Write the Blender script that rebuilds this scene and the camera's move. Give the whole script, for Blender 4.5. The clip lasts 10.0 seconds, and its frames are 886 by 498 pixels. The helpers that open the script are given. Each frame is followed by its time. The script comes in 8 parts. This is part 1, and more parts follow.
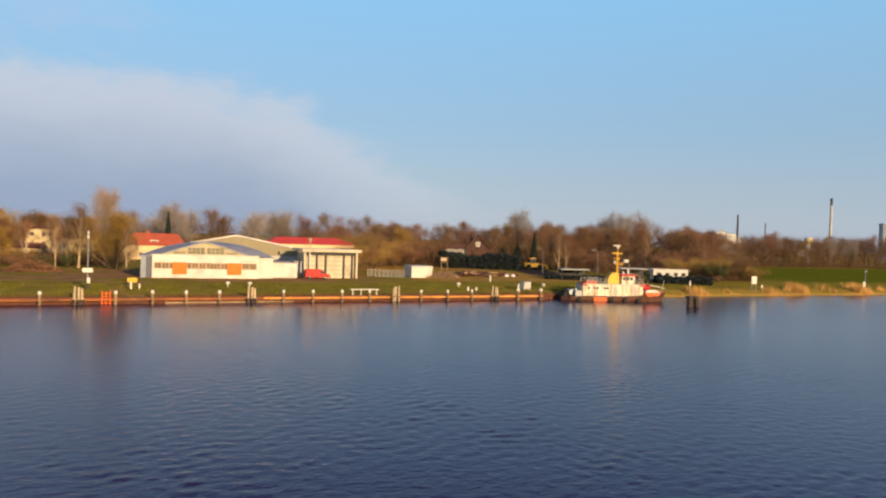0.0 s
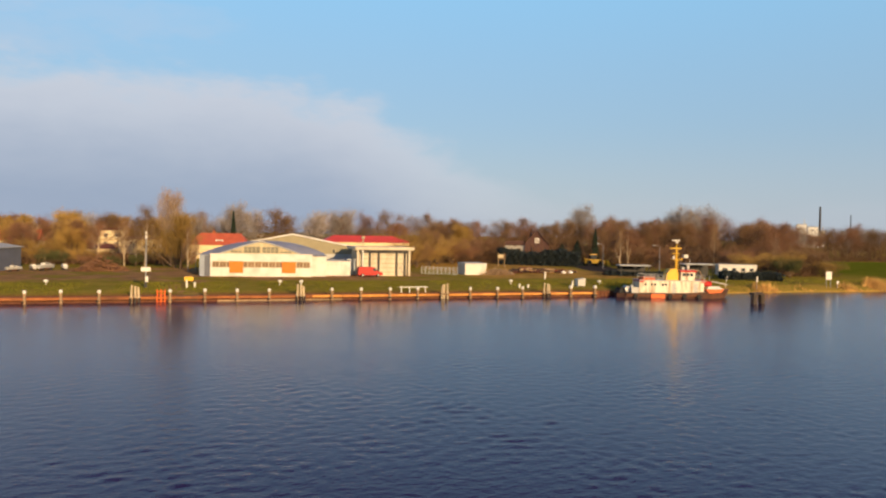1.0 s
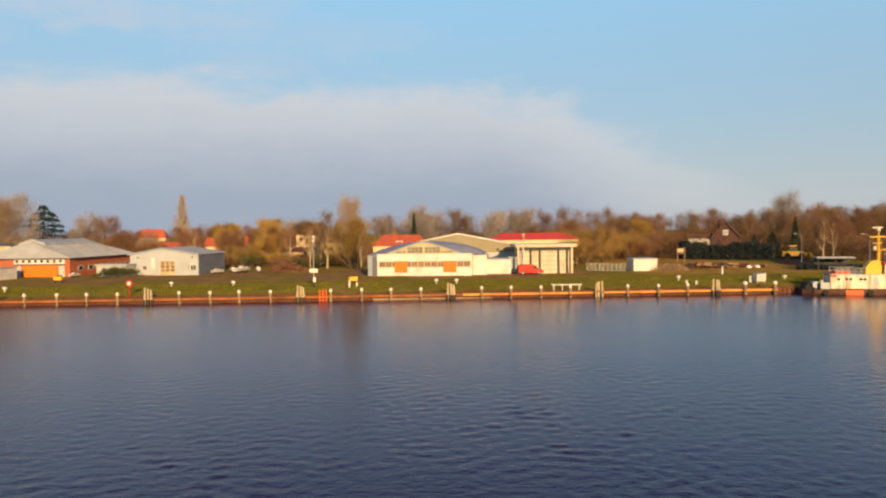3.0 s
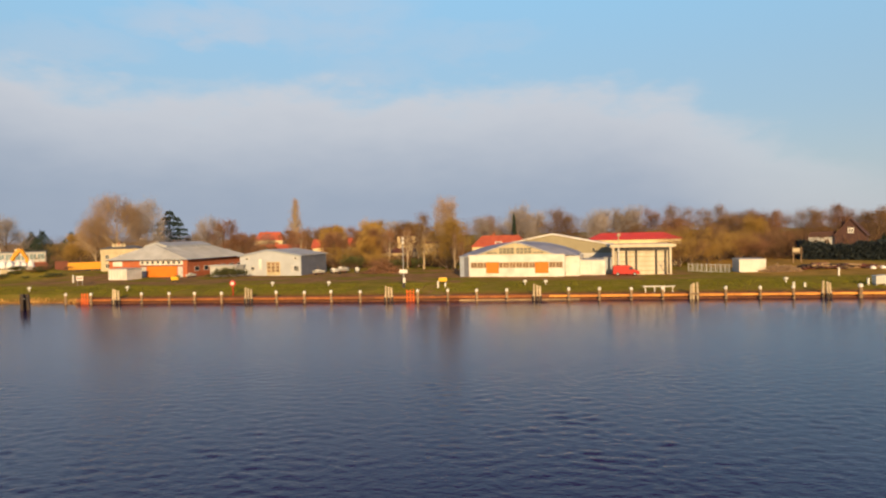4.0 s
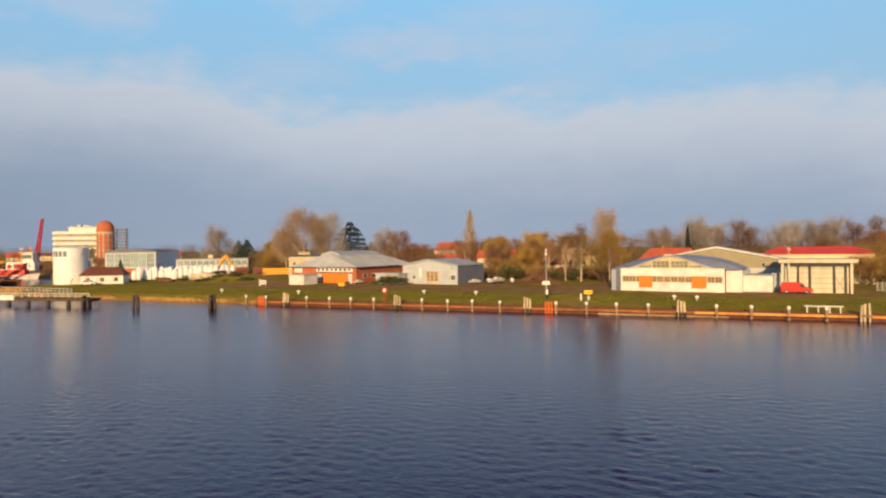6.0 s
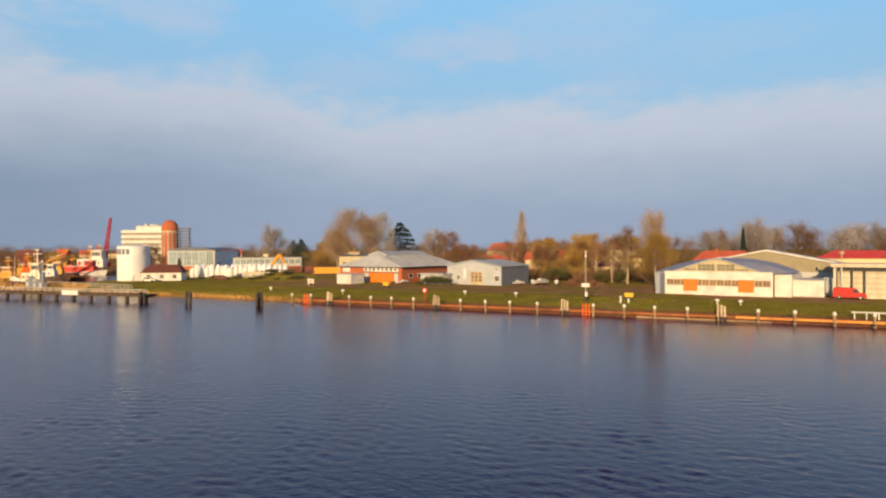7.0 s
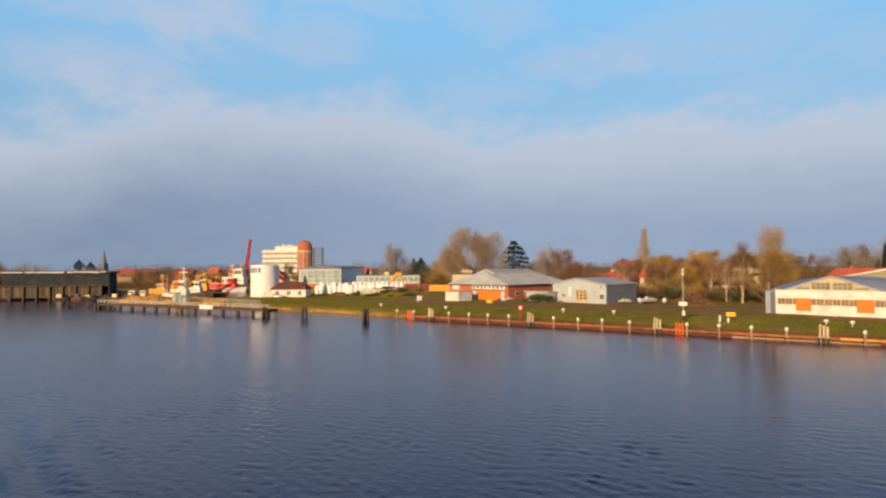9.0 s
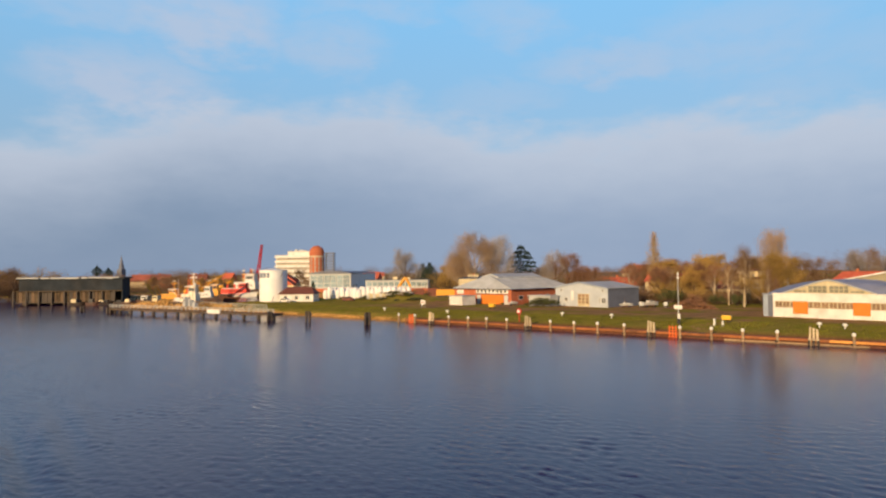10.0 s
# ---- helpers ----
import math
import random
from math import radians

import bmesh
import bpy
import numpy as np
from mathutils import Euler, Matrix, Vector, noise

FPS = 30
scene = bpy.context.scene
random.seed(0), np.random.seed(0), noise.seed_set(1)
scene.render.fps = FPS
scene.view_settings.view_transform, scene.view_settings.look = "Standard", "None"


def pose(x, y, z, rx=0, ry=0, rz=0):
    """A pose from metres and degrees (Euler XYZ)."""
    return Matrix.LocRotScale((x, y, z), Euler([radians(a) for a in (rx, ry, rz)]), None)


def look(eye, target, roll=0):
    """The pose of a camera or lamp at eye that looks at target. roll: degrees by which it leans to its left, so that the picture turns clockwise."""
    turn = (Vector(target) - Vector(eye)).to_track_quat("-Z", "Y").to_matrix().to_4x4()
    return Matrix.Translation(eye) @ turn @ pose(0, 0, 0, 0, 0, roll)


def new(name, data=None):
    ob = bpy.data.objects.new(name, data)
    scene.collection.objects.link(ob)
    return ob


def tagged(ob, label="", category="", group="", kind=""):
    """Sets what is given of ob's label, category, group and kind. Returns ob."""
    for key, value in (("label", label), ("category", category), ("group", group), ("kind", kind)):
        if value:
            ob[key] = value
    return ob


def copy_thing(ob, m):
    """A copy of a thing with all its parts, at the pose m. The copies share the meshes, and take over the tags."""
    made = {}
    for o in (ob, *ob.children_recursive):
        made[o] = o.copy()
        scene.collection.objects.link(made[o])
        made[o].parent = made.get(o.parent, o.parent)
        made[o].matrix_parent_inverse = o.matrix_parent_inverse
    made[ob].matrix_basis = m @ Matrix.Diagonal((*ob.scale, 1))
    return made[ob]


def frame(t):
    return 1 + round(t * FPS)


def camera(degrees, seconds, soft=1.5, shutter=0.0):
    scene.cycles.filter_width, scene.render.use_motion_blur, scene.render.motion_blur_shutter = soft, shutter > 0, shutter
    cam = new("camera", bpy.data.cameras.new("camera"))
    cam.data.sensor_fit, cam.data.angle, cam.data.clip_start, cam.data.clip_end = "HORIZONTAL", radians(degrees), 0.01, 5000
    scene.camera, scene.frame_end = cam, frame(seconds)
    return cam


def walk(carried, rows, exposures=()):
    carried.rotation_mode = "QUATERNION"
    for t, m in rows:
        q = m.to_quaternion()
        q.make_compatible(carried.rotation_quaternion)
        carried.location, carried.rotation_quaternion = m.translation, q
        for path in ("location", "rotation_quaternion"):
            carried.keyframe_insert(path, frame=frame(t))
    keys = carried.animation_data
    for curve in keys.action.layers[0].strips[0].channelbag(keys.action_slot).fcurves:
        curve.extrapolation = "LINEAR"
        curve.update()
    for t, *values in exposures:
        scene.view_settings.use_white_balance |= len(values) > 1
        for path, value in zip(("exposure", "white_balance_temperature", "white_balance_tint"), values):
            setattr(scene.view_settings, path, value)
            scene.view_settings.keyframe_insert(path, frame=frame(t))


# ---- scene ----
# The camera stands on the deck of a ship that sails along the canal.
cam = camera(65.93, 10.0, soft=2.2)
ROWS = [  # seconds, x, y, z, yaw to the left, pitch, roll
    (0.0, 0.00, 0.00, 11.56, -24.03, -0.95, -1.74),
    (0.5, 1.76, 0.21, 11.59, -22.71, -0.94, -1.64),
    (1.0, 3.85, 0.25, 11.56, -18.32, -1.33, -1.08),
    (1.5, 5.73, 0.23, 11.56, -14.78, -1.62, -0.83),
    (2.0, 8.01, 0.16, 11.56, -10.59, -1.73, -0.21),
    (2.5, 10.07, 0.18, 11.58, -6.11, -1.62, 0.38),
    (4.0, 16.51, 0.40, 11.57, 7.51, -1.38, 1.26),
    (4.5, 18.54, 0.29, 11.52, 12.73, -0.99, 1.40),
    (5.0, 20.40, 0.31, 11.56, 16.35, -0.59, 1.31),
    (5.5, 22.74, 0.42, 11.54, 20.17, -0.23, 1.03),
    (7.0, 28.32, 0.97, 11.59, 27.85, -0.12, 0.27),
    (7.5, 30.60, 0.99, 11.58, 31.14, 0.44, 0.14),
    (8.0, 32.52, 0.97, 11.57, 33.81, 0.80, 0.07),
    (8.5, 34.46, 1.05, 11.62, 36.68, 1.29, 0.31),
    (9.0, 36.53, 1.14, 11.67, 38.82, 1.44, 0.43),
    (9.5, 38.56, 1.37, 11.62, 39.82, 1.65, 0.46),
    (10.0, 40.52, 1.56, 11.57, 40.12, 1.85, 0.61),
]
walk(cam, [(t, pose(x, y, z, 90 + pitch, 0, yaw) @ pose(0, 0, 0, 0, 0, -roll)) for t, x, y, z, yaw, pitch, roll in ROWS], [(0.0, 0.15, 6450, 11), (1.0, 0.17, 6650, 11), (2.5, 0.2, 7150, 11), (4.5, 0.13, 6850, 11), (7.0, 0.1, 6500, 10), (8.5, 0.06, 6250, 10), (10.0, 0.06, 6250, 10)])

# ---- world, sun ----
SUN_AZ = radians(168)     # the sun stands behind the ship, low over the far bank
SUN_EL = radians(14)
sun_dir = Vector((math.sin(SUN_AZ) * math.cos(SUN_EL), math.cos(SUN_AZ) * math.cos(SUN_EL), math.sin(SUN_EL)))
sun = new("sun", bpy.data.lights.new("sun", "SUN"))
sun.data.energy, sun.data.angle, sun.data.color = 5.6, radians(0.6), (1.0, 0.69, 0.36)
sun.matrix_basis = look(sun_dir * 300, (0, 0, 0))

world = bpy.data.worlds.new("sky")
scene.world = world
world.use_nodes = True
wn, wl = world.node_tree.nodes, world.node_tree.links
wn.clear()


def wnode(kind, **values):
    n = wn.new(kind)
    for k, v in values.items():
        n.inputs[k].default_value = v
    return n


def wmath(op, a, b=0.0, c=0.0, clamp=False):
    n = wn.new("ShaderNodeMath")
    n.operation, n.use_clamp = op, clamp
    for i, v in enumerate((a, b, c)):
        if isinstance(v, (int, float)):
            n.inputs[i].default_value = v
        else:
            wl.new(v, n.inputs[i])
    return n.outputs[0]


def wramp(value, lo, hi, to_lo=0.0, to_hi=1.0):
    n = wn.new("ShaderNodeMapRange")
    n.interpolation_type = "SMOOTHSTEP"
    wl.new(value, n.inputs["Value"])
    for k, v in (("From Min", lo), ("From Max", hi), ("To Min", to_lo), ("To Max", to_hi)):
        n.inputs[k].default_value = v
    return n.outputs[0]


def wmix(f, a, b):
    n = wn.new("ShaderNodeMix")
    n.data_type = "RGBA"
    wl.new(f, n.inputs[0]) if not isinstance(f, float) else setattr(n.inputs[0], "default_value", f)
    for v, i in ((a, 6), (b, 7)):
        if isinstance(v, tuple):
            n.inputs[i].default_value = (*v, 1)
        else:
            wl.new(v, n.inputs[i])
    return n.outputs[2]


sky = wn.new("ShaderNodeTexSky")
sky.sky_type, sky.sun_disc, sky.sun_elevation, sky.sun_rotation = "NISHITA", False, SUN_EL, SUN_AZ
sky.air_density, sky.dust_density, sky.ozone_density = 1.0, 0.6, 2.0
SKY = 0.16
coord = wn.new("ShaderNodeTexCoord").outputs["Generated"]
sep = wn.new("ShaderNodeSeparateXYZ")
wl.new(coord, sep.inputs[0])
az = wmath("ARCTAN2", wmath("MULTIPLY", sep.outputs[0], -1.0), sep.outputs[1])  # to the left of north
el = wmath("ARCSINE", sep.outputs[2])
flat = wn.new("ShaderNodeCombineXYZ")
wl.new(az, flat.inputs[0]), wl.new(wmath("MULTIPLY", el, 2.2), flat.inputs[1])


def cloud_noise(scale, detail, shift, rough=0.55):
    m = wn.new("ShaderNodeVectorMath")
    m.inputs[1].default_value = (shift, shift * 0.7, 0)
    wl.new(flat.outputs[0], m.inputs[0])
    n = wnode("ShaderNodeTexNoise", Scale=scale, Detail=detail, Roughness=rough)
    wl.new(m.outputs[0], n.inputs["Vector"])
    return n.outputs[0]


n_big, n_mid, n_fine = cloud_noise(4.0, 4, 3.1), cloud_noise(9.0, 5, 8.4), cloud_noise(18.0, 6, 1.7)
north = wramp(sep.outputs[1], -0.25, 0.15)
top = wramp(az, -0.52, -0.06, 0.05, 0.205)      # the cloud bank sinks towards the east
top = wmath("ADD", top, wramp(az, 0.60, 0.80, 0.0, 0.036))
top = wmath("ADD", top, wramp(az, 1.0, 1.28, 0.0, -0.06))
smooth_top = top
top = wmath("MULTIPLY_ADD", wmath("SUBTRACT", n_big, 0.5), 0.06, top)
top = wmath("MULTIPLY_ADD", wmath("SUBTRACT", n_mid, 0.5), 0.10, top)
top = wmath("MULTIPLY_ADD", wmath("SUBTRACT", n_fine, 0.5), 0.05, top)
bank = wmath("MULTIPLY", wramp(wmath("SUBTRACT", top, el), -0.022, 0.042), north)
bank = wmath("MULTIPLY", bank, wramp(az, -0.58, -0.14, 0.12, 1.0))
haze = wmath("MULTIPLY", wramp(el, 0.17, 0.0), 0.55)                # pale haze low over the land

# single soft clouds above the bank: bearing, height, half width, half height, density
puff = None
for a, e, wa, we, dense in ((1.045, 0.335, 0.13, 0.050, 0.85), (1.14, 0.252, 0.12, 0.048, 0.85), (0.858, 0.317, 0.08, 0.045, 0.55), (0.60, 0.357, 0.08, 0.045, 0.45), (0.447, 0.284, 0.11, 0.032, 0.60),
                            (0.29, 0.300, 0.13, 0.055, 0.42), (0.224, 0.228, 0.09, 0.03, 0.35), (0.808, 0.378, 0.12, 0.03, 0.45), (1.20, 0.345, 0.13, 0.04, 0.5), (0.62, 0.245, 0.10, 0.03, 0.35), (0.12, 0.27, 0.14, 0.03, 0.25)):
    u = wmath("DIVIDE", wmath("MULTIPLY_ADD", wmath("SUBTRACT", n_mid, 0.5), 0.16, wmath("SUBTRACT", az, a)), wa)
    v = wmath("DIVIDE", wmath("MULTIPLY_ADD", wmath("SUBTRACT", n_fine, 0.5), 0.07, wmath("SUBTRACT", el, e)), we)
    d = wmath("ADD", wmath("MULTIPLY", u, u), wmath("MULTIPLY", v, v))
    one = wramp(wmath("MULTIPLY_ADD", wmath("SUBTRACT", n_big, 0.5), 1.4, d), 1.5, -0.2, 0.0, dense)
    puff = one if puff is None else wmath("MAXIMUM", puff, one)
puff = wmath("MULTIPLY", puff, wramp(n_fine, 0.25, 0.6, 0.4, 0.85))
clear = wn.new("ShaderNodeVectorMath")
clear.operation = "SCALE"
wl.new(sky.outputs[0], clear.inputs[0])
clear.inputs["Scale"].default_value = SKY
blue = wmix(wramp(el, 0.0, 0.55), (0.285, 0.385, 0.49), (0.235, 0.61, 0.96))
# Unseen overhead sky, made darker to deepen the near water's reflections.
high = wmix(wramp(az, 0.3, 1.3), (0.050, 0.085, 0.29), (0.035, 0.055, 0.13))
blue = wmix(wramp(el, 0.37, 0.52), blue, high)
base = wmix(0.80, clear.outputs[0], blue)
shade = wmath("MULTIPLY", wramp(wmath("SUBTRACT", wmath("MULTIPLY_ADD", top, 0.35, wmath("MULTIPLY", smooth_top, 0.65)), el), 0.0, 0.17), wramp(n_mid, 0.25, 0.8, 0.93, 1.0))
low_bank = wmix(wramp(az, 0.55, 1.15), (0.27, 0.34, 0.47), (0.195, 0.26, 0.37))      # darker haze to the west
bank_colour = wmix(shade, (0.54, 0.57, 0.64), low_bank)
out = wmix(wmath("MULTIPLY", haze, north), base, (0.42, 0.47, 0.55))
out = wmix(wmath("MULTIPLY", puff, north), out, (0.50, 0.54, 0.64))
out = wmix(wmath("MULTIPLY", bank, 0.86), out, bank_colour)
low = wramp(el, 0.0, -0.06)
out = wmix(low, out, (0.05, 0.06, 0.08))
bg = wn.new("ShaderNodeBackground")
wl.new(out, bg.inputs[0])
bg.inputs[1].default_value = 1.0
wl.new(bg.outputs[0], wn.new("ShaderNodeOutputWorld").inputs[0])


# ---- materials ----
def mat(name, colour, rough=0.7, metal=0.0, vary=0.25, scale=1.5, fine=14.0, bump=0.15, stain=None, stain_amount=0.3, island=0.0, obj=0.0, spec=0.35, thin=0.0, streak=1.0):
    m = bpy.data.materials.new(name)
    m.use_nodes = True
    n, l = m.node_tree.nodes, m.node_tree.links
    b = n["Principled BSDF"]
    b.inputs["Metallic"].default_value = metal
    b.inputs["Specular IOR Level"].default_value = spec
    tc = n.new("ShaderNodeTexCoord").outputs["Object"]
    if streak != 1.0:
        mp = n.new("ShaderNodeMapping")
        mp.inputs["Scale"].default_value = (1.0, 1.0, streak)
        l.new(tc, mp.inputs[0])
        tc = mp.outputs[0]
    a, f = n.new("ShaderNodeTexNoise"), n.new("ShaderNodeTexNoise")
    for t, s in ((a, scale), (f, fine)):
        l.new(tc, t.inputs["Vector"])
        t.inputs["Scale"].default_value, t.inputs["Detail"].default_value = s, 4
    add = n.new("ShaderNodeMath")
    add.operation = "MULTIPLY_ADD"
    l.new(a.outputs[0], add.inputs[0]), l.new(f.outputs[0], add.inputs[2])
    add.inputs[1].default_value = 1.3
    rng = n.new("ShaderNodeMapRange")
    l.new(add.outputs[0], rng.inputs["Value"])
    for k, v in (("From Min", 0.8), ("From Max", 1.5), ("To Min", 1 - vary), ("To Max", 1 + vary)):
        rng.inputs[k].default_value = v
    value = rng.outputs[0]
    for amount, node, socket in ((island, "ShaderNodeNewGeometry", "Random Per Island"), (obj, "ShaderNodeObjectInfo", "Random")):
        if amount:
            r = n.new("ShaderNodeMapRange")
            l.new(n.new(node).outputs[socket], r.inputs["Value"])
            r.inputs["To Min"].default_value, r.inputs["To Max"].default_value = 1 - amount, 1 + amount
            k = n.new("ShaderNodeMath")
            k.operation = "MULTIPLY"
            l.new(value, k.inputs[0]), l.new(r.outputs[0], k.inputs[1])
            value = k.outputs[0]
    mul = n.new("ShaderNodeVectorMath")
    mul.operation = "SCALE"
    l.new(value, mul.inputs["Scale"])
    if stain:
        st = n.new("ShaderNodeTexNoise")
        l.new(tc, st.inputs["Vector"])
        st.inputs["Scale"].default_value, st.inputs["Detail"].default_value = scale * 0.6, 6
        sr = n.new("ShaderNodeMapRange")
        l.new(st.outputs[0], sr.inputs["Value"])
        sr.inputs["From Min"].default_value, sr.inputs["From Max"].default_value, sr.inputs["To Max"].default_value = 0.45, 0.72, stain_amount
        mx = n.new("ShaderNodeMix")
        mx.data_type = "RGBA"
        l.new(sr.outputs[0], mx.inputs[0])
        mx.inputs[6].default_value, mx.inputs[7].default_value = (*colour, 1), (*stain, 1)
        l.new(mx.outputs[2], mul.inputs[0])
    else:
        mul.inputs[0].default_value = colour
    l.new(mul.outputs[0], b.inputs["Base Color"])
    rr = n.new("ShaderNodeMapRange")
    l.new(f.outputs[0], rr.inputs["Value"])
    rr.inputs["To Min"].default_value, rr.inputs["To Max"].default_value = max(0.03, rough - 0.12), min(1.0, rough + 0.12)
    l.new(rr.outputs[0], b.inputs["Roughness"])
    if bump:
        bp = n.new("ShaderNodeBump")
        bp.inputs["Strength"].default_value, bp.inputs["Distance"].default_value = bump, 0.05
        l.new(f.outputs[0], bp.inputs["Height"])
        l.new(bp.outputs[0], b.inputs["Normal"])
    if thin:
        tr, mix = n.new("ShaderNodeBsdfTranslucent"), n.new("ShaderNodeMixShader")
        l.new(mul.outputs[0], tr.inputs[0])
        mix.inputs[0].default_value = thin
        l.new(b.outputs[0], mix.inputs[1]), l.new(tr.outputs[0], mix.inputs[2])
        l.new(mix.outputs[0], n["Material Output"].inputs["Surface"])
    return m


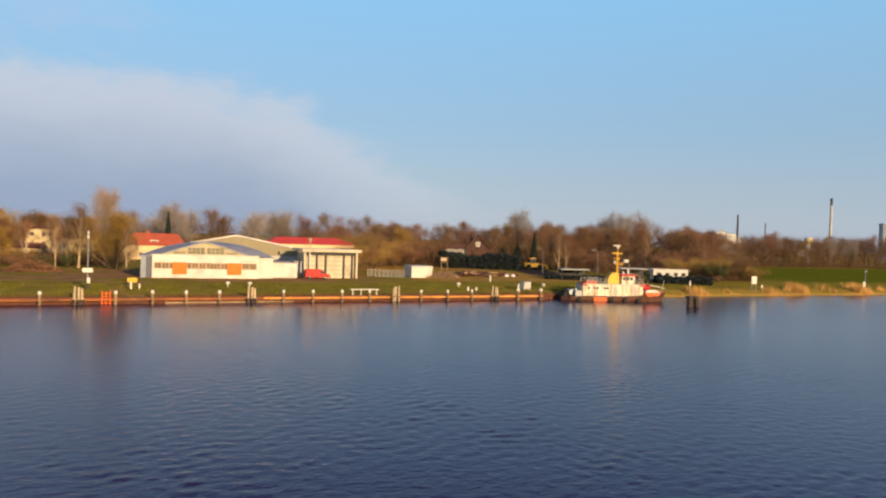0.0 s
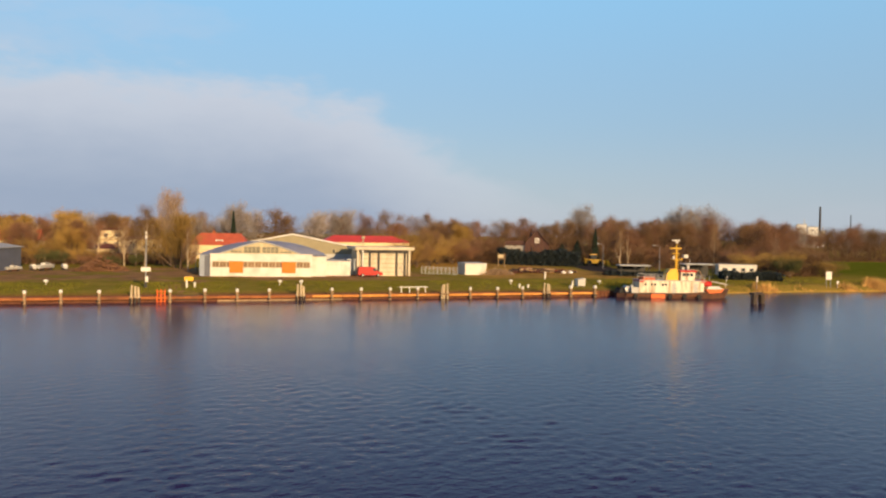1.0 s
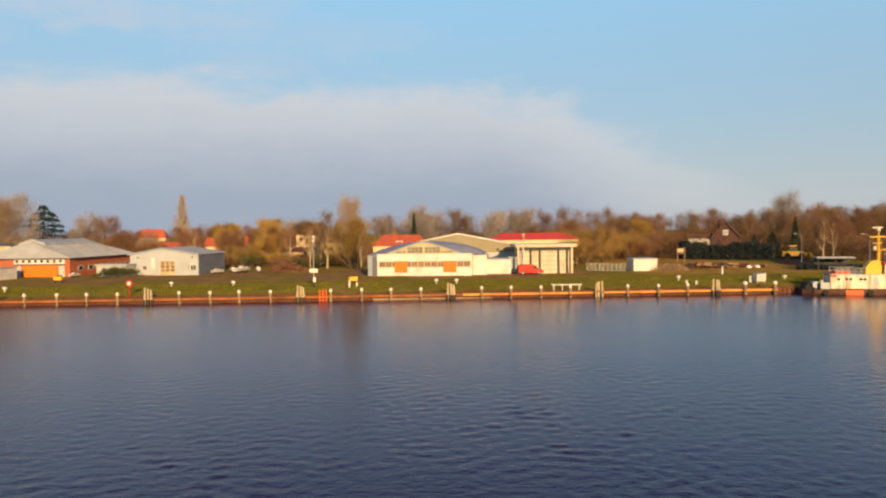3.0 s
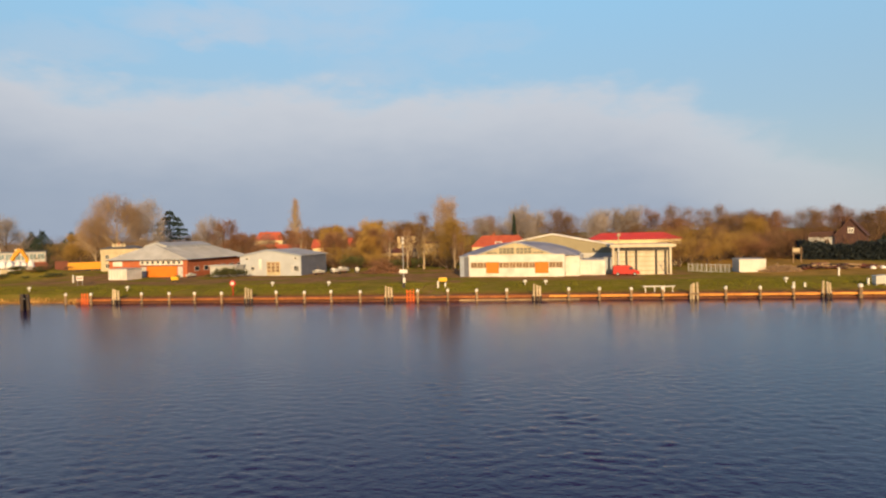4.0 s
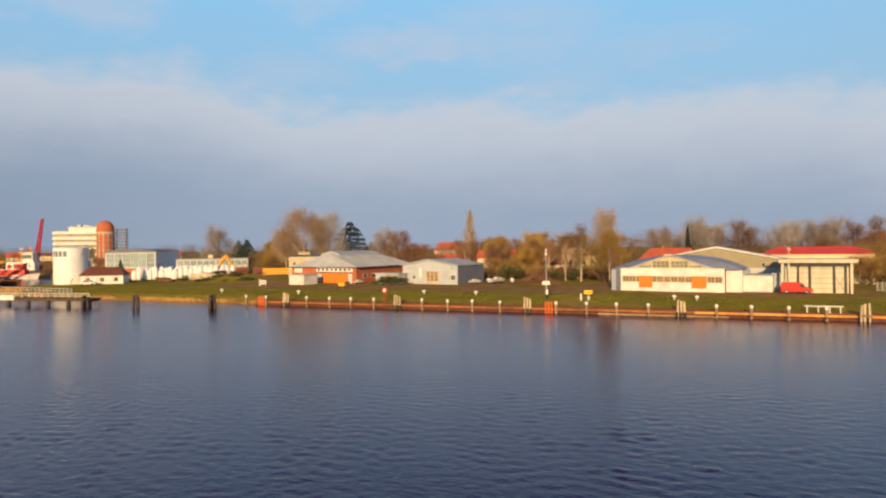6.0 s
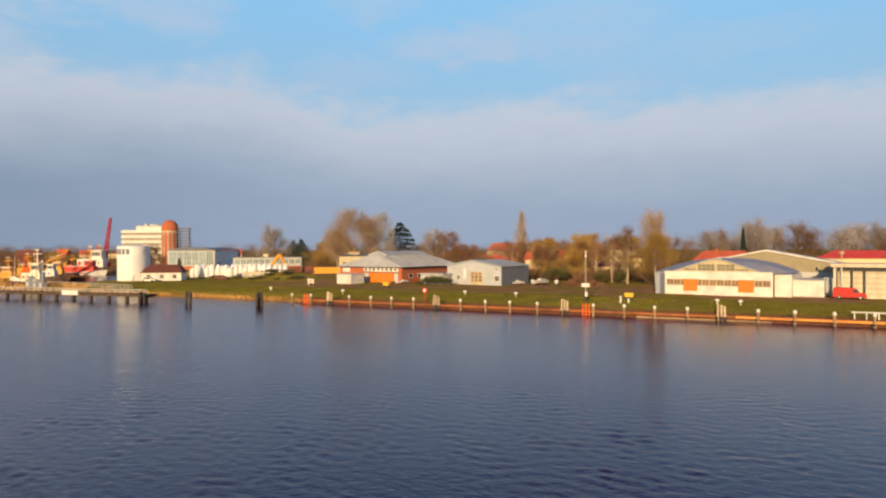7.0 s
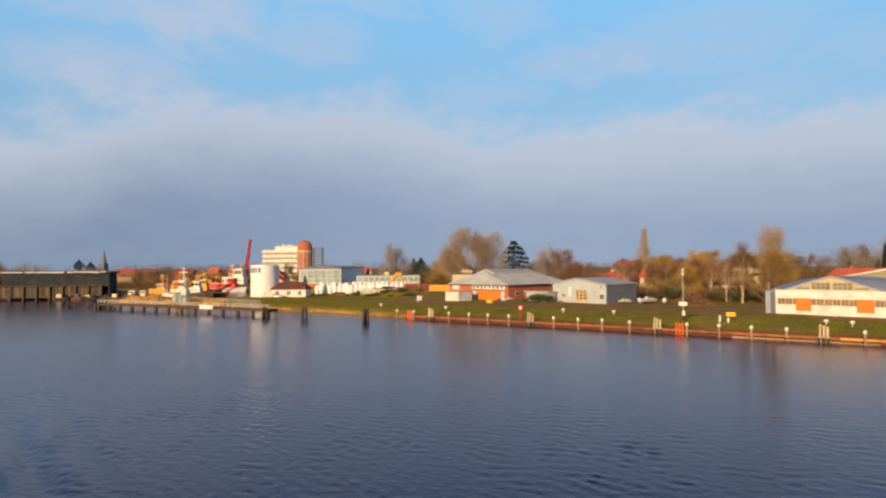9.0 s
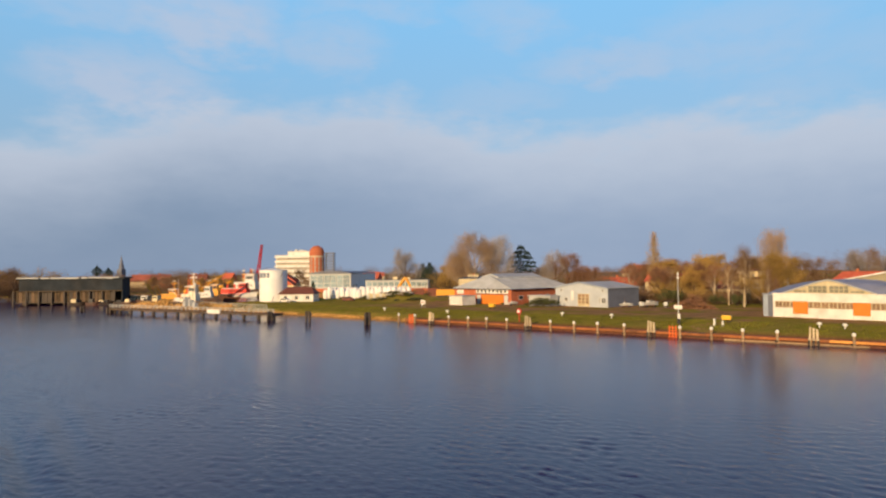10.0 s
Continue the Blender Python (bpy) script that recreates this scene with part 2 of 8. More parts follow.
M = {
    "white": mat("white_paint", (0.68, 0.65, 0.58), 0.6, stain=(0.42, 0.36, 0.28), stain_amount=0.5, vary=0.12, scale=0.6),
    "cream": mat("cream_render", (0.72, 0.58, 0.33), 0.8, vary=0.12, scale=0.5, stain=(0.5, 0.42, 0.3)),
    "greywhite": mat("pale_grey_cladding", (0.46, 0.46, 0.43), 0.6, vary=0.1, scale=0.4, stain=(0.35, 0.34, 0.32)),
    "palecladding": mat("pale_blue_grey_cladding", (0.43, 0.455, 0.47), 0.6, vary=0.1, scale=0.4, stain=(0.33, 0.34, 0.34)),
    "bluegrey": mat("blue_grey_cladding", (0.30, 0.34, 0.40), 0.55, vary=0.15, scale=0.5),
    "roofgrey": mat("grey_sheet_roof", (0.41, 0.415, 0.40), 0.7, vary=0.2, scale=0.35, stain=(0.32, 0.29, 0.22)),
    "roofblue": mat("blue_grey_roof_felt", (0.19, 0.215, 0.30), 0.7, vary=0.18, scale=0.4, stain=(0.26, 0.24, 0.22)),
    "olive": mat("olive_beige_cladding", (0.30, 0.26, 0.16), 0.7, vary=0.15, scale=0.4),
    "gable": mat("yellowed_render", (0.50, 0.42, 0.26), 0.8, vary=0.2, scale=0.8, stain=(0.34, 0.28, 0.2)),
    "orange": mat("orange_painted_metal", (0.60, 0.185, 0.020), 0.55, vary=0.12, scale=0.8),
    "brick": mat("orange_red_brick", (0.42, 0.12, 0.05), 0.85, vary=0.2, scale=0.8, fine=9, stain=(0.3, 0.12, 0.07)),
    "redroof": mat("red_roof_tiles", (0.46, 0.10, 0.05), 0.8, vary=0.2, scale=0.5, fine=5),
    "brightroof": mat("bright_red_sheet_roof", (0.72, 0.06, 0.03), 0.6, vary=0.12, scale=0.4),
    "mutedroof": mat("weathered_red_roof_tiles", (0.26, 0.075, 0.05), 0.85, vary=0.3, scale=0.5, fine=5),
    "brownroof": mat("red_brown_roof_tiles", (0.16, 0.055, 0.035), 0.8, vary=0.2, scale=0.5),
    "darkroof": mat("dark_brown_roof_tiles", (0.085, 0.042, 0.034), 0.85, vary=0.2, scale=0.5),
    "red": mat("red_paint", (0.45, 0.011, 0.005), 0.5, vary=0.1, scale=2, bump=0.05),
    "orangered": mat("orange_red_paint", (0.72, 0.13, 0.02), 0.5, vary=0.12, scale=2),
    "yellow": mat("yellow_paint", (0.72, 0.42, 0.03), 0.5, vary=0.12, scale=2),
    "amber": mat("amber_machine_paint", (0.66, 0.30, 0.02), 0.5, vary=0.15, scale=2),
    "glass": mat("dark_window_glass", (0.05, 0.055, 0.06), 0.12, vary=0.3, scale=1, bump=0.0, spec=0.6),
    "dullglass": mat("dusty_window_glass", (0.24, 0.15, 0.085), 0.35, vary=0.35, scale=1.2, bump=0.0, obj=0.25),
    "oliveglass": mat("olive_grey_glazing", (0.21, 0.20, 0.14), 0.3, vary=0.25, scale=0.8, bump=0.0, obj=0.15),
    # Pale pane colour imitates the sky's reflection in the glass.
    "balconyglass": mat("pale_sky_reflection_glazing", (0.34, 0.30, 0.24), 0.35, vary=0.2, scale=0.4, bump=0.0, obj=0.15),
    "greenglass": mat("blue_green_glazing", (0.20, 0.27, 0.28), 0.25, vary=0.25, scale=0.6, bump=0.0, obj=0.2),
    "dark": mat("dark_metal", (0.035, 0.033, 0.032), 0.6, vary=0.3),
    "steel": mat("grey_steel", (0.30, 0.30, 0.30), 0.45, metal=0.5, vary=0.2),
    "hull": mat("black_hull_paint", (0.05, 0.035, 0.03), 0.5, vary=0.3, scale=1, stain=(0.22, 0.09, 0.04), stain_amount=0.6),
    "rust": mat("rusty_sheet_piling", (0.135, 0.050, 0.022), 0.85, vary=0.35, scale=1.2, fine=8, bump=0.4, stain=(0.09, 0.05, 0.03)),
    "beige": mat("beige_door_paint", (0.60, 0.52, 0.38), 0.65, vary=0.15, scale=0.8, stain=(0.36, 0.29, 0.19), stain_amount=0.6, streak=0.3),
    # Hedge needles in blue-black: the hedge's shade is part of this colour.
    "shadehedge": mat("shade_dark_hedge", (0.024, 0.034, 0.036), 0.9, vary=0.3, scale=0.4, fine=3, bump=0, island=0.3),
    "shipwhite": mat("streaked_cream_ship_paint", (0.74, 0.66, 0.50), 0.55, vary=0.12, scale=2.4, fine=9, stain=(0.28, 0.14, 0.06), stain_amount=0.95, streak=0.2),
    "tughull": mat("rusty_red_brown_hull", (0.105, 0.048, 0.028), 0.6, vary=0.35, scale=0.9, stain=(0.045, 0.03, 0.025), stain_amount=0.85),
    "pierwood": mat("grey_brown_pier_timber", (0.085, 0.062, 0.040), 0.9, vary=0.4, scale=0.6, spec=0.1, stain=(0.14, 0.10, 0.06), stain_amount=0.5),
    # Boat house boards with the front's shade painted in; canopies share the colour.
    "shadedark": mat("shade_dark_boards_and_canvas", (0.030, 0.036, 0.042), 0.85, vary=0.4, scale=0.25, spec=0.1, stain=(0.055, 0.045, 0.035), stain_amount=0.5),
    "slate": mat("slate_grey_sheets", (0.125, 0.135, 0.165), 0.6, vary=0.15, scale=0.5),
    # Lit copy of the wale timber: the sunshine is put into its colour.
    "sunwale": mat("sunlit_orange_timber", (0.66, 0.29, 0.065), 0.8, vary=0.3, scale=0.4, fine=6, bump=0.3, stain=(0.36, 0.13, 0.04), stain_amount=0.7),
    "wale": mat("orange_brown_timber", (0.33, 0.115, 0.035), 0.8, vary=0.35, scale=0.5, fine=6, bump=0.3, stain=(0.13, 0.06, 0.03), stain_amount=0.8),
    "timber": mat("weathered_timber", (0.30, 0.20, 0.11), 0.85, vary=0.3, scale=1.4, fine=9, bump=0.4, obj=0.2),
    "paletimber": mat("pale_weathered_timber", (0.48, 0.38, 0.24), 0.85, vary=0.25, scale=1.4, fine=9, bump=0.4, obj=0.2),
    "wet": mat("wet_dark_timber", (0.05, 0.035, 0.025), 0.6, vary=0.3, scale=1.4),
    "trunk": mat("brown_bark", (0.13, 0.085, 0.05), 0.9, vary=0.3, scale=2, obj=0.2),
    "palebark": mat("pale_bark", (0.40, 0.31, 0.20), 0.9, vary=0.3, scale=2, obj=0.2),
    "twig": mat("brown_twigs", (0.250, 0.148, 0.074), 0.9, vary=0.2, scale=0.25, fine=2, bump=0, island=0.2, obj=0.25, thin=0.35),
    "twigred": mat("red_brown_twigs", (0.290, 0.150, 0.080), 0.9, vary=0.2, scale=0.25, fine=2, bump=0, island=0.2, obj=0.2, thin=0.35),
    "twiggold": mat("golden_olive_twigs", (0.43, 0.275, 0.075), 0.9, vary=0.2, scale=0.25, fine=2, bump=0, island=0.2, obj=0.2, thin=0.35),
    "twiggrey": mat("grey_brown_twigs", (0.40, 0.345, 0.295), 0.9, vary=0.2, scale=0.25, fine=2, bump=0, island=0.2, obj=0.2, thin=0.35),
    "twigtan": mat("tan_willow_twigs", (0.42, 0.290, 0.170), 0.9, vary=0.2, scale=0.25, fine=2, bump=0, island=0.2, obj=0.1, thin=0.35),
    # Distant haze is mixed into this greyer twig colour.
    "hazetwig": mat("haze_greyed_far_twigs", (0.215, 0.158, 0.128), 0.9, vary=0.2, scale=0.02, fine=0.3, bump=0, island=0.15, thin=0.35),
    "brush": mat("brown_brushwood", (0.175, 0.100, 0.052), 0.9, vary=0.35, scale=0.08, fine=0.5, bump=0, island=0.25, thin=0.3),
    "needles": mat("dark_green_needles", (0.024, 0.042, 0.026), 0.85, vary=0.35, scale=0.4, fine=3, bump=0, island=0.3),
    "leaf": mat("dull_green_leaves", (0.075, 0.08, 0.025), 0.85, vary=0.35, scale=0.4, fine=3, bump=0, island=0.35),
    "reed": mat("dry_reed", (0.52, 0.30, 0.09), 0.9, vary=0.3, scale=0.3, fine=3, bump=0, island=0.3),
    "grassblade": mat("spring_grass", (0.185, 0.170, 0.016), 0.9, vary=0.3, scale=0.2, fine=2, bump=0, island=0.25, thin=0.4),
    "concrete": mat("worn_concrete", (0.36, 0.34, 0.31), 0.85, vary=0.2, scale=0.5),
    "tankwhite": mat("white_tank_paint", (0.76, 0.74, 0.69), 0.5, vary=0.06, scale=0.25, stain=(0.5, 0.44, 0.36), stain_amount=0.25),
    "tarp": mat("white_plastic_bags", (0.74, 0.72, 0.68), 0.6, vary=0.12, scale=1.0, obj=0.08),
    "logo": mat("slate_grey_lettering", (0.16, 0.18, 0.22), 0.6, vary=0.1),
    "tyre": mat("black_rubber", (0.02, 0.02, 0.02), 0.8, vary=0.2),
}


def water_material():
    m = bpy.data.materials.new("canal_water")
    m.use_nodes = True
    n, l = m.node_tree.nodes, m.node_tree.links
    b = n["Principled BSDF"]
    b.inputs["Base Color"].default_value = (0.022, 0.008, 0.048, 1)
    b.inputs["IOR"].default_value = 1.27
    tc = n.new("ShaderNodeTexCoord").outputs["Object"]
    sep = n.new("ShaderNodeSeparateXYZ")
    l.new(tc, sep.inputs[0])

    def ramp(value, lo, hi, to_lo, to_hi):
        r = n.new("ShaderNodeMapRange")
        r.interpolation_type = "SMOOTHSTEP"
        l.new(value, r.inputs["Value"])
        for k, v in (("From Min", lo), ("From Max", hi), ("To Min", to_lo), ("To Max", to_hi)):
            r.inputs[k].default_value = v
        return r.outputs[0]

    def calc(op, a, b):
        k = n.new("ShaderNodeMath")
        k.operation = op
        for i, v in enumerate((a, b)):
            if isinstance(v, (int, float)):
                k.inputs[i].default_value = v
            else:
                l.new(v, k.inputs[i])
        return k.outputs[0]
    lee = ramp(sep.outputs[1], 24.0, 84.0, 1.0, 0.30)          # calmer in the lee of the far bank
    l.new(ramp(sep.outputs[1], 30.0, 100.0, 0.10, 0.175), b.inputs["Roughness"])
    height = None
    for scale, stretch, gain, detail in ((0.10, 1.4, 0.20, 2), (0.6, 1.7, 0.16, 2), (1.7, 1.6, 0.28, 3), (3.6, 1.5, 0.13, 3)):
        mp = n.new("ShaderNodeMapping")
        mp.inputs["Scale"].default_value = (1.0, stretch, 1.0)
        mp.inputs["Rotation"].default_value = (0, 0, 0.22)
        l.new(tc, mp.inputs[0])
        t = n.new("ShaderNodeTexNoise")
        t.inputs["Scale"].default_value, t.inputs["Detail"].default_value = scale, detail
        l.new(mp.outputs[0], t.inputs["Vector"])
        wave = calc("MULTIPLY", t.outputs[0], gain)
        height = wave if height is None else calc("ADD", height, wave)
    height = calc("MULTIPLY", height, lee)
    bp = n.new("ShaderNodeBump")
    bp.inputs["Strength"].default_value, bp.inputs["Distance"].default_value = 0.24, 0.6
    l.new(height, bp.inputs["Height"])
    l.new(bp.outputs[0], b.inputs["Normal"])
    return m


def ground_material():
    """Grass, worn yard and dry bank, by zones with ragged borders."""
    m = bpy.data.materials.new("bank_ground")
    m.use_nodes = True
    n, l = m.node_tree.nodes, m.node_tree.links
    b = n["Principled BSDF"]
    b.inputs["Roughness"].default_value, b.inputs["Specular IOR Level"].default_value = 1.0, 0.0
    tc = n.new("ShaderNodeTexCoord").outputs["Object"]
    s = n.new("ShaderNodeSeparateXYZ")
    l.new(tc, s.inputs[0])

    def noise_at(scale, detail=5):
        t = n.new("ShaderNodeTexNoise")
        t.inputs["Scale"].default_value, t.inputs["Detail"].default_value = scale, detail
        l.new(tc, t.inputs["Vector"])
        return t.outputs[0]

    def calc(op, a, c=0.0, d=0.0):
        k = n.new("ShaderNodeMath")
        k.operation = op
        for i, v in enumerate((a, c, d)):
            if isinstance(v, (int, float)):
                k.inputs[i].default_value = v
            else:
                l.new(v, k.inputs[i])
        return k.outputs[0]

    def step(v, lo, hi):
        r = n.new("ShaderNodeMapRange")
        r.interpolation_type = "SMOOTHSTEP"
        l.new(v, r.inputs["Value"])
        r.inputs["From Min"].default_value, r.inputs["From Max"].default_value = lo, hi
        return r.outputs[0]

    def mix(f, a, c):
        k = n.new("ShaderNodeMix")
        k.data_type = "RGBA"
        l.new(f, k.inputs[0])
        for v, i in ((a, 6), (c, 7)):
            if isinstance(v, tuple):
                k.inputs[i].default_value = (*v, 1)
            else:
                l.new(v, k.inputs[i])
        return k.outputs[2]
    big, mid, fine = noise_at(0.05), noise_at(0.35), noise_at(2.5)
    grass = mix(step(mid, 0.3, 0.7), (0.190, 0.185, 0.026), (0.290, 0.228, 0.045))
    grass = mix(step(fine, 0.45, 0.75), grass, (0.30, 0.175, 0.042))
    field = mix(step(mid, 0.3, 0.7), (0.105, 0.130, 0.010), (0.150, 0.160, 0.018))
    yard = mix(step(mid, 0.3, 0.75), (0.27, 0.150, 0.072), (0.40, 0.225, 0.100))
    yard = mix(step(fine, 0.5, 0.72), yard, (0.20, 0.15, 0.045))
    yard = mix(step(noise_at(0.11, 6), 0.46, 0.62), yard, grass)
    straw = mix(step(mid, 0.35, 0.7), (0.50, 0.28, 0.075), (0.30, 0.19, 0.045))
    y = calc("MULTIPLY_ADD", calc("SUBTRACT", mid, 0.5), 5.0, s.outputs[1])
    x = calc("MULTIPLY_ADD", calc("SUBTRACT", big, 0.5), 26.0, s.outputs[0])
    yard_mask = calc("MULTIPLY", calc("MULTIPLY", step(y, 134.0, 143.0), step(y, 186.0, 176.0)), calc("MULTIPLY", step(x, -112.0, -100.0), step(x, 58.0, 46.0)))
    field_mask = calc("MULTIPLY", calc("MULTIPLY", step(y, 133.0, 145.0), step(y, 242.0, 234.0)), step(x, 150.0, 196.0))
    edge = step(s.outputs[1], 120.5, 116.5)
    straw_mask = calc("MULTIPLY", calc("MAXIMUM", calc("MULTIPLY", calc("MULTIPLY", step(x, 84.0, 100.0), 0.4), step(y, 133.0, 122.0)), calc("MAXIMUM", calc("MULTIPLY", edge, calc("MULTIPLY", step(s.outputs[0], 78.0, 90.0), 0.85)), calc("MULTIPLY", step(s.outputs[0], 56.0, 62.0), calc("MULTIPLY", step(y, 138.0, 144.0), step(s.outputs[0], 106.0, 98.0))))), step(mid, 0.15, 0.5))
    c = mix(calc("MAXIMUM", yard_mask, step(s.outputs[0], -188.0, -205.0)), grass, yard)
    c = mix(calc("MULTIPLY", edge, step(s.outputs[0], 86.0, 76.0)), c, mix(step(fine, 0.35, 0.7), (0.22, 0.105, 0.034), (0.34, 0.19, 0.06)))
    lane = calc("ABSOLUTE", calc("SUBTRACT", s.outputs[0], calc("MULTIPLY_ADD", s.outputs[1], 0.33, 53.5)))   # the asphalt lane below the villa
    road_mask = calc("MULTIPLY", step(lane, 7.5, 5.5), calc("MULTIPLY", step(s.outputs[1], 143.0, 147.0), step(s.outputs[1], 240.0, 225.0)))
    c = mix(road_mask, c, (0.052, 0.046, 0.044))
    path = calc("ABSOLUTE", calc("SUBTRACT", x, calc("MULTIPLY_ADD", s.outputs[1], 0.06, -7.8)))      # worn path up from the landing
    c = mix(calc("MULTIPLY", step(path, 2.2, 0.9), step(s.outputs[1], 142.0, 138.0)), c, yard)
    c = mix(field_mask, c, field)
    c = mix(straw_mask, c, straw)
    l.new(c, b.inputs["Base Color"])
    bp = n.new("ShaderNodeBump")
    bp.inputs["Strength"].default_value, bp.inputs["Distance"].default_value = 0.6, 0.25
    l.new(fine, bp.inputs["Height"])
    l.new(bp.outputs[0], b.inputs["Normal"])
    return m


# ---- mesh helpers ----
def part(name, bm, material, parent=None, label="", smooth=False):
    """Links a bmesh as one mesh object, under a thing or a part."""
    me = bpy.data.meshes.new(name)
    bmesh.ops.recalc_face_normals(bm, faces=bm.faces)
    bm.to_mesh(me)
    bm.free()
    me.materials.append(material)
    if smooth:
        me.shade_smooth()
    ob = new(name, me)
    ob.parent = parent
    if label:
        ob["label"] = label
    return ob


def raw(name, verts, faces, material, parent=None, label=""):
    me = bpy.data.meshes.new(name)
    me.from_pydata(verts, [], faces)
    me.materials.append(material)
    ob = new(name, me)
    ob.parent = parent
    if label:
        ob["label"] = label
    return ob


def thing(name, m, label, category, group="", kind=""):
    ob = new(name)
    ob.empty_display_size = 0.2
    ob.matrix_basis = m
    return tagged(ob, label, category, group, kind)


def box(bm, x0, y0, z0, x1, y1, z1, taper=0.0):
    t = taper
    v = [bm.verts.new(p) for p in ((x0, y0, z0), (x1, y0, z0), (x1, y1, z0), (x0, y1, z0),
                                   (x0 + t, y0 + t, z1), (x1 - t, y0 + t, z1), (x1 - t, y1 - t, z1), (x0 + t, y1 - t, z1))]
    for f in ((3, 2, 1, 0), (4, 5, 6, 7), (0, 1, 5, 4), (1, 2, 6, 5), (2, 3, 7, 6), (3, 0, 4, 7)):
        bm.faces.new([v[i] for i in f])
    return bm


def boxes(*rows):
    bm = bmesh.new()
    for r in rows:
        box(bm, *r)
    return bm


def prism(bm, outline, v0, v1):
    """An outline in x and z, drawn out from y = v0 to v1."""
    a = [bm.verts.new((x, v0, z)) for x, z in outline]
    b = [bm.verts.new((x, v1, z)) for x, z in outline]
    bm.faces.new(a)
    bm.faces.new(list(reversed(b)))
    for i in range(len(a)):
        j = (i + 1) % len(a)
        bm.faces.new((a[i], b[i], b[j], a[j]))
    return bm


def tube(bm, p0, p1, r0, r1=None, n=8, cap=True):
    p0, p1 = Vector(p0), Vector(p1)
    r1 = r0 if r1 is None else r1
    d = (p1 - p0).normalized()
    u = d.cross(Vector((0.31, 0.27, 1)) if abs(d.z) < 0.95 else Vector((1, 0, 0))).normalized()
    w = d.cross(u)
    rings = [[bm.verts.new(p + (u * math.cos(6.2832 * i / n) + w * math.sin(6.2832 * i / n)) * r) for i in range(n)] for p, r in ((p0, r0), (p1, r1))]
    for i in range(n):
        j = (i + 1) % n
        bm.faces.new((rings[0][i], rings[0][j], rings[1][j], rings[1][i]))
    if cap:
        bm.faces.new(list(reversed(rings[0])))
        bm.faces.new(rings[1])
    return bm


def tubes(*rows):
    bm = bmesh.new()
    for r in rows:
        tube(bm, *r)
    return bm


def lathe(profile, n=20):
    bm = bmesh.new()
    rings = [[bm.verts.new((r * math.cos(6.2832 * i / n), r * math.sin(6.2832 * i / n), z)) for i in range(n)] for r, z in profile]
    for a, b in zip(rings, rings[1:]):
        for i in range(n):
            j = (i + 1) % n
            bm.faces.new((a[i], a[j], b[j], b[i]))
    bm.faces.new(list(reversed(rings[0])))
    bm.faces.new(rings[-1])
    return bm


def window(parent, x0, z0, x1, z1, y, frame_mat, pane_mat, cols=2, rows=1, bar=0.09):
    """A window in a wall that faces -y: frame with bars, and a pane set back in it."""
    bm = boxes((x0, y - 0.07, z0, x1, y + 0.02, z0 + bar), (x0, y - 0.07, z1 - bar, x1, y + 0.02, z1))
    for i in range(cols + 1):
        c = x0 + (x1 - x0 - bar) * i / cols
        box(bm, c, y - 0.065, z0 + bar, c + bar, y + 0.02, z1 - bar)
    for i in range(1, rows):
        c = z0 + (z1 - z0) * i / rows
        box(bm, x0 + bar, y - 0.06, c - bar / 2, x1 - bar, y + 0.02, c + bar / 2)
    w = part("window", bm, frame_mat, parent)
    part("pane", boxes((x0 + 0.01, y - 0.025, z0 + 0.01, x1 - 0.01, y + 0.01, z1 - 0.01)), pane_mat, w)
    return w


def side_window(parent, y0, z0, y1, z1, x, sign, frame_mat, pane_mat):
    """The same in a wall that faces along x."""
    s = 0.07 * sign
    bm = boxes((min(x, x + s), y0, z0, max(x, x + s), y1, z0 + 0.09), (min(x, x + s), y0, z1 - 0.09, max(x, x + s), y1, z1),
               (min(x, x + s), y0, z0 + 0.09, max(x, x + s), y0 + 0.09, z1 - 0.09), (min(x, x + s), y1 - 0.09, z0 + 0.09, max(x, x + s), y1, z1 - 0.09))
    w = part("window", bm, frame_mat, parent)
    part("pane", boxes((min(x, x + s * 0.4), y0 + 0.05, z0 + 0.05, max(x, x + s * 0.4), y1 - 0.05, z1 - 0.05)), pane_mat, w)
    return w


def seams(x0, x1, z0, z1, y, step, depth=0.05, width=0.06):
    """Upright ribs of a sheet wall that faces -y."""
    bm = bmesh.new()
    k = x0
    while k < x1:
        box(bm, k, y - depth, z0, k + width, y, z1)
        k += step
    return bm


# ---- large structure: water, banks, quay ----
def shore(x):
    """The y of the canal bank's edge."""
    if x > -64:
        return 115.4 if x < 79 else 115.4 + min(2.6, (x - 79) * 0.13) + 0.5 * math.sin(x * 0.21)
    return 115.4 + min(2.0, (-64 - x) * 0.2) - max(0, min(80, -120 - x)) * 0.07 + max(0, min(60, -260 - x)) * 0.2


def land(x, y):
    s = y - shore(x)
    if s <= 0:
        return max(-2.5, s * 1.5)
    if (-285 < x < -200 and y < 206) or (-200 <= x < -167 and 117.6 < y < 206):   # the harbour basin
        return -2.5
    quay = -66 < x < 78
    z = (0.75 if quay else 0.15) + (0.55 * min(1, s / 6) if quay else 1.15 * min(1, s / 4))
    z += 0.45 * min(1, max(0, (s - 6) / 22))
    if s < 60:
        z += 0.10 * noise.noise((x * 0.15, y * 0.15, 0)) * min(1, s / 5)
    mound = math.exp(-((x + 116) / 15) ** 2 - ((y - 168) / 7) ** 2) * 2.6
    return z + mound


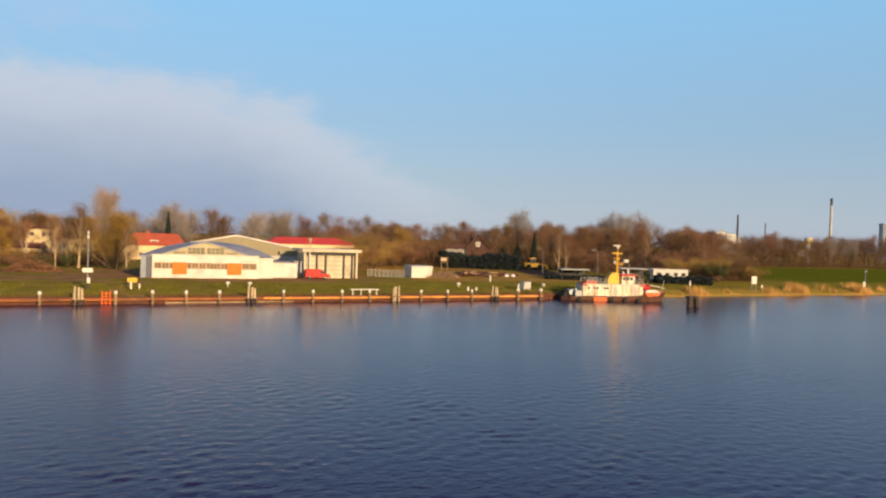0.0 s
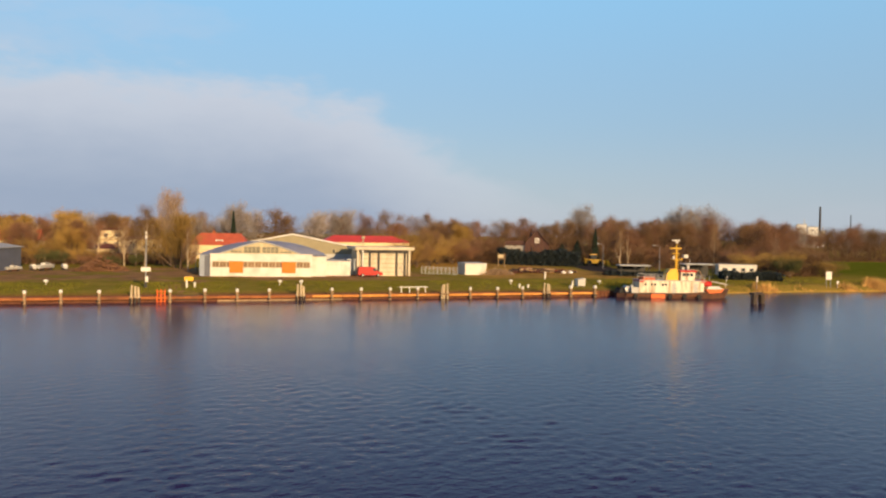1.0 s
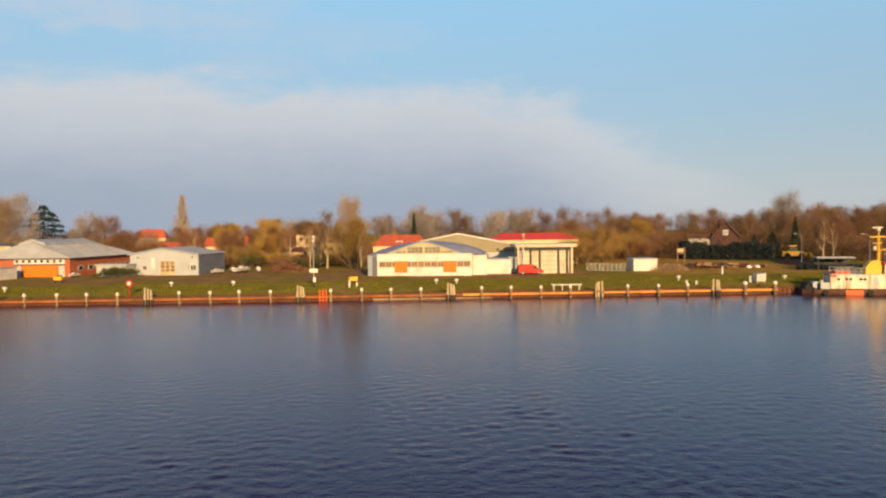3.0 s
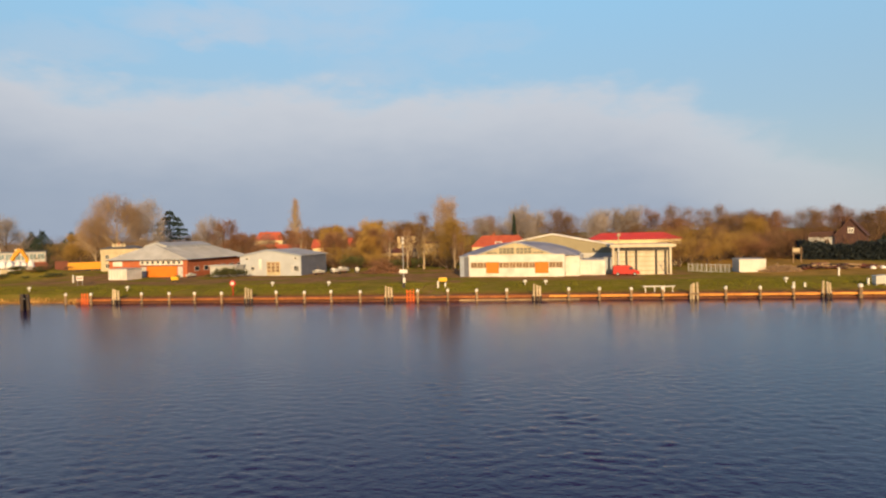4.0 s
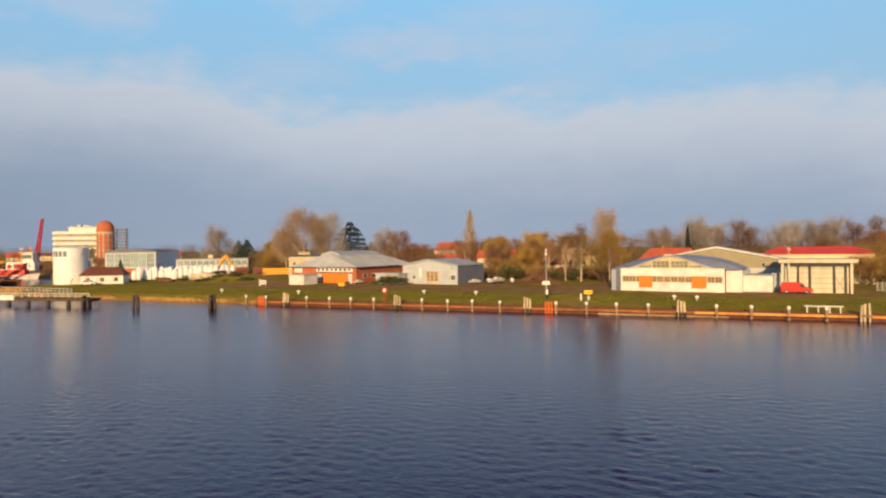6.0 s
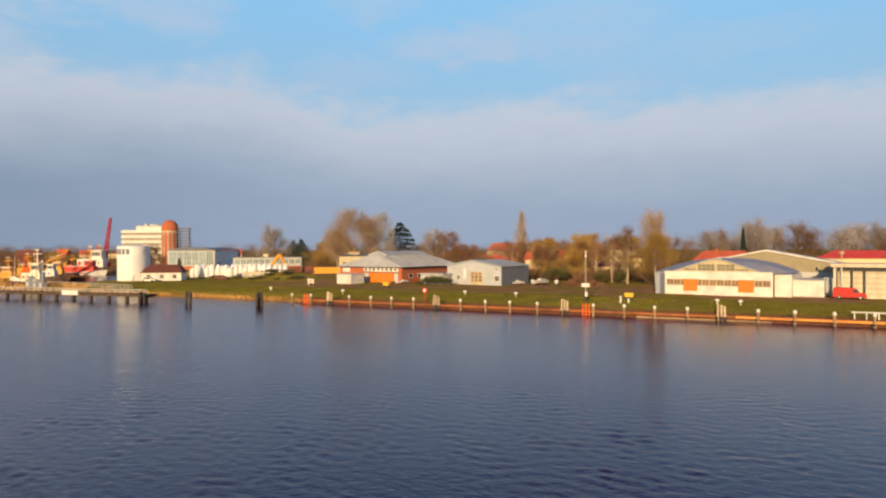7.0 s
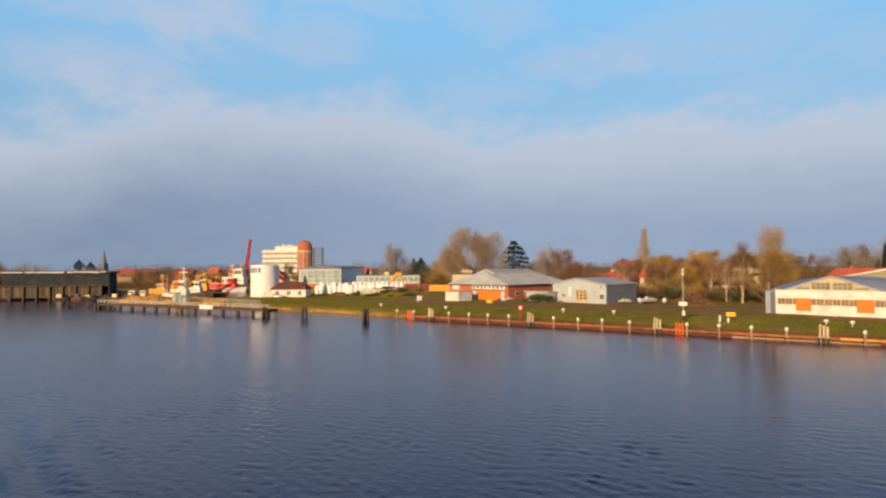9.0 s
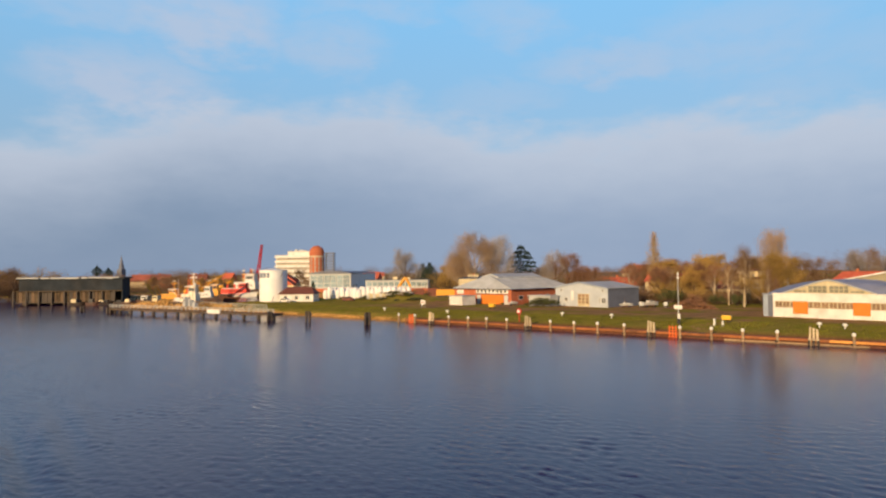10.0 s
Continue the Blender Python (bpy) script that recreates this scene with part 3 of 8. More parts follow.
def waves(x, y):
    """Wind ripples that die down towards the far bank, and the ship's wake running off astern."""
    rng = np.random.default_rng(41)
    z = np.zeros_like(x)
    for i in range(60):
        length = 0.38 * (1.5 / 0.38) ** rng.random()
        turn = 1.45 + rng.normal(0, 0.85)
        k = 6.2832 / length
        phase = k * (x * math.cos(turn) + y * math.sin(turn)) + rng.uniform(0, 6.28)
        near = np.clip((36 + length * 40 - y) / 36, 0, 1)
        z += RIPPLE * math.sqrt(2 / 60) / k * (np.sin(phase) + 0.25 * np.cos(2 * phase)) * near
    gust = 0.9 + 0.28 * np.sin(x * 0.11 + 0.6 * np.sin(y * 0.13)) * np.sin(y * 0.17 + x * 0.05) + 0.2 * np.sin(x * 0.33 + y * 0.21)
    edge = np.clip((y - 7) / 3, 0, 1) * np.clip((88 - np.abs(x + 20)) / 25, 0, 1) ** 0.5 * np.clip((92 - y) / 50, 0, 1) ** 0.7
    patch = sum(np.sin(k * (x * math.cos(a) + y * math.sin(a)) + b) for k, a, b in zip(rng.uniform(0.7, 1.9, 9), rng.uniform(0, 3.14, 9), rng.uniform(0, 6.28, 9))) / 3
    z *= gust * edge * np.clip(0.9 + 0.35 * patch, 0.2, 1.35)
    for x0, y0, run, h in ((-6.0, 15.6, -0.26, 0.26), (-12.0, 20.5, -0.30, 0.18), (-16.0, 24.5, -0.32, 0.10)):
        d = (y - y0 - run * (x - x0)) / 1.8
        along = np.clip(1 - np.abs(x - x0) / 18, 0, 1)
        z += h * along * (np.exp(-d * d * 3) - 0.55 * np.exp(-(d - 0.8) ** 2 * 4)) * (1 + 0.3 * np.sin(x * 0.9 + y))
    return z


RIPPLE = 0.070              # mean slope of the ripples
wx = np.array([-3000.0, -400.0, -160.0] + list(np.arange(-110, 70, 0.25)) + [120.0, 400.0, 3000.0])
wy = [-1500.0, -100.0, 0.0, 6.0]
while wy[-1] < 92:
    wy.append(wy[-1] + 0.145 * (1 + max(0, wy[-1] - 10) / 40))
wy = np.array(wy + [104.0, 200.0, 2600.0])
gx, gy = np.meshgrid(wx, wy, indexing="ij")
pts = np.stack([gx, gy, waves(gx, gy)], -1).reshape(-1, 3)
cell = (np.arange(len(wx) - 1)[:, None] * len(wy) + np.arange(len(wy) - 1)[None, :]).reshape(-1, 1)
water = raw("water", pts.tolist(), (cell + np.array([[0, len(wy), len(wy) + 1, 1]])).tolist(), water_material())
water.data.shade_smooth()
tagged(water, "rippled dark blue canal water with soft reflections", "water", kind="structure")

xs = sorted(set([round(v, 2) for v in np.arange(-340, 340, 2.5)] + [-3000, -2200, -1500, -1100, -800, -600, -480, -400, 400, 480, 600, 800, 1100, 1500, 2200, 3000]))
steps = [-6, -2.5, -0.6, -0.05, 0.05, 0.5, 1.2, 2, 3, 4, 5, 6, 7.5, 9, 11, 13, 15, 18, 21, 25, 29, 33, 37, 41, 45, 49, 53, 57, 61, 66, 72, 80, 86, 90, 92, 94, 96, 100, 120, 160, 220, 320, 480, 700, 1000, 1500, 2400]
verts, faces = [], []
for x in xs:
    e = shore(x)
    for s in steps:
        verts.append((x, e + s, land(x, e + s)))
k = len(steps)
for i in range(len(xs) - 1):
    for j in range(k - 1):
        faces.append((i * k + j, (i + 1) * k + j, (i + 1) * k + j + 1, i * k + j + 1))
ground = raw("ground", verts, faces, ground_material())
ground.data.shade_smooth()
tagged(ground, "canal bank with spring grass, worn yards and dry reed edge", "ground", kind="structure")

FIRST, PITCH = -3.0, 5.0            # the first mooring post's place and their spacing
DOLPHINS = (-11, -6, -1, 4, 9, 13)
wall = bmesh.new()
x = -66.0
while x < 76.6:                     # trapezoid sheet piles
    box(wall, x, 115.10, -2.0, x + 0.42, 115.35, 0.86)
    box(wall, x + 0.42, 115.28, -2.0, x + 0.80, 115.50, 0.86)
    x += 0.80
box(wall, -66.2, 115.02, 0.86, 76.8, 115.62, 1.0)
quay = tagged(part("quay_wall", wall, M["rust"]), "rusty brown sheet pile quay wall at the water's edge", "quay wall", kind="structure")
x = -66.0
while x < 72.8:
    n = min(5.0, 72.8 - x)
    # East of x 18 the beam takes the lighter timber with painted sunlight.
    part("wale", boxes((x + 0.02, 114.45, 0.50, x + n - 0.02, 114.80, 0.86)), M["sunwale" if x > 18 else "wale"], quay, "timber fender beam coloured a sunlit orange" if x > 18 else "orange-brown timber fender beam")
    x += 5.0
x = -66.0
while x < 72.8:
    part("wale", boxes((x + 0.02, 114.50, 0.02, x + 4.98, 114.78, 0.24)), M["timber" if 2 < x < 22 else "rust"], quay, "pale worn lower fender beam" if 2 < x < 22 else "dark rusty lower fender beam")
    x += 5.0

# ---- things on the quay ----
post = thing("mooring_post", pose(FIRST, 114.25, 0), "brown timber mooring post with a white painted cap at the quay", "mooring post", "mooring posts along the quay")
part("shaft", lathe([(0.21, -2.0), (0.21, 1.55)], 8), M["timber"], post)
part("cap", lathe([(0.22, 1.55), (0.26, 1.60), (0.265, 1.88), (0.20, 2.02), (0.07, 2.08)], 10), M["white"], post, "white painted cap")
part("bracket", boxes((-0.3, -0.12, 0.2, 0.3, 0.32, 0.5)), M["wet"], post)
for slot in range(-13, 16):
    if slot and slot not in DOLPHINS:
        copy_thing(post, pose(FIRST + PITCH * slot + random.uniform(-0.2, 0.2), 114.25 + random.uniform(-0.06, 0.06), random.uniform(-0.06, 0.06), random.uniform(-1.5, 1.5), random.uniform(-1.5, 1.5), random.uniform(0, 90)) @ Matrix.Diagonal((1.4, 1.4, 1.08, 1) if slot > 13 else (1, 1, 1, 1)))

dolphin = thing("fender_dolphin", pose(FIRST - PITCH, 114.1, 0), "group of tall weathered timber fender piles before the quay", "fender piles", "fender piles along the quay")
for dx, dy, lean in ((-0.55, 0.0, 0.16), (0.05, -0.2, 0.03), (0.55, 0.05, -0.14)):
    part("stake", tubes(((dx * 1.2, dy, -2.5), (dx + lean * 0.7, dy + 0.15, 2.55 + lean), 0.2, 0.17, 8)), M["paletimber"], dolphin)
    part("foot", tubes(((dx * 1.2, dy, -2.5), (dx * 1.1, dy + 0.02, 0.75), 0.225, 0.215, 8)), M["wet"], dolphin, "wet dark lower part")
part("cross_beam", boxes((-0.8, 0.1, 0.75, 0.8, 0.32, 1.0)), M["timber"], dolphin)
for slot in DOLPHINS:
    if slot != -1:
        copy_thing(dolphin, pose(FIRST + PITCH * slot, 114.1, 0, 0, 0, random.choice((0, 180)) + random.uniform(-12, 12)))


def lone_piles(x, y, top, open_wide=1.0):
    ob = thing("dolphin", pose(x, y, 0, 0, 0, random.uniform(0, 90)), "dark timber dolphin of bundled piles standing in the water", "dolphin", "dolphins in the canal")
    for dx, dy in ((-0.4, -0.3), (0.4, -0.3), (0, 0.42)):
        part("stake", tubes(((dx * 1.5 * open_wide, dy * 1.5, -3), (dx * open_wide, dy, top + random.uniform(-0.15, 0.1)), 0.32 * open_wide ** 0.75, 0.29 * open_wide ** 0.75, 9)), M["wet"], ob)
    if open_wide > 1:
        part("cap_beam", boxes((-0.55 * open_wide, -0.5, top - 0.1, 0.55 * open_wide, 0.6, top + 0.25)), M["wet"], ob)
        return
    part("band", lathe([(0.76, top - 0.9), (0.78, top - 0.8), (0.76, top - 0.6)], 12), M["dark"], ob)


for x, y, top in ((-68.8, 105.4, 2.7), (-86.5, 103.4, 2.5), (-97.6, 100.6, 2.3), (-184, 92.5, 1.9)):
    lone_piles(x, y, top)
lone_piles(95.4, 98.2, 1.75, 2.3)

for x in (-4.3, -64.2):
    ladder = thing("safety_ladder", pose(x, 114.4, 0), "orange-red painted quay ladder with raised hand hoops", "ladder", "red quay ladders")
    for s in (-0.55, 0.0, 0.55):
        part("rail", tubes(((s * 1.05, -0.02, -0.6), (s, 0.05, 2.0), 0.11, 0.10, 6)), M["orangered"], ladder)
    for z in (0.1, 0.6, 1.1, 1.6):
        part("rung", boxes((-0.5, -0.05, z, 0.5, 0.05, z + 0.1)), M["orangered"], ladder)


def board(name, x, y, z, w, h, height, material, label, rot=0, legs=1, border=None):
    """A sign board on one or two posts."""
    ob = thing(name, pose(x, y, z, 0, 0, rot), label, "sign")
    for s in ((0,) if legs == 1 else (-w * 0.35, w * 0.35)):
        part("post", tubes(((s, 0.06, -0.4), (s, 0.06, height - 0.05), 0.06, 0.06, 6)), M["steel"], ob)
    part("panel", boxes((-w / 2, -0.05, height - h, w / 2, 0.0, height)), material, ob)
    if border:
        part("stripe", boxes((-w * 0.36, -0.07, height - h * 0.62, w * 0.36, -0.052, height - h * 0.38)), border, ob)
    return ob


life = thing("lifebuoy_stand", pose(-37.6, 118.0, 1.2), "red lifebuoy stand with an orange ring on a post", "lifebuoy stand")
part("post", tubes(((0, 0.1, -0.4), (0, 0.1, 1.5), 0.09, 0.09, 6)), M["red"], life)
part("back_board", lathe([(0.58, 0.0), (0.6, 0.06), (0.58, 0.12)], 16), M["red"], life).matrix_basis = pose(0, 0.1, 2.0, 90)
part("lifebuoy", lathe([(0.2, 0.0), (0.34, 0.05), (0.34, 0.12), (0.2, 0.16)], 16), M["white"], life).matrix_basis = pose(0, -0.04, 2.0, 90)

mast = thing("signal_mast", pose(-7.5, 125.4, 1.4), "slender grey mast with small lamps and a white board", "mast")
part("pole", lathe([(0.13, -0.5), (0.12, 4.0), (0.07, 9.1)], 8), M["steel"], mast)
part("board", boxes((-0.75, -0.16, 2.75, 0.75, -0.1, 3.45)), M["white"], mast)
part("lamp", lathe([(0.1, 8.2), (0.2, 8.35), (0.2, 8.7), (0.1, 8.85)], 8), M["white"], mast)
part("lamp", lathe([(0.1, 9.0), (0.18, 9.1), (0.18, 9.4), (0.08, 9.5)], 8), M["white"], mast)
part("junction_box", boxes((-0.05, -0.35, 1.0, 0.4, -0.13, 1.9)), M["white"], mast)
part("foot", boxes((-0.22, -0.22, -0.4, 0.22, 0.22, 1.0)), M["dark"], mast)

for x, y, rot in ((-0.9, 131.5, 4), (-62.5, 143, 0)):
    bin_ob = thing("grit_bin", pose(x, y, land(x, y), 0, 0, rot) @ Matrix.Scale(0.78, 4), "yellow plastic grit bin on legs beside the yard", "grit bin", "yellow grit bins")
    part("body", boxes((-0.95, -0.5, 0.75, 0.95, 0.5, 1.35, -0.08)), M["yellow"], bin_ob)
    part("lid", prism(bmesh.new(), [(-1.1, 1.35), (1.1, 1.35), (0.9, 1.75), (-0.9, 1.75)], -0.62, 0.62), M["yellow"], bin_ob)
    for s in (-0.8, 0.8):
        part("leg", boxes((s - 0.07, -0.1, -0.3, s + 0.07, 0.1, 0.78)), M["dark"], bin_ob)

for x, y in ((-35.4, 131.5), (-23.6, 131.0), (14.9, 128.6), (18.7, 128.2), (-63.2, 126), (-85.6, 127.5), (60.7, 127.7), (79.9, 125.5)):
    b = thing("marker_post", pose(x, y, land(x, y), 0, random.uniform(-3, 3), random.uniform(0, 90)), "short white marker post with a wider top in the grass", "marker post", "white marker posts")
    part("shaft", lathe([(0.1, -0.3), (0.1, 0.5)], 8), M["white"], b)
    part("head", lathe([(0.16, 0.5), (0.38, 0.55), (0.36, 0.85), (0.2, 0.95)], 10), M["white"], b)

bench = thing("white_railing", pose(37.0, 116.6, 1.0), "low white painted railing on the quay edge", "railing")
part("rail", boxes((-2.6, -0.12, 0.85, 2.6, 0.12, 1.0)), M["white"], bench)
for s in (-2.2, -0.7, 0.8, 2.2):
    part("leg", boxes((s - 0.07, -0.07, -0.3, s + 0.07, 0.07, 0.85)), M["white"], bench)

cabinet = thing("control_cabinet", pose(73.3, 121.9, land(73.3, 121.9), 0, 0, 8), "white control cabinet with a slanted top at the quay", "cabinet")
part("body", boxes((-0.85, -0.6, 0.25, 0.85, 0.6, 1.45)), M["white"], cabinet)
part("roof", prism(bmesh.new(), [(-0.95, 1.45), (0.95, 1.45), (0.95, 1.72), (-0.95, 1.55)], -0.7, 0.7), M["greywhite"], cabinet)
part("door", boxes((-0.7, -0.64, 0.35, 0.7, -0.605, 1.35)), M["greywhite"], cabinet)
for s in (-0.7, 0.7):
    part("leg", boxes((s - 0.1, -0.5, -0.4, s + 0.1, 0.5, 0.26)), M["concrete"], cabinet)
for x, y, h in ((74.3, 139.4, 1.5), (59.5, 120.8, 0.7), (61.2, 120.6, 0.6), (71.6, 121.9, 1.1), (-90, 147, 1.7), (-1.0, 125.2, 1.2), (0.3, 125.6, 0.8)):
    b = thing("white_post", pose(x, y, land(x, y)), "upright white painted post standing in the grass", "post", "white posts")
    part("shaft", boxes((-0.14, -0.14, -0.3, 0.14, 0.14, h)), M["white"], b)
    part("cap", boxes((-0.18, -0.18, h, 0.18, 0.18, h + 0.1)), M["greywhite"], b)

# signs on the reed bank beyond the tug
big = board("mooring_sign", 135.5, 119.5, 1.2, 1.7, 1.8, 3.3, M["white"], "white square sign on two posts at the reedy bank", legs=2)
board("small_sign", 137.6, 119.0, 1.1, 0.6, 0.6, 1.3, M["white"], "small white sign on a short post at the bank")
board("kilometre_post", 114.5, 118.6, 0.9, 0.35, 1.1, 2.6, M["white"], "narrow white board on a post at the bank")
board("white_post_sign", 177.0, 120.5, 1.0, 0.8, 1.6, 2.2, M["white"], "white board on a post in the reeds")
lm = thing("lamp_mast", pose(178.2, 121.0, 1.0), "thin steel mast with a small lamp head", "mast")
part("pole", lathe([(0.09, -0.4), (0.06, 5.0)], 6), M["steel"], lm)
part("lamp_head", boxes((-0.5, -0.15, 4.9, 0.5, 0.15, 5.15)), M["steel"], lm)


def street_lamp(x, y, top, rot):
    z = land(x, y)
    ob = thing("street_lamp", pose(x, y, z, 0, 0, rot), "tall curved steel street lamp beside the road", "street lamp", "street lamps")
    h = top - z
    part("pole", lathe([(0.12, -0.5), (0.07, h - 0.6)], 7), M["steel"], ob)
    part("arm", tubes(((0, 0, h - 0.65), (-0.5, 0, h - 0.15), 0.06, 0.05, 6), ((-0.5, 0, h - 0.15), (-1.5, 0, h), 0.05, 0.05, 6)), M["steel"], ob)
    part("lamp_head", boxes((-2.1, -0.14, h - 0.08, -1.4, 0.14, h + 0.08)), M["greywhite"], ob)


street_lamp(113.5, 179, 9.3, 0)
street_lamp(114.8, 153.3, 9.4, 0)


# ---- the hangar group ----
def hangar():
    h = thing("hangar", pose(2.55, 149.2, 1.55, 0, 0, -8.1), "white boat hangar with vaulted grey roof and two orange shutters", "hangar")
    part("wall", boxes((0, 0, -0.6, 20.7, 0.35, 2.05), (0, 0, 2.05, 0.35, 0.35, 3.35), (20.35, 0, 2.05, 20.7, 0.35, 3.35), (0, 0, 3.35, 20.7, 0.35, 4.9)), M["white"], h, "white painted front wall")
    part("wall", boxes((20.7, 1.6, -0.6, 23.7, 1.95, 4.55)), M["white"], h, "white side bay")
    part("wall", boxes((-2.2, 0.9, -0.6, -1.9, 14, 4.6), (-2.2, 0.6, -0.6, 0.0, 0.9, 4.75)), M["bluegrey"], h, "blue-grey side wall of sheets")
    part("wall_rib", seams(-2.15, -1.2, -0.4, 4.7, 0.6, 0.3), M["bluegrey"], h)
    part("side_gate", boxes((-1.2, 0.5, -0.4, -0.02, 0.597, 4.5)), M["slate"], h, "dark slate-blue side gate")
    part("wall", boxes((23.4, 1.95, -0.6, 23.7, 14, 4.5), (-1.9, 13.7, -0.6, 23.4, 14, 4.5)), M["white"], h)
    for k in range(14):
        u = 0.42 + k * 1.42
        window(h, u, 2.08, u + 1.36, 3.33, 0.12, M["gable"], M["dullglass"], 2, 1)
    for u0, u1 in ((3.85, 6.6), (14.45, 17.3)):
        s = part("shutter", boxes((u0, -0.12, 0.95, u1, -0.02, 3.38)), M["orange"], h, "orange painted shutter")
        part("shutter_rib", boxes(*[(u0 + 0.08 + i * (u1 - u0 - 0.16) / 5, -0.16, 1.0, u0 + 0.16 + i * (u1 - u0 - 0.16) / 5, -0.12, 3.33) for i in range(6)]), M["orange"], s)
    part("cornice", boxes((-0.1, -0.14, 4.78, 20.8, -0.005, 4.98)), M["white"], h)
    part("door_leaf_joint", seams(2.0, 20.5, 0.1, 0.9, -0.002, 3.1, 0.03, 0.08), M["greywhite"], h)
    # the gable above the front wall
    c, half, rise, z0 = 10.2, 8.3, 2.55, 4.9
    arc = [(c + half * q, z0 + rise * (1 - abs(q) ** 1.25) ** 1.08) for q in np.linspace(-1, 1, 25)]   # a flat gable with a rounded top
    part("gable", prism(bmesh.new(), [(c + half, z0), (c - half, z0)] + arc[1:-1], 0.1, 0.3), M["gable"], h, "yellowed rendered segmental gable")
    for u0, u1, z1, cols in ((6.6, 10.05, 6.5, 4), (10.35, 13.8, 6.5, 4), (4.0, 6.4, 5.6, 3), (14.0, 16.4, 5.6, 3)):
        window(h, u0, 5.05, u1, z1, 0.1, M["gable"], M["oliveglass"], cols, 2 if z1 > 6 else 1, 0.1)
    # the roof widens from the gable to the full vault
    c2, half2, rise2 = 10.4, 12.9, 2.75
    arc2 = [(c2 + half2 * q, z0 - 0.25 + rise2 * (1 - abs(q) ** 2.2)) for q in np.linspace(-1, 1, 25)]
    bm = bmesh.new()
    a = [bm.verts.new((u, -0.15, z + 0.08)) for u, z in arc]
    b = [bm.verts.new((u, 3.4, z + 0.1)) for u, z in arc2]
    d = [bm.verts.new((u, 14.3, z + 0.1)) for u, z in arc2]
    for i in range(24):
        bm.faces.new((a[i], a[i + 1], b[i + 1], b[i]))
        bm.faces.new((b[i], b[i + 1], d[i + 1], d[i]))
    bm.faces.new((a[0], b[0], bm.verts.new((-2.4, 0.4, z0 - 0.15))))
    bm.faces.new((a[-1], bm.verts.new((23.9, 1.5, z0 - 0.25)), b[-1]))
    lower = bmesh.ops.extrude_face_region(bm, geom=bm.faces[:])
    bmesh.ops.translate(bm, verts=[v for v in lower["geom"] if isinstance(v, bmesh.types.BMVert)], vec=(0, 0, -0.12))
    part("roof", bm, M["roofblue"], h, "vaulted blue-grey felt roof")
    bm = bmesh.new()
    for (u, z), (u2, z2) in zip(arc, arc[1:]):
        tube(bm, (u, -0.12, z + 0.1), (u2, -0.12, z2 + 0.1), 0.11, 0.11, 5)
    part("roof_edge", bm, M["greywhite"], h)
    for k in range(1, 5):
        v = 4.0 + k * 2.4
        bm = bmesh.new()
        for (u, z), (u2, z2) in zip(arc2[::2], arc2[2::2]):
            tube(bm, (u, v, z + 0.12), (u2, v, z2 + 0.12), 0.05, 0.05, 4)
        part("roof_seam", bm, M["roofblue"], h)


hangar()


def hall(name, label, x, y, z, rot, w, d, eave, ridge, wall_mat, roof_mat, verge_mat, ridge_at=0.5, over=0.4):
    """A gabled hall: front at local y 0, ridge running back."""
    h = thing(name, pose(x, y, z, 0, 0, rot), label, "building")
    r = w * ridge_at
    part("wall", prism(bmesh.new(), [(0, -0.8), (w, -0.8), (w, eave), (r, ridge), (0, eave)], 0, d), wall_mat, h)
    sl, sr = (ridge - eave) / r, (ridge - eave) / (w - r)
    part("roof", prism(bmesh.new(), [(-over, eave - over * sl), (r, ridge), (w + over, eave - over * sr), (w + over, eave - over * sr + 0.16), (r, ridge + 0.16), (-over, eave - over * sl + 0.16)], -over, d + over), roof_mat, h)
    part("verge", prism(bmesh.new(), [(-over, eave - over * sl - 0.14), (r, ridge - 0.14), (w + over, eave - over * sr - 0.14), (w + over, eave - over * sr + 0.2), (r, ridge + 0.2), (-over, eave - over * sl + 0.2)], -over - 0.08, -over - 0.01), verge_mat, h)
    return h


back = hall("gabled_hall", "large olive-beige gabled hall with white roof edge behind the hangar", 6.9, 168.8, 1.6, -8.1, 28.6, 7, 6.2, 9.0, M["olive"], M["roofgrey"], M["white"])
part("wall_rib", seams(0.3, 28.4, 0.2, 6.1, 0, 0.6, 0.04, 0.08), M["olive"], back)
window(back, 23.6, 4.6, 24.5, 5.6, 0, M["gable"], M["glass"], 1)
window(back, 26.3, 2.6, 27.6, 3.6, 0, M["gable"], M["glass"], 1)
part("wall_band", boxes((17.5, -0.12, 2.4, 28.6, -0.06, 4.4)), M["greywhite"], back, "pale grey sheet band")

annex = thing("annex", pose(26.0, 149.3, 1.6, 0, 0, -6), "low white flat-roofed annex with grey side door", "building")
part("wall", boxes((0, 0, -0.6, 5.7, 9, 3.3)), M["white"], annex)
part("roof", boxes((-0.15, -0.2, 3.3, 5.9, 9.2, 3.5)), M["greywhite"], annex)
part("wall_joint", seams(0.9, 5.6, 0.2, 3.2, 0, 0.95, 0.02, 0.05), M["greywhite"], annex)
part("door", boxes((5.7, 0.5, -0.2, 5.76, 1.6, 2.1)), M["bluegrey"], annex)
part("plinth", boxes((-0.02, -0.05, -0.6, 5.72, -0.003, 0.35)), M["concrete"], annex)
shed2 = thing("flat_shed", pose(33.0, 152.4, 1.6, 0, 0, -4), "blue-grey flat shed between annex and dock shelter", "building")
part("wall", boxes((-1.2, 0, -0.6, 0.6, 8, 3.6)), M["bluegrey"], shed2)
part("roof", boxes((-1.35, -0.2, 3.6, 0.75, 8.2, 3.75)), M["greywhite"], shed2)


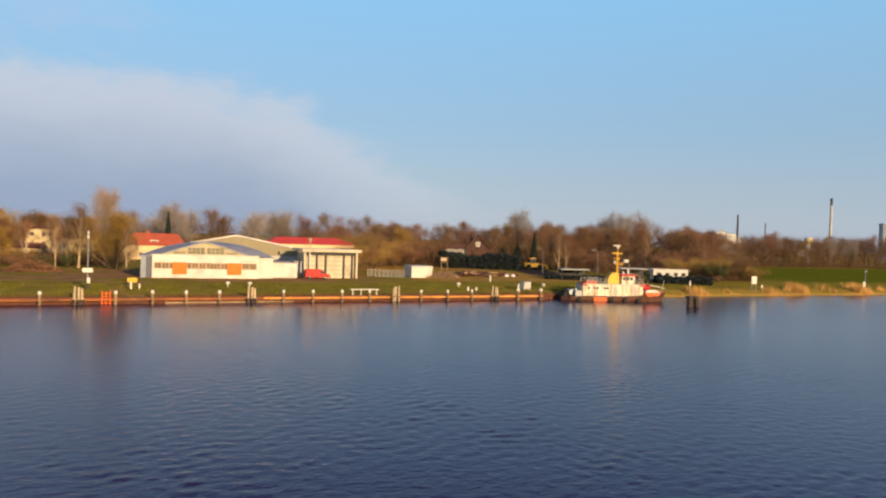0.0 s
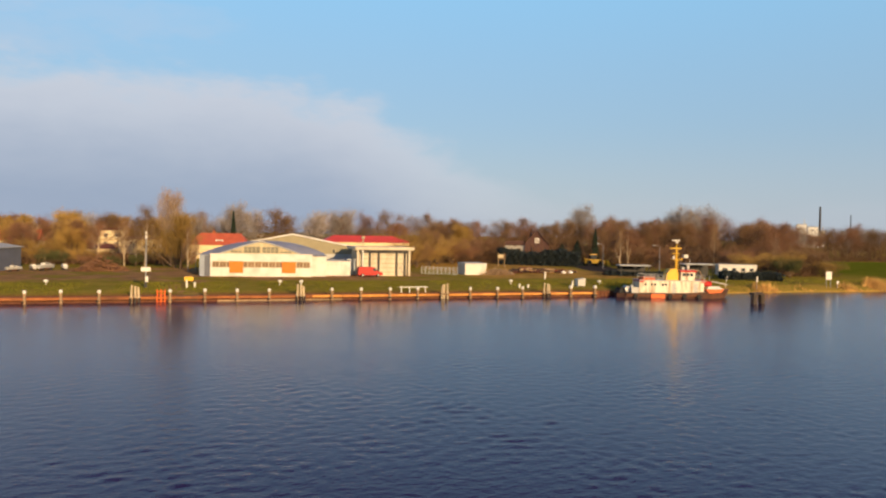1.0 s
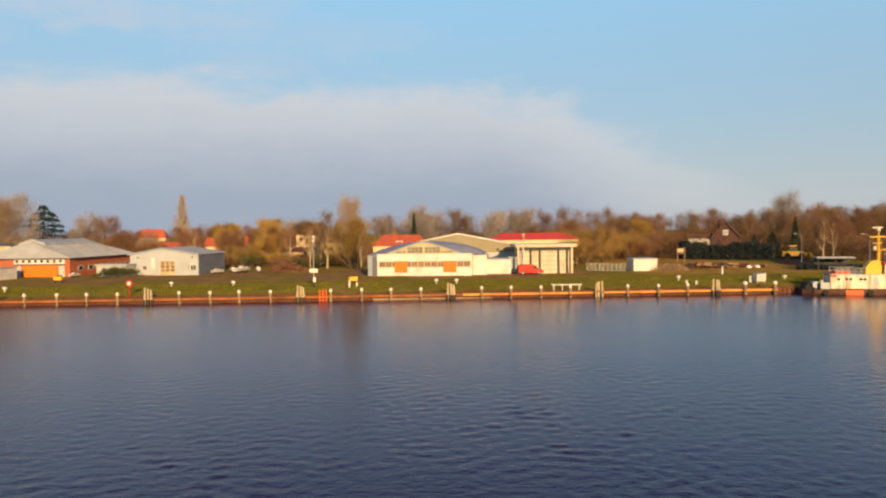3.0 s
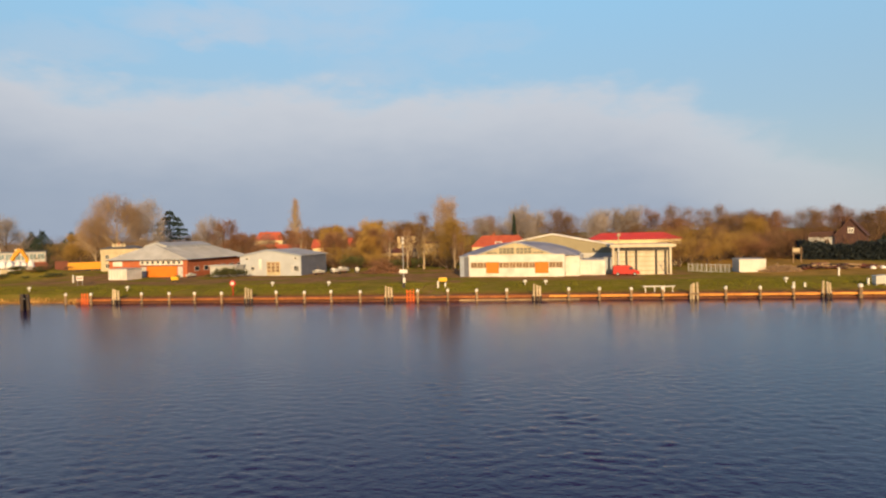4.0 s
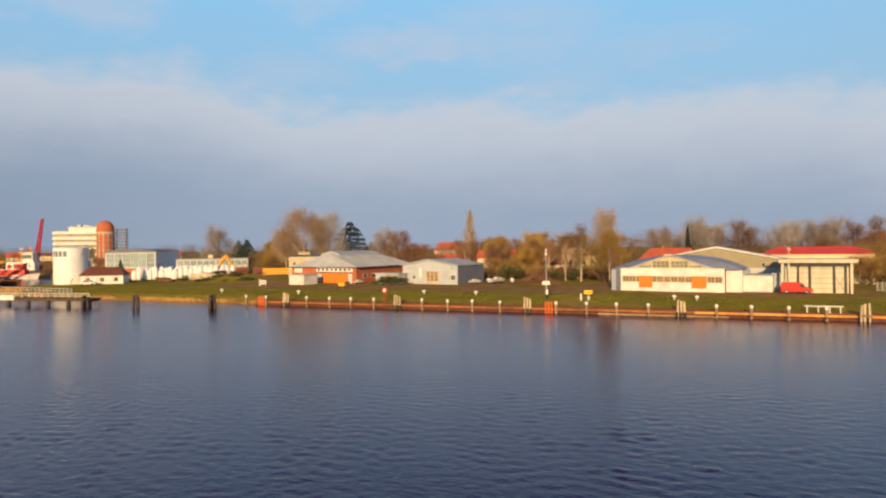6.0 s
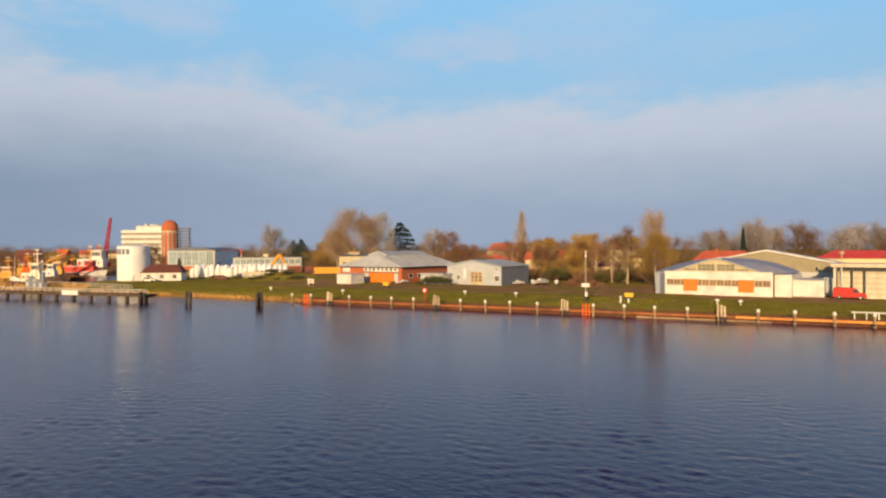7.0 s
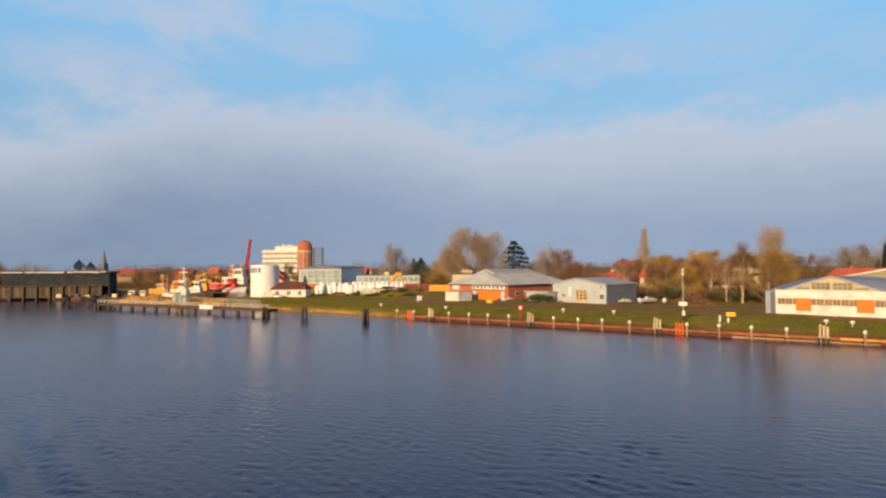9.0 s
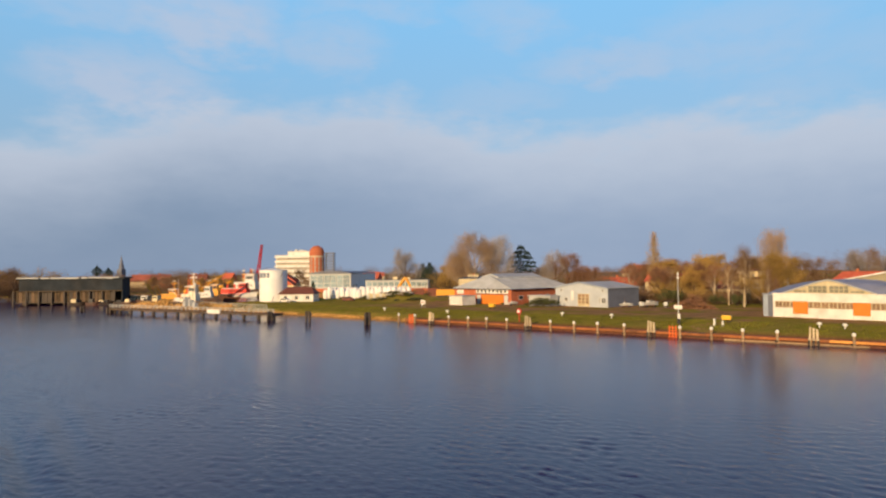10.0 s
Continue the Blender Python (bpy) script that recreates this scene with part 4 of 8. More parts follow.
def dock_shelter():
    """A tall shelter with big sliding doors under a thick flat roof."""
    h = thing("sliding_door_shed", pose(33.3, 149.2, 1.6, 0, 0, -2), "tall white shed with sliding doors and thick flat roof", "shed")
    part("wall", boxes((0.6, 1.0, -0.6, 11.6, 1.25, 5.6), (0.6, 1.25, -0.6, 0.85, 12, 5.6), (11.35, 1.25, -0.6, 11.6, 12, 5.6), (0.85, 11.75, -0.6, 11.35, 12, 5.6)), M["beige"], h)
    part("roof", boxes((-0.5, -0.5, 5.95, 12.8, 12.6, 6.55)), M["beige"], h, "thick cream flat roof")
    part("roof_rim", boxes((-0.6, -0.6, 6.3, 12.9, -0.505, 6.6)), M["beige"], h)
    part("door_track", boxes((-0.2, 0.35, 5.25, 12.2, 0.98, 5.94)), M["dark"], h)
    for u in (2.9, 4.9, 9.0, 10.9):
        part("door_rail", boxes((u - 0.2, 0.5, -0.2, u + 0.2, 0.98, 5.25)), M["dark"], h, "dark steel upright")
    for u0, u1 in ((0.8, 2.75), (3.05, 4.75), (5.05, 8.85), (9.15, 10.75)):
        d = part("door_leaf", boxes((u0, 0.8, 0.05, u1, 0.99, 5.2)), M["beige"], h)
        for z in (0.9, 1.9, 2.9, 3.9, 4.8):
            part("brace", boxes((u0, 0.75, z, u1, 0.8, z + 0.1)), M["olive"], d)
    tube_bm = tubes(((9.2, 0.7, 0.6), (10.7, 0.7, 3.2), 0.06, 0.06, 5), ((10.7, 0.7, 0.6), (9.2, 0.7, 3.2), 0.06, 0.06, 5))
    part("cross_brace", tube_bm, M["steel"], h)
    for u in (0.15, 11.85):
        part("column", boxes((u - 0.22, 0.1, -0.6, u + 0.22, 0.55, 5.95)), M["beige"], h)
    part("column", boxes((1.1, 0.1, -0.6, 1.4, 0.45, 5.95)), M["steel"], h)
    m = part("roof_mast", lathe([(0.12, 6.5), (0.09, 9.0)], 7), M["gable"], h)
    m.matrix_basis = pose(1.3, 0.5, 0)
    part("siren", lathe([(0.1, 8.3), (0.45, 8.5), (0.45, 8.7), (0.2, 8.9)], 10), M["gable"], m)
    part("bracket", boxes((-1.5, -0.1, 7.2, 0.3, 0.1, 7.5)), M["gable"], m)


dock_shelter()


def house(name, label, x, y, z, rot, w, d, eave, ridge, wall_mat, roof_mat, floors=1, cols=4, hip=0.0, chimney=True, group="", dormer=False):
    """A house with its ridge along local x; its front faces -y."""
    h = thing(name, pose(x, y, z, 0, 0, rot), label, "house", group)
    if hip:
        part("wall", boxes((0, 0, -0.8, w, d, eave)), wall_mat, h)
    else:
        bm = boxes((0, 0, -0.8, w, d, eave))
        for u in (0.0, w - 0.3):
            v = [bm.verts.new(p) for p in ((u, 0, eave), (u, d, eave), (u, d / 2, ridge), (u + 0.3, 0, eave), (u + 0.3, d, eave), (u + 0.3, d / 2, ridge))]
            for f in ((0, 1, 2), (5, 4, 3), (0, 2, 5, 3), (1, 4, 5, 2)):
                bm.faces.new([v[i] for i in f])
        part("wall", bm, wall_mat, h)
    o = 0.5
    bm = bmesh.new()
    lo = [bm.verts.new(p) for p in ((-o, -o, eave - 0.1), (w + o, -o, eave - 0.1), (w + o, d + o, eave - 0.1), (-o, d + o, eave - 0.1))]
    hi = [bm.verts.new(p) for p in ((-o + hip, d / 2, ridge + 0.15), (w + o - hip, d / 2, ridge + 0.15))]
    for f in ((lo[0], lo[1], hi[1], hi[0]), (lo[2], lo[3], hi[0], hi[1]), (lo[1], lo[2], hi[1]), (lo[3], lo[0], hi[0]), (lo[3], lo[2], lo[1], lo[0])):
        bm.faces.new(f)
    part("roof", bm, roof_mat, h)
    for f in range(floors):
        z0 = 0.9 + f * 2.8
        for k in range(cols):
            u = (k + 0.5) * w / cols
            window(h, u - 0.6, z0, u + 0.6, z0 + 1.35, 0, M["white"], M["glass"], 2)
    for v in (d * 0.3, d * 0.7):
        side_window(h, v - 0.5, 0.9, v + 0.5, 2.2, w, 1, M["white"], M["glass"])
        side_window(h, v - 0.5, 0.9, v + 0.5, 2.2, 0, -1, M["white"], M["glass"])
    if chimney:
        part("chimney", boxes((w * 0.35, d / 2 - 0.3, ridge - 0.6, w * 0.35 + 0.7, d / 2 + 0.3, ridge + 1.0)), M["brick"], h)
    if dormer:
        dm = part("dormer", boxes((w * 0.5 - 1.2, d * 0.12, eave + 0.2, w * 0.5 + 1.2, d * 0.4, eave + 1.6)), M["white"], h)
        window(dm, w * 0.5 - 0.9, eave + 0.5, w * 0.5 + 0.9, eave + 1.4, d * 0.12, M["white"], M["glass"], 2)
    return h


house("red_roofed_hall", "long cream building with a bright red sheet roof", 31.0, 184.6, 1.7, -4, 23.5, 14, 7.1, 8.6, M["cream"], M["brightroof"], 1, 5, hip=4.0, chimney=False)

van = thing("red_van", pose(33.0, 146.3, land(35, 146), 0, 0, -3) @ Matrix.Scale(0.97, 4), "red panel van with dark windows parked before the shed", "van")
part("body", prism(bmesh.new(), [(0.0, 0.35), (5.5, 0.35), (5.5, 0.95), (5.15, 1.12), (4.35, 1.25), (3.75, 2.0), (3.4, 2.15), (0.35, 2.2), (0.05, 1.9)], 0, 1.9), M["red"], van)
part("window_band", boxes((0.35, -0.02, 1.3, 3.35, -0.002, 1.85)), M["red"], van, "faded red side panel")
part("windscreen", prism(bmesh.new(), [(4.42, 1.27), (4.46, 1.27), (3.84, 2.0), (3.8, 2.0)], 0.15, 1.75), M["glass"], van)
part("side_window", boxes((3.3, -0.02, 1.3, 4.1, -0.002, 1.8)), M["glass"], van)
part("bumper", boxes((5.45, 0.05, 0.35, 5.62, 1.85, 0.6)), M["dark"], van)
for u in (1.0, 4.5):
    for v in (0.1, 1.8):
        w = part("wheel", lathe([(0.36, -0.1), (0.38, 0), (0.36, 0.1)], 14), M["tyre"], van)
        w.matrix_basis = pose(u, v, 0.38, 90)
        part("rim", lathe([(0.2, -0.11), (0.2, 0.11)], 10), M["steel"], w)

cabin = thing("white_cabin", pose(59.9, 152.4, 1.55, 0, 0, -3), "white flat-roofed metal cabin standing on the grass", "cabin")
part("body", boxes((0, 0, -0.5, 5.3, 6.2, 2.85)), M["white"], cabin)
part("roof", boxes((-0.08, -0.08, 2.85, 5.38, 6.28, 2.98)), M["greywhite"], cabin)
part("wall_rib", seams(0.1, 5.2, 0.1, 2.8, 0, 0.33, 0.03, 0.1), M["white"], cabin)
part("base_beam", boxes((-0.04, -0.06, -0.5, 5.34, -0.035, 0.12)), M["dark"], cabin)

fence = thing("mesh_fence", pose(50.6, 157.6, 1.6, 0, 0, -35), "pale metal mesh fence with steel posts", "fence")
for k in range(10):
    part("post", boxes((k - 0.05, -0.05, -0.5, k + 0.05, 0.05, 1.95)), M["greywhite"], fence)
    if k < 9:
        bm = boxes((k + 0.05, -0.02, 1.75, k + 0.95, 0.02, 1.82), (k + 0.05, -0.02, 0.2, k + 0.95, 0.02, 0.27))
        for i in range(6):
            box(bm, k + 0.1 + i * 0.15, -0.01, 0.27, k + 0.125 + i * 0.15, 0.01, 1.75)
        part("panel", bm, M["greywhite"], fence)


# ---- brick depot, pale shed, kiosk ----
def brick_depot():
    h = thing("brick_depot", pose(-93.0, 165.3, 1.7, 0, 0, -5.7), "orange brick depot with a hipped grey roof and white window band", "depot")
    w, d, eave, ridge = 23.0, 29.0, 4.5, 8.5
    part("wall", boxes((0.0, 0.0, -0.8, w, d, eave)), M["brick"], h)
    bm = bmesh.new()
    o = 0.7
    lo = [bm.verts.new(p) for p in ((-o, -o, eave), (w + o, -o, eave), (w + o, d + o, eave), (-o, d + o, eave))]
    hi = [bm.verts.new(p) for p in ((w / 2 - 1.0, 4.0, ridge), (w / 2 - 1.0, d - 3.0, ridge))]
    for f in ((lo[0], lo[1], hi[0]), (lo[1], lo[2], hi[1], hi[0]), (lo[2], lo[3], hi[1]), (lo[3], lo[0], hi[0], hi[1]), (lo[3], lo[2], lo[1], lo[0])):
        bm.faces.new(f)
    part("roof", bm, M["roofgrey"], h, "hipped grey sheet roof")
    part("gutter", boxes((-o - 0.1, -o - 0.12, eave - 0.16, w + o + 0.1, -o, eave), (w + o, -o, eave - 0.16, w + o + 0.12, d + o, eave)), M["dark"], h)
    part("ridge_vent", prism(bmesh.new(), [(w / 2 - 4.4, ridge - 1.35), (w / 2 + 2.4, ridge - 1.35), (w / 2 + 2.4, ridge - 0.45), (w / 2 - 1.0, ridge + 0.45), (w / 2 - 4.4, ridge - 0.45)], 4.6, d - 3.6), M["roofgrey"], h, "raised ridge ventilator of grey sheets")
    bm = bmesh.new()
    for k in range(1, 26):
        y = k * d / 26
        t = min(1, max(0, (y + o) / 4.7), max(0, (d + o - y) / 3.7))
        tube(bm, (w + o, y, eave + 0.03), (w + o + (w / 2 - 1.0 - w - o) * t, y, eave + (ridge - eave) * t + 0.03), 0.05, 0.05, 4)
    part("roof_seam", bm, M["roofgrey"], h)
    part("window_band", boxes((9.2, -0.13, 3.15, 21.7, -0.003, 4.4)), M["white"], h, "white panel band above the brick front")
    for k in range(8):
        window(h, 9.6 + k * 1.52, 3.4, 10.5 + k * 1.52, 4.2, -0.13, M["white"], M["glass"], 1)
    part("shutter", boxes((11.4, -0.1, 0.1, 19.9, -0.003, 2.85)), M["orange"], h, "wide orange roller door")
    part("shutter_rib", boxes(*[(11.4, -0.13, 0.35 + i * 0.42, 19.9, -0.1, 0.42 + i * 0.42) for i in range(6)]), M["orange"], h)
    part("lintel", boxes((9.2, -0.16, 2.85, 21.7, -0.005, 3.12)), M["brownroof"], h)
    for u in (9.6, 20.2):
        dr = part("door", boxes((u, -0.1, 0.0, u + 1.4, -0.003, 2.7)), M["greywhite"], h, "pale grey door")
        part("handle", boxes((u + 1.1, -0.16, 1.1, u + 1.22, -0.1, 1.25)), M["dark"], dr)
    for k in range(6):
        side_window(h, 3.0 + k * 4.2, 1.4, 5.0 + k * 4.2, 2.6, w, 1, M["white"], M["glass"])
    part("corner_pier", boxes((22.4, -0.2, -0.6, 23.0, -0.005, 4.4)), M["brick"], h)
    part("small_window_panel", boxes((1.2, -0.12, 2.9, 4.0, -0.003, 4.1)), M["white"], h)
    s = thing("white_shed", pose(-86.2, 154.6, 1.6, 0, 0, -5.7), "white corrugated lean-to shed before the brick depot", "shed")
    part("wall", boxes((0, 0, -0.6, 5.2, 5.5, 2.7)), M["white"], s)
    part("wall_rib", seams(0.1, 5.1, 0.0, 2.6, 0, 0.8, 0.05, 0.12), M["greywhite"], s)
    part("roof", prism(bmesh.new(), [(-0.2, 2.7), (5.4, 2.7), (5.4, 2.85), (-0.2, 2.85)], -0.2, 5.7), M["greywhite"], s)


brick_depot()


def pale_shed():
    h = thing("gabled_workshop", pose(-57.4, 165.7, 1.7, 0, 0, -9.3), "pale grey gabled workshop with a wooden gate and dark side", "workshop")
    w, d = 17.2, 14.0
    out = [(0, -0.8), (w, -0.8), (w, 4.95), (w * 0.48, 6.35), (0, 4.95)]
    part("wall", prism(bmesh.new(), out, 0, 0.35), M["palecladding"], h)
    # Sides darker than the front: their weaker light is put into the slate colour.
    part("wall", boxes((w - 0.35, 0.35, -0.8, w, d, 4.9), (0, 0.35, -0.8, 0.35, d, 4.9), (0.35, d - 0.35, -0.8, w - 0.35, d, 4.9)), M["slate"], h, "slate-grey side walls coloured darker for shade")
    part("roof", prism(bmesh.new(), [(-0.4, 4.9), (w * 0.48, 6.4), (w + 0.4, 4.9), (w + 0.4, 5.08), (w * 0.48, 6.6), (-0.4, 5.08)], -0.4, d + 0.4), M["roofgrey"], h)
    part("verge", prism(bmesh.new(), [(-0.4, 4.84), (w * 0.48, 6.34), (w + 0.4, 4.84), (w + 0.4, 5.12), (w * 0.48, 6.66), (-0.4, 5.12)], -0.5, -0.41), M["bluegrey"], h)
    part("wall_rib", seams(0.1, w - 0.1, 0.0, 4.9, 0, 0.55, 0.03, 0.07), M["palecladding"], h)
    gate = part("gate", boxes((7.7, -0.14, 0.1, 11.5, -0.035, 3.5)), M["gable"], h, "weathered wooden gate with glazed panels")
    for i in range(3):
        for j in range(3):
            part("gate_panel", boxes((7.95 + i * 1.2, -0.18, 0.9 + j * 0.85, 8.85 + i * 1.2, -0.142, 1.6 + j * 0.85)), M["dullglass"], gate)
    for u0, z0, u1, z1 in ((14.6, 1.1, 15.0, 2.5), (15.3, 1.1, 16.7, 2.5), (3.2, 1.3, 4.3, 2.4), (15.4, 4.0, 16.1, 4.6), (1.6, 4.0, 2.6, 4.6)):
        window(h, u0, z0, u1, z1, -0.03, M["white"], M["glass"], 1 if u1 - u0 < 1 else 2)
    part("light_strip", boxes((5.4, -0.06, 1.6, 6.3, -0.035, 4.2)), M["white"], h)


pale_shed()

kiosk = thing("kiosk", pose(-63.6, 161.9, 1.7, 0, 0, -8), "small white flat-roofed kiosk with dark windows", "kiosk")
part("wall", boxes((0, 0, -0.6, 7.4, 3.4, 2.7)), M["greywhite"], kiosk)
part("roof", boxes((-0.3, -0.4, 2.7, 7.7, 3.7, 2.95)), M["greywhite"], kiosk)
for u0, u1 in ((1.4, 2.5), (3.6, 5.4)):
    window(kiosk, u0, 0.7, u1, 2.3, 0, M["white"], M["glass"], 2)
part("door", boxes((6.2, -0.05, -0.2, 7.0, -0.003, 2.1)), M["bluegrey"], kiosk)


def boat_on_trailer(x, y, rot, s, label):
    z = land(x, y)
    b = thing("boat", pose(x, y, z, 0, 0, rot) @ Matrix.Scale(s, 4), label, "boat", "boats in the yard")
    bm = bmesh.new()
    secs = ((-3.0, 0.95, 0.75), (-1.0, 1.15, 0.7), (1.5, 0.9, 0.8), (3.2, 0.08, 1.25))
    rings = [[bm.verts.new(p) for p in ((u, -hw, 1.55 + rise * 0.25), (u, -hw * 0.6, 0.75 + rise * 0.2), (u, 0, 0.5 + rise * 0.15), (u, hw * 0.6, 0.75 + rise * 0.2), (u, hw, 1.55 + rise * 0.25))] for u, hw, rise in secs]
    for a, c in zip(rings, rings[1:]):
        for i in range(4):
            bm.faces.new((a[i], c[i], c[i + 1], a[i + 1]))
        bm.faces.new((a[4], c[4], c[0], a[0]))
    bm.faces.new(rings[0])
    part("hull", bm, M["greywhite"], b)
    part("cabin", prism(bmesh.new(), [(-1.6, 1.6), (1.6, 1.75), (0.7, 2.25), (-1.2, 2.35)], -0.6, 0.6), M["white"], b)
    part("windscreen", prism(bmesh.new(), [(-0.9, 1.9), (0.9, 1.9), (0.5, 2.15), (-0.9, 2.2)], -0.63, -0.602), M["glass"], b)
    part("keel_stripe", boxes((-2.8, -0.3, 0.45, 1.8, 0.3, 0.72)), M["rust"], b)
    part("mast", tubes(((-0.4, 0, 2.2), (-0.9, 0, 4.6), 0.05, 0.04, 5)), M["timber"], b)
    for u in (-2.0, 1.2):
        part("cradle", boxes((u, -0.75, -0.3, u + 0.3, 0.75, 0.78)), M["dark"], b)


boat_on_trailer(-31.4, 168.5, 62, 0.75, "white motor boat on a cradle in the yard")
boat_on_trailer(-28.4, 171, 110, 0.6, "small white boat laid up beside the bushes")
boat_on_trailer(-37.0, 166.5, 48, 0.55, "white dinghy stored beside the workshop")
boat_on_trailer(-34.0, 168.5, 118, 0.6, "white boat laid up behind the workshop")
boat_on_trailer(-67.6, 160.0, 70, 0.5, "small white boat before the brick depot")

# heap of scrap and branches in the yard
heap_v, heap_f = [], []
for k in range(420):
    a, r = random.uniform(0, 6.28), random.random() ** 0.6
    px, py = -20.8 + 5.6 * r * math.cos(a), 168.5 + 3.0 * r * math.sin(a)
    pz = 1.7 + (1 - r) * 3.4 * random.random()
    d = Vector((random.gauss(0, 1), random.gauss(0, 1), random.gauss(0, 0.4))).normalized() * random.uniform(0.6, 1.8)
    s = Vector((-d.y, d.x, 0.3)).normalized() * random.uniform(0.08, 0.22)
    i = len(heap_v)
    heap_v += [(px - d.x, py - d.y, max(1.5, pz - d.z)), (px + d.x, py + d.y, max(1.6, pz + d.z)), (px + s.x, py + s.y, pz + 0.25)]
    heap_f.append((i, i + 1, i + 2))
tagged(raw("scrap_heap", heap_v, heap_f, M["twigred"]), "heap of red-brown branches and scrap in the yard", "heap", kind="stuff")

# log pile, straw heap and notice board beyond the cabin
for k in range(110):
    u = random.uniform(0, 1)
    px, py = 74 + 20 * u, 158.0 + 4 * u + random.uniform(-1.5, 1.5)
    top = 1.5 * (1 - abs(u - 0.35) * 1.3)
    lg = thing("log", pose(px, py, land(px, py) + random.uniform(0.15, max(0.25, top)), random.uniform(-9, 9), 90 + random.uniform(-7, 7), random.uniform(-60, 60)), "dark red-brown log lying on a low pile of timber", "log", "logs of the timber pile")
    n = random.uniform(0.8, 1.9)
    part("stem", tubes(((0, 0, -n), (0, 0, n), random.uniform(0.14, 0.27), 0.15, 7)), M[("brownroof", "darkroof", "wet", "timber")[k % 4]], lg)
v = []
rng = np.random.default_rng(77)
for k in range(2600):
    a, r = rng.uniform(0, 6.283), rng.random() ** 0.5
    px, py = 68.2 + 4.6 * r * math.cos(a), 152.5 + 2.0 * r * math.sin(a)
    pz = 1.6 + 1.5 * (1 - r * r) * rng.uniform(0.4, 1)
    d = rng.normal(0, 0.35, 3)
    e = rng.normal(0, 0.09, 3)
    v += [(px - e[0], py - e[1], pz - e[2]), (px + e[0], py + e[1], pz + e[2]), (px + d[0], py + d[1], pz + d[2])]
tagged(raw("straw_heap", v, [(i, i + 1, i + 2) for i in range(0, len(v), 3)], M["twigtan"]), "low heap of tan dry reed beside the cabin", "heap", kind="stuff")
for px, py, rot in ((88.6, 157.2, 10), (90.8, 157.6, -30)):
    wb = thing("white_sack", pose(px, py, land(px, py), 0, 0, rot) @ Matrix.Diagonal((0.75, 0.6, 0.55, 1)), "white filled sack lying at the log pile's end", "sack", "white sacks")
    part("body", lathe([(0.75, -0.1), (0.9, 0.2), (0.75, 0.75), (0.3, 1.1)], 9), M["tarp"], wb, smooth=True)
    part("knot", lathe([(0.1, 1.08), (0.18, 1.3)], 6), M["tarp"], wb)
bb = thing("notice_board", pose(84.5, 188.2, 2.6, 0, 0, -20), "weathered grey-brown notice board on posts", "notice board")
part("panel", boxes((-1.2, -0.1, 1.4, 1.2, 0.1, 3.0)), M["trunk"], bb)
part("sheet", boxes((-1.0, -0.13, 1.9, 0.6, -0.102, 2.9)), M["gable"], bb, "faded paper sheet")
for s in (-0.9, 0.9):
    part("post", boxes((s - 0.12, 0.1, -1.4, s + 0.12, 0.3, 3.3)), M["timber"], bb)
villa = hall("brick_villa", "dark brown villa with a steep gable and white window", 104.5, 214.5, 1.8, -27, 8.0, 11.0, 6.6, 11.2, M["darkroof"], M["darkroof"], M["darkroof"])
window(villa, 3.3, 7.0, 4.8, 8.6, 0, M["white"], M["glass"], 2, 1, 0.3)
part("chimney", boxes((1.4, 5, 7.5, 2.2, 5.8, 11.8)), M["darkroof"], villa)
part("wing", boxes((-7.0, 1.0, -0.8, -0.01, 8.0, 6.0)), M["greywhite"], villa, "pale grey rendered wing")
part("wing_roof", prism(bmesh.new(), [(-7.4, 6.0), (0.0, 6.0), (-0.3, 7.6), (-6.4, 7.4)], 0.6, 8.4), M["darkroof"], villa)
for u in (-5.6, -2.8):
    window(villa, u, 3.6, u + 1.4, 5.2, 1.0, M["white"], M["glass"], 2)

kay = thing("yellow_loader", pose(118.6, 198.0, 1.7, 0, 0, -8) @ Matrix.Scale(1.2, 4), "yellow wheel loader parked at the road", "loader")
part("body", prism(bmesh.new(), [(0, 0.7), (5.6, 0.7), (5.6, 1.5), (4.0, 1.8), (0, 1.9)], 0, 2.2), M["yellow"], kay)
part("cab", prism(bmesh.new(), [(1.6, 1.8), (3.6, 1.8), (3.3, 3.1), (1.7, 3.1)], 0.3, 1.9), M["glass"], kay)
part("cab_roof", boxes((1.5, 0.2, 3.1, 3.5, 2.0, 3.25)), M["yellow"], kay)
part("bucket", prism(bmesh.new(), [(6.2, 0.3), (7.4, 0.3), (7.2, 0.5), (6.6, 1.6), (6.2, 1.5)], -0.2, 2.4), M["yellow"], kay)
part("arm", boxes((4.8, 0.5, 1.0, 6.4, 0.8, 1.4), (4.8, 1.4, 1.0, 6.4, 1.7, 1.4)), M["yellow"], kay)
for u in (1.1, 4.4):
    for v in (-0.15, 2.0):
        part("wheel", tubes(((u, v, 0.75), (u, v + 0.4, 0.75), 0.78, 0.78, 14)), M["tyre"], kay)

cara = thing("caravan_row", pose(122.8, 140.2, 2.0, 0, 0, -24), "long white flat-roofed mobile home behind a dark hedge", "mobile home")
part("body", boxes((0, 0, 0.4, 9.0, 3.0, 2.9)), M["white"], cara)
part("roof", boxes((-0.2, -0.2, 2.9, 9.2, 3.2, 3.1)), M["white"], cara)
for u in (0.8, 3.0, 5.2, 7.2):
    window(cara, u, 1.4, u + 1.2, 2.3, 0, M["white"], M["glass"], 1)
for u in (0.6, 8.0):
    part("support", boxes((u, 0.3, -0.5, u + 0.4, 2.7, 0.42)), M["dark"], cara)
dhut = thing("dark_shelter", pose(98.5, 146.5, 1.7, 0, 0, -18), "dark flat-roofed open shelter behind the tug", "shelter")
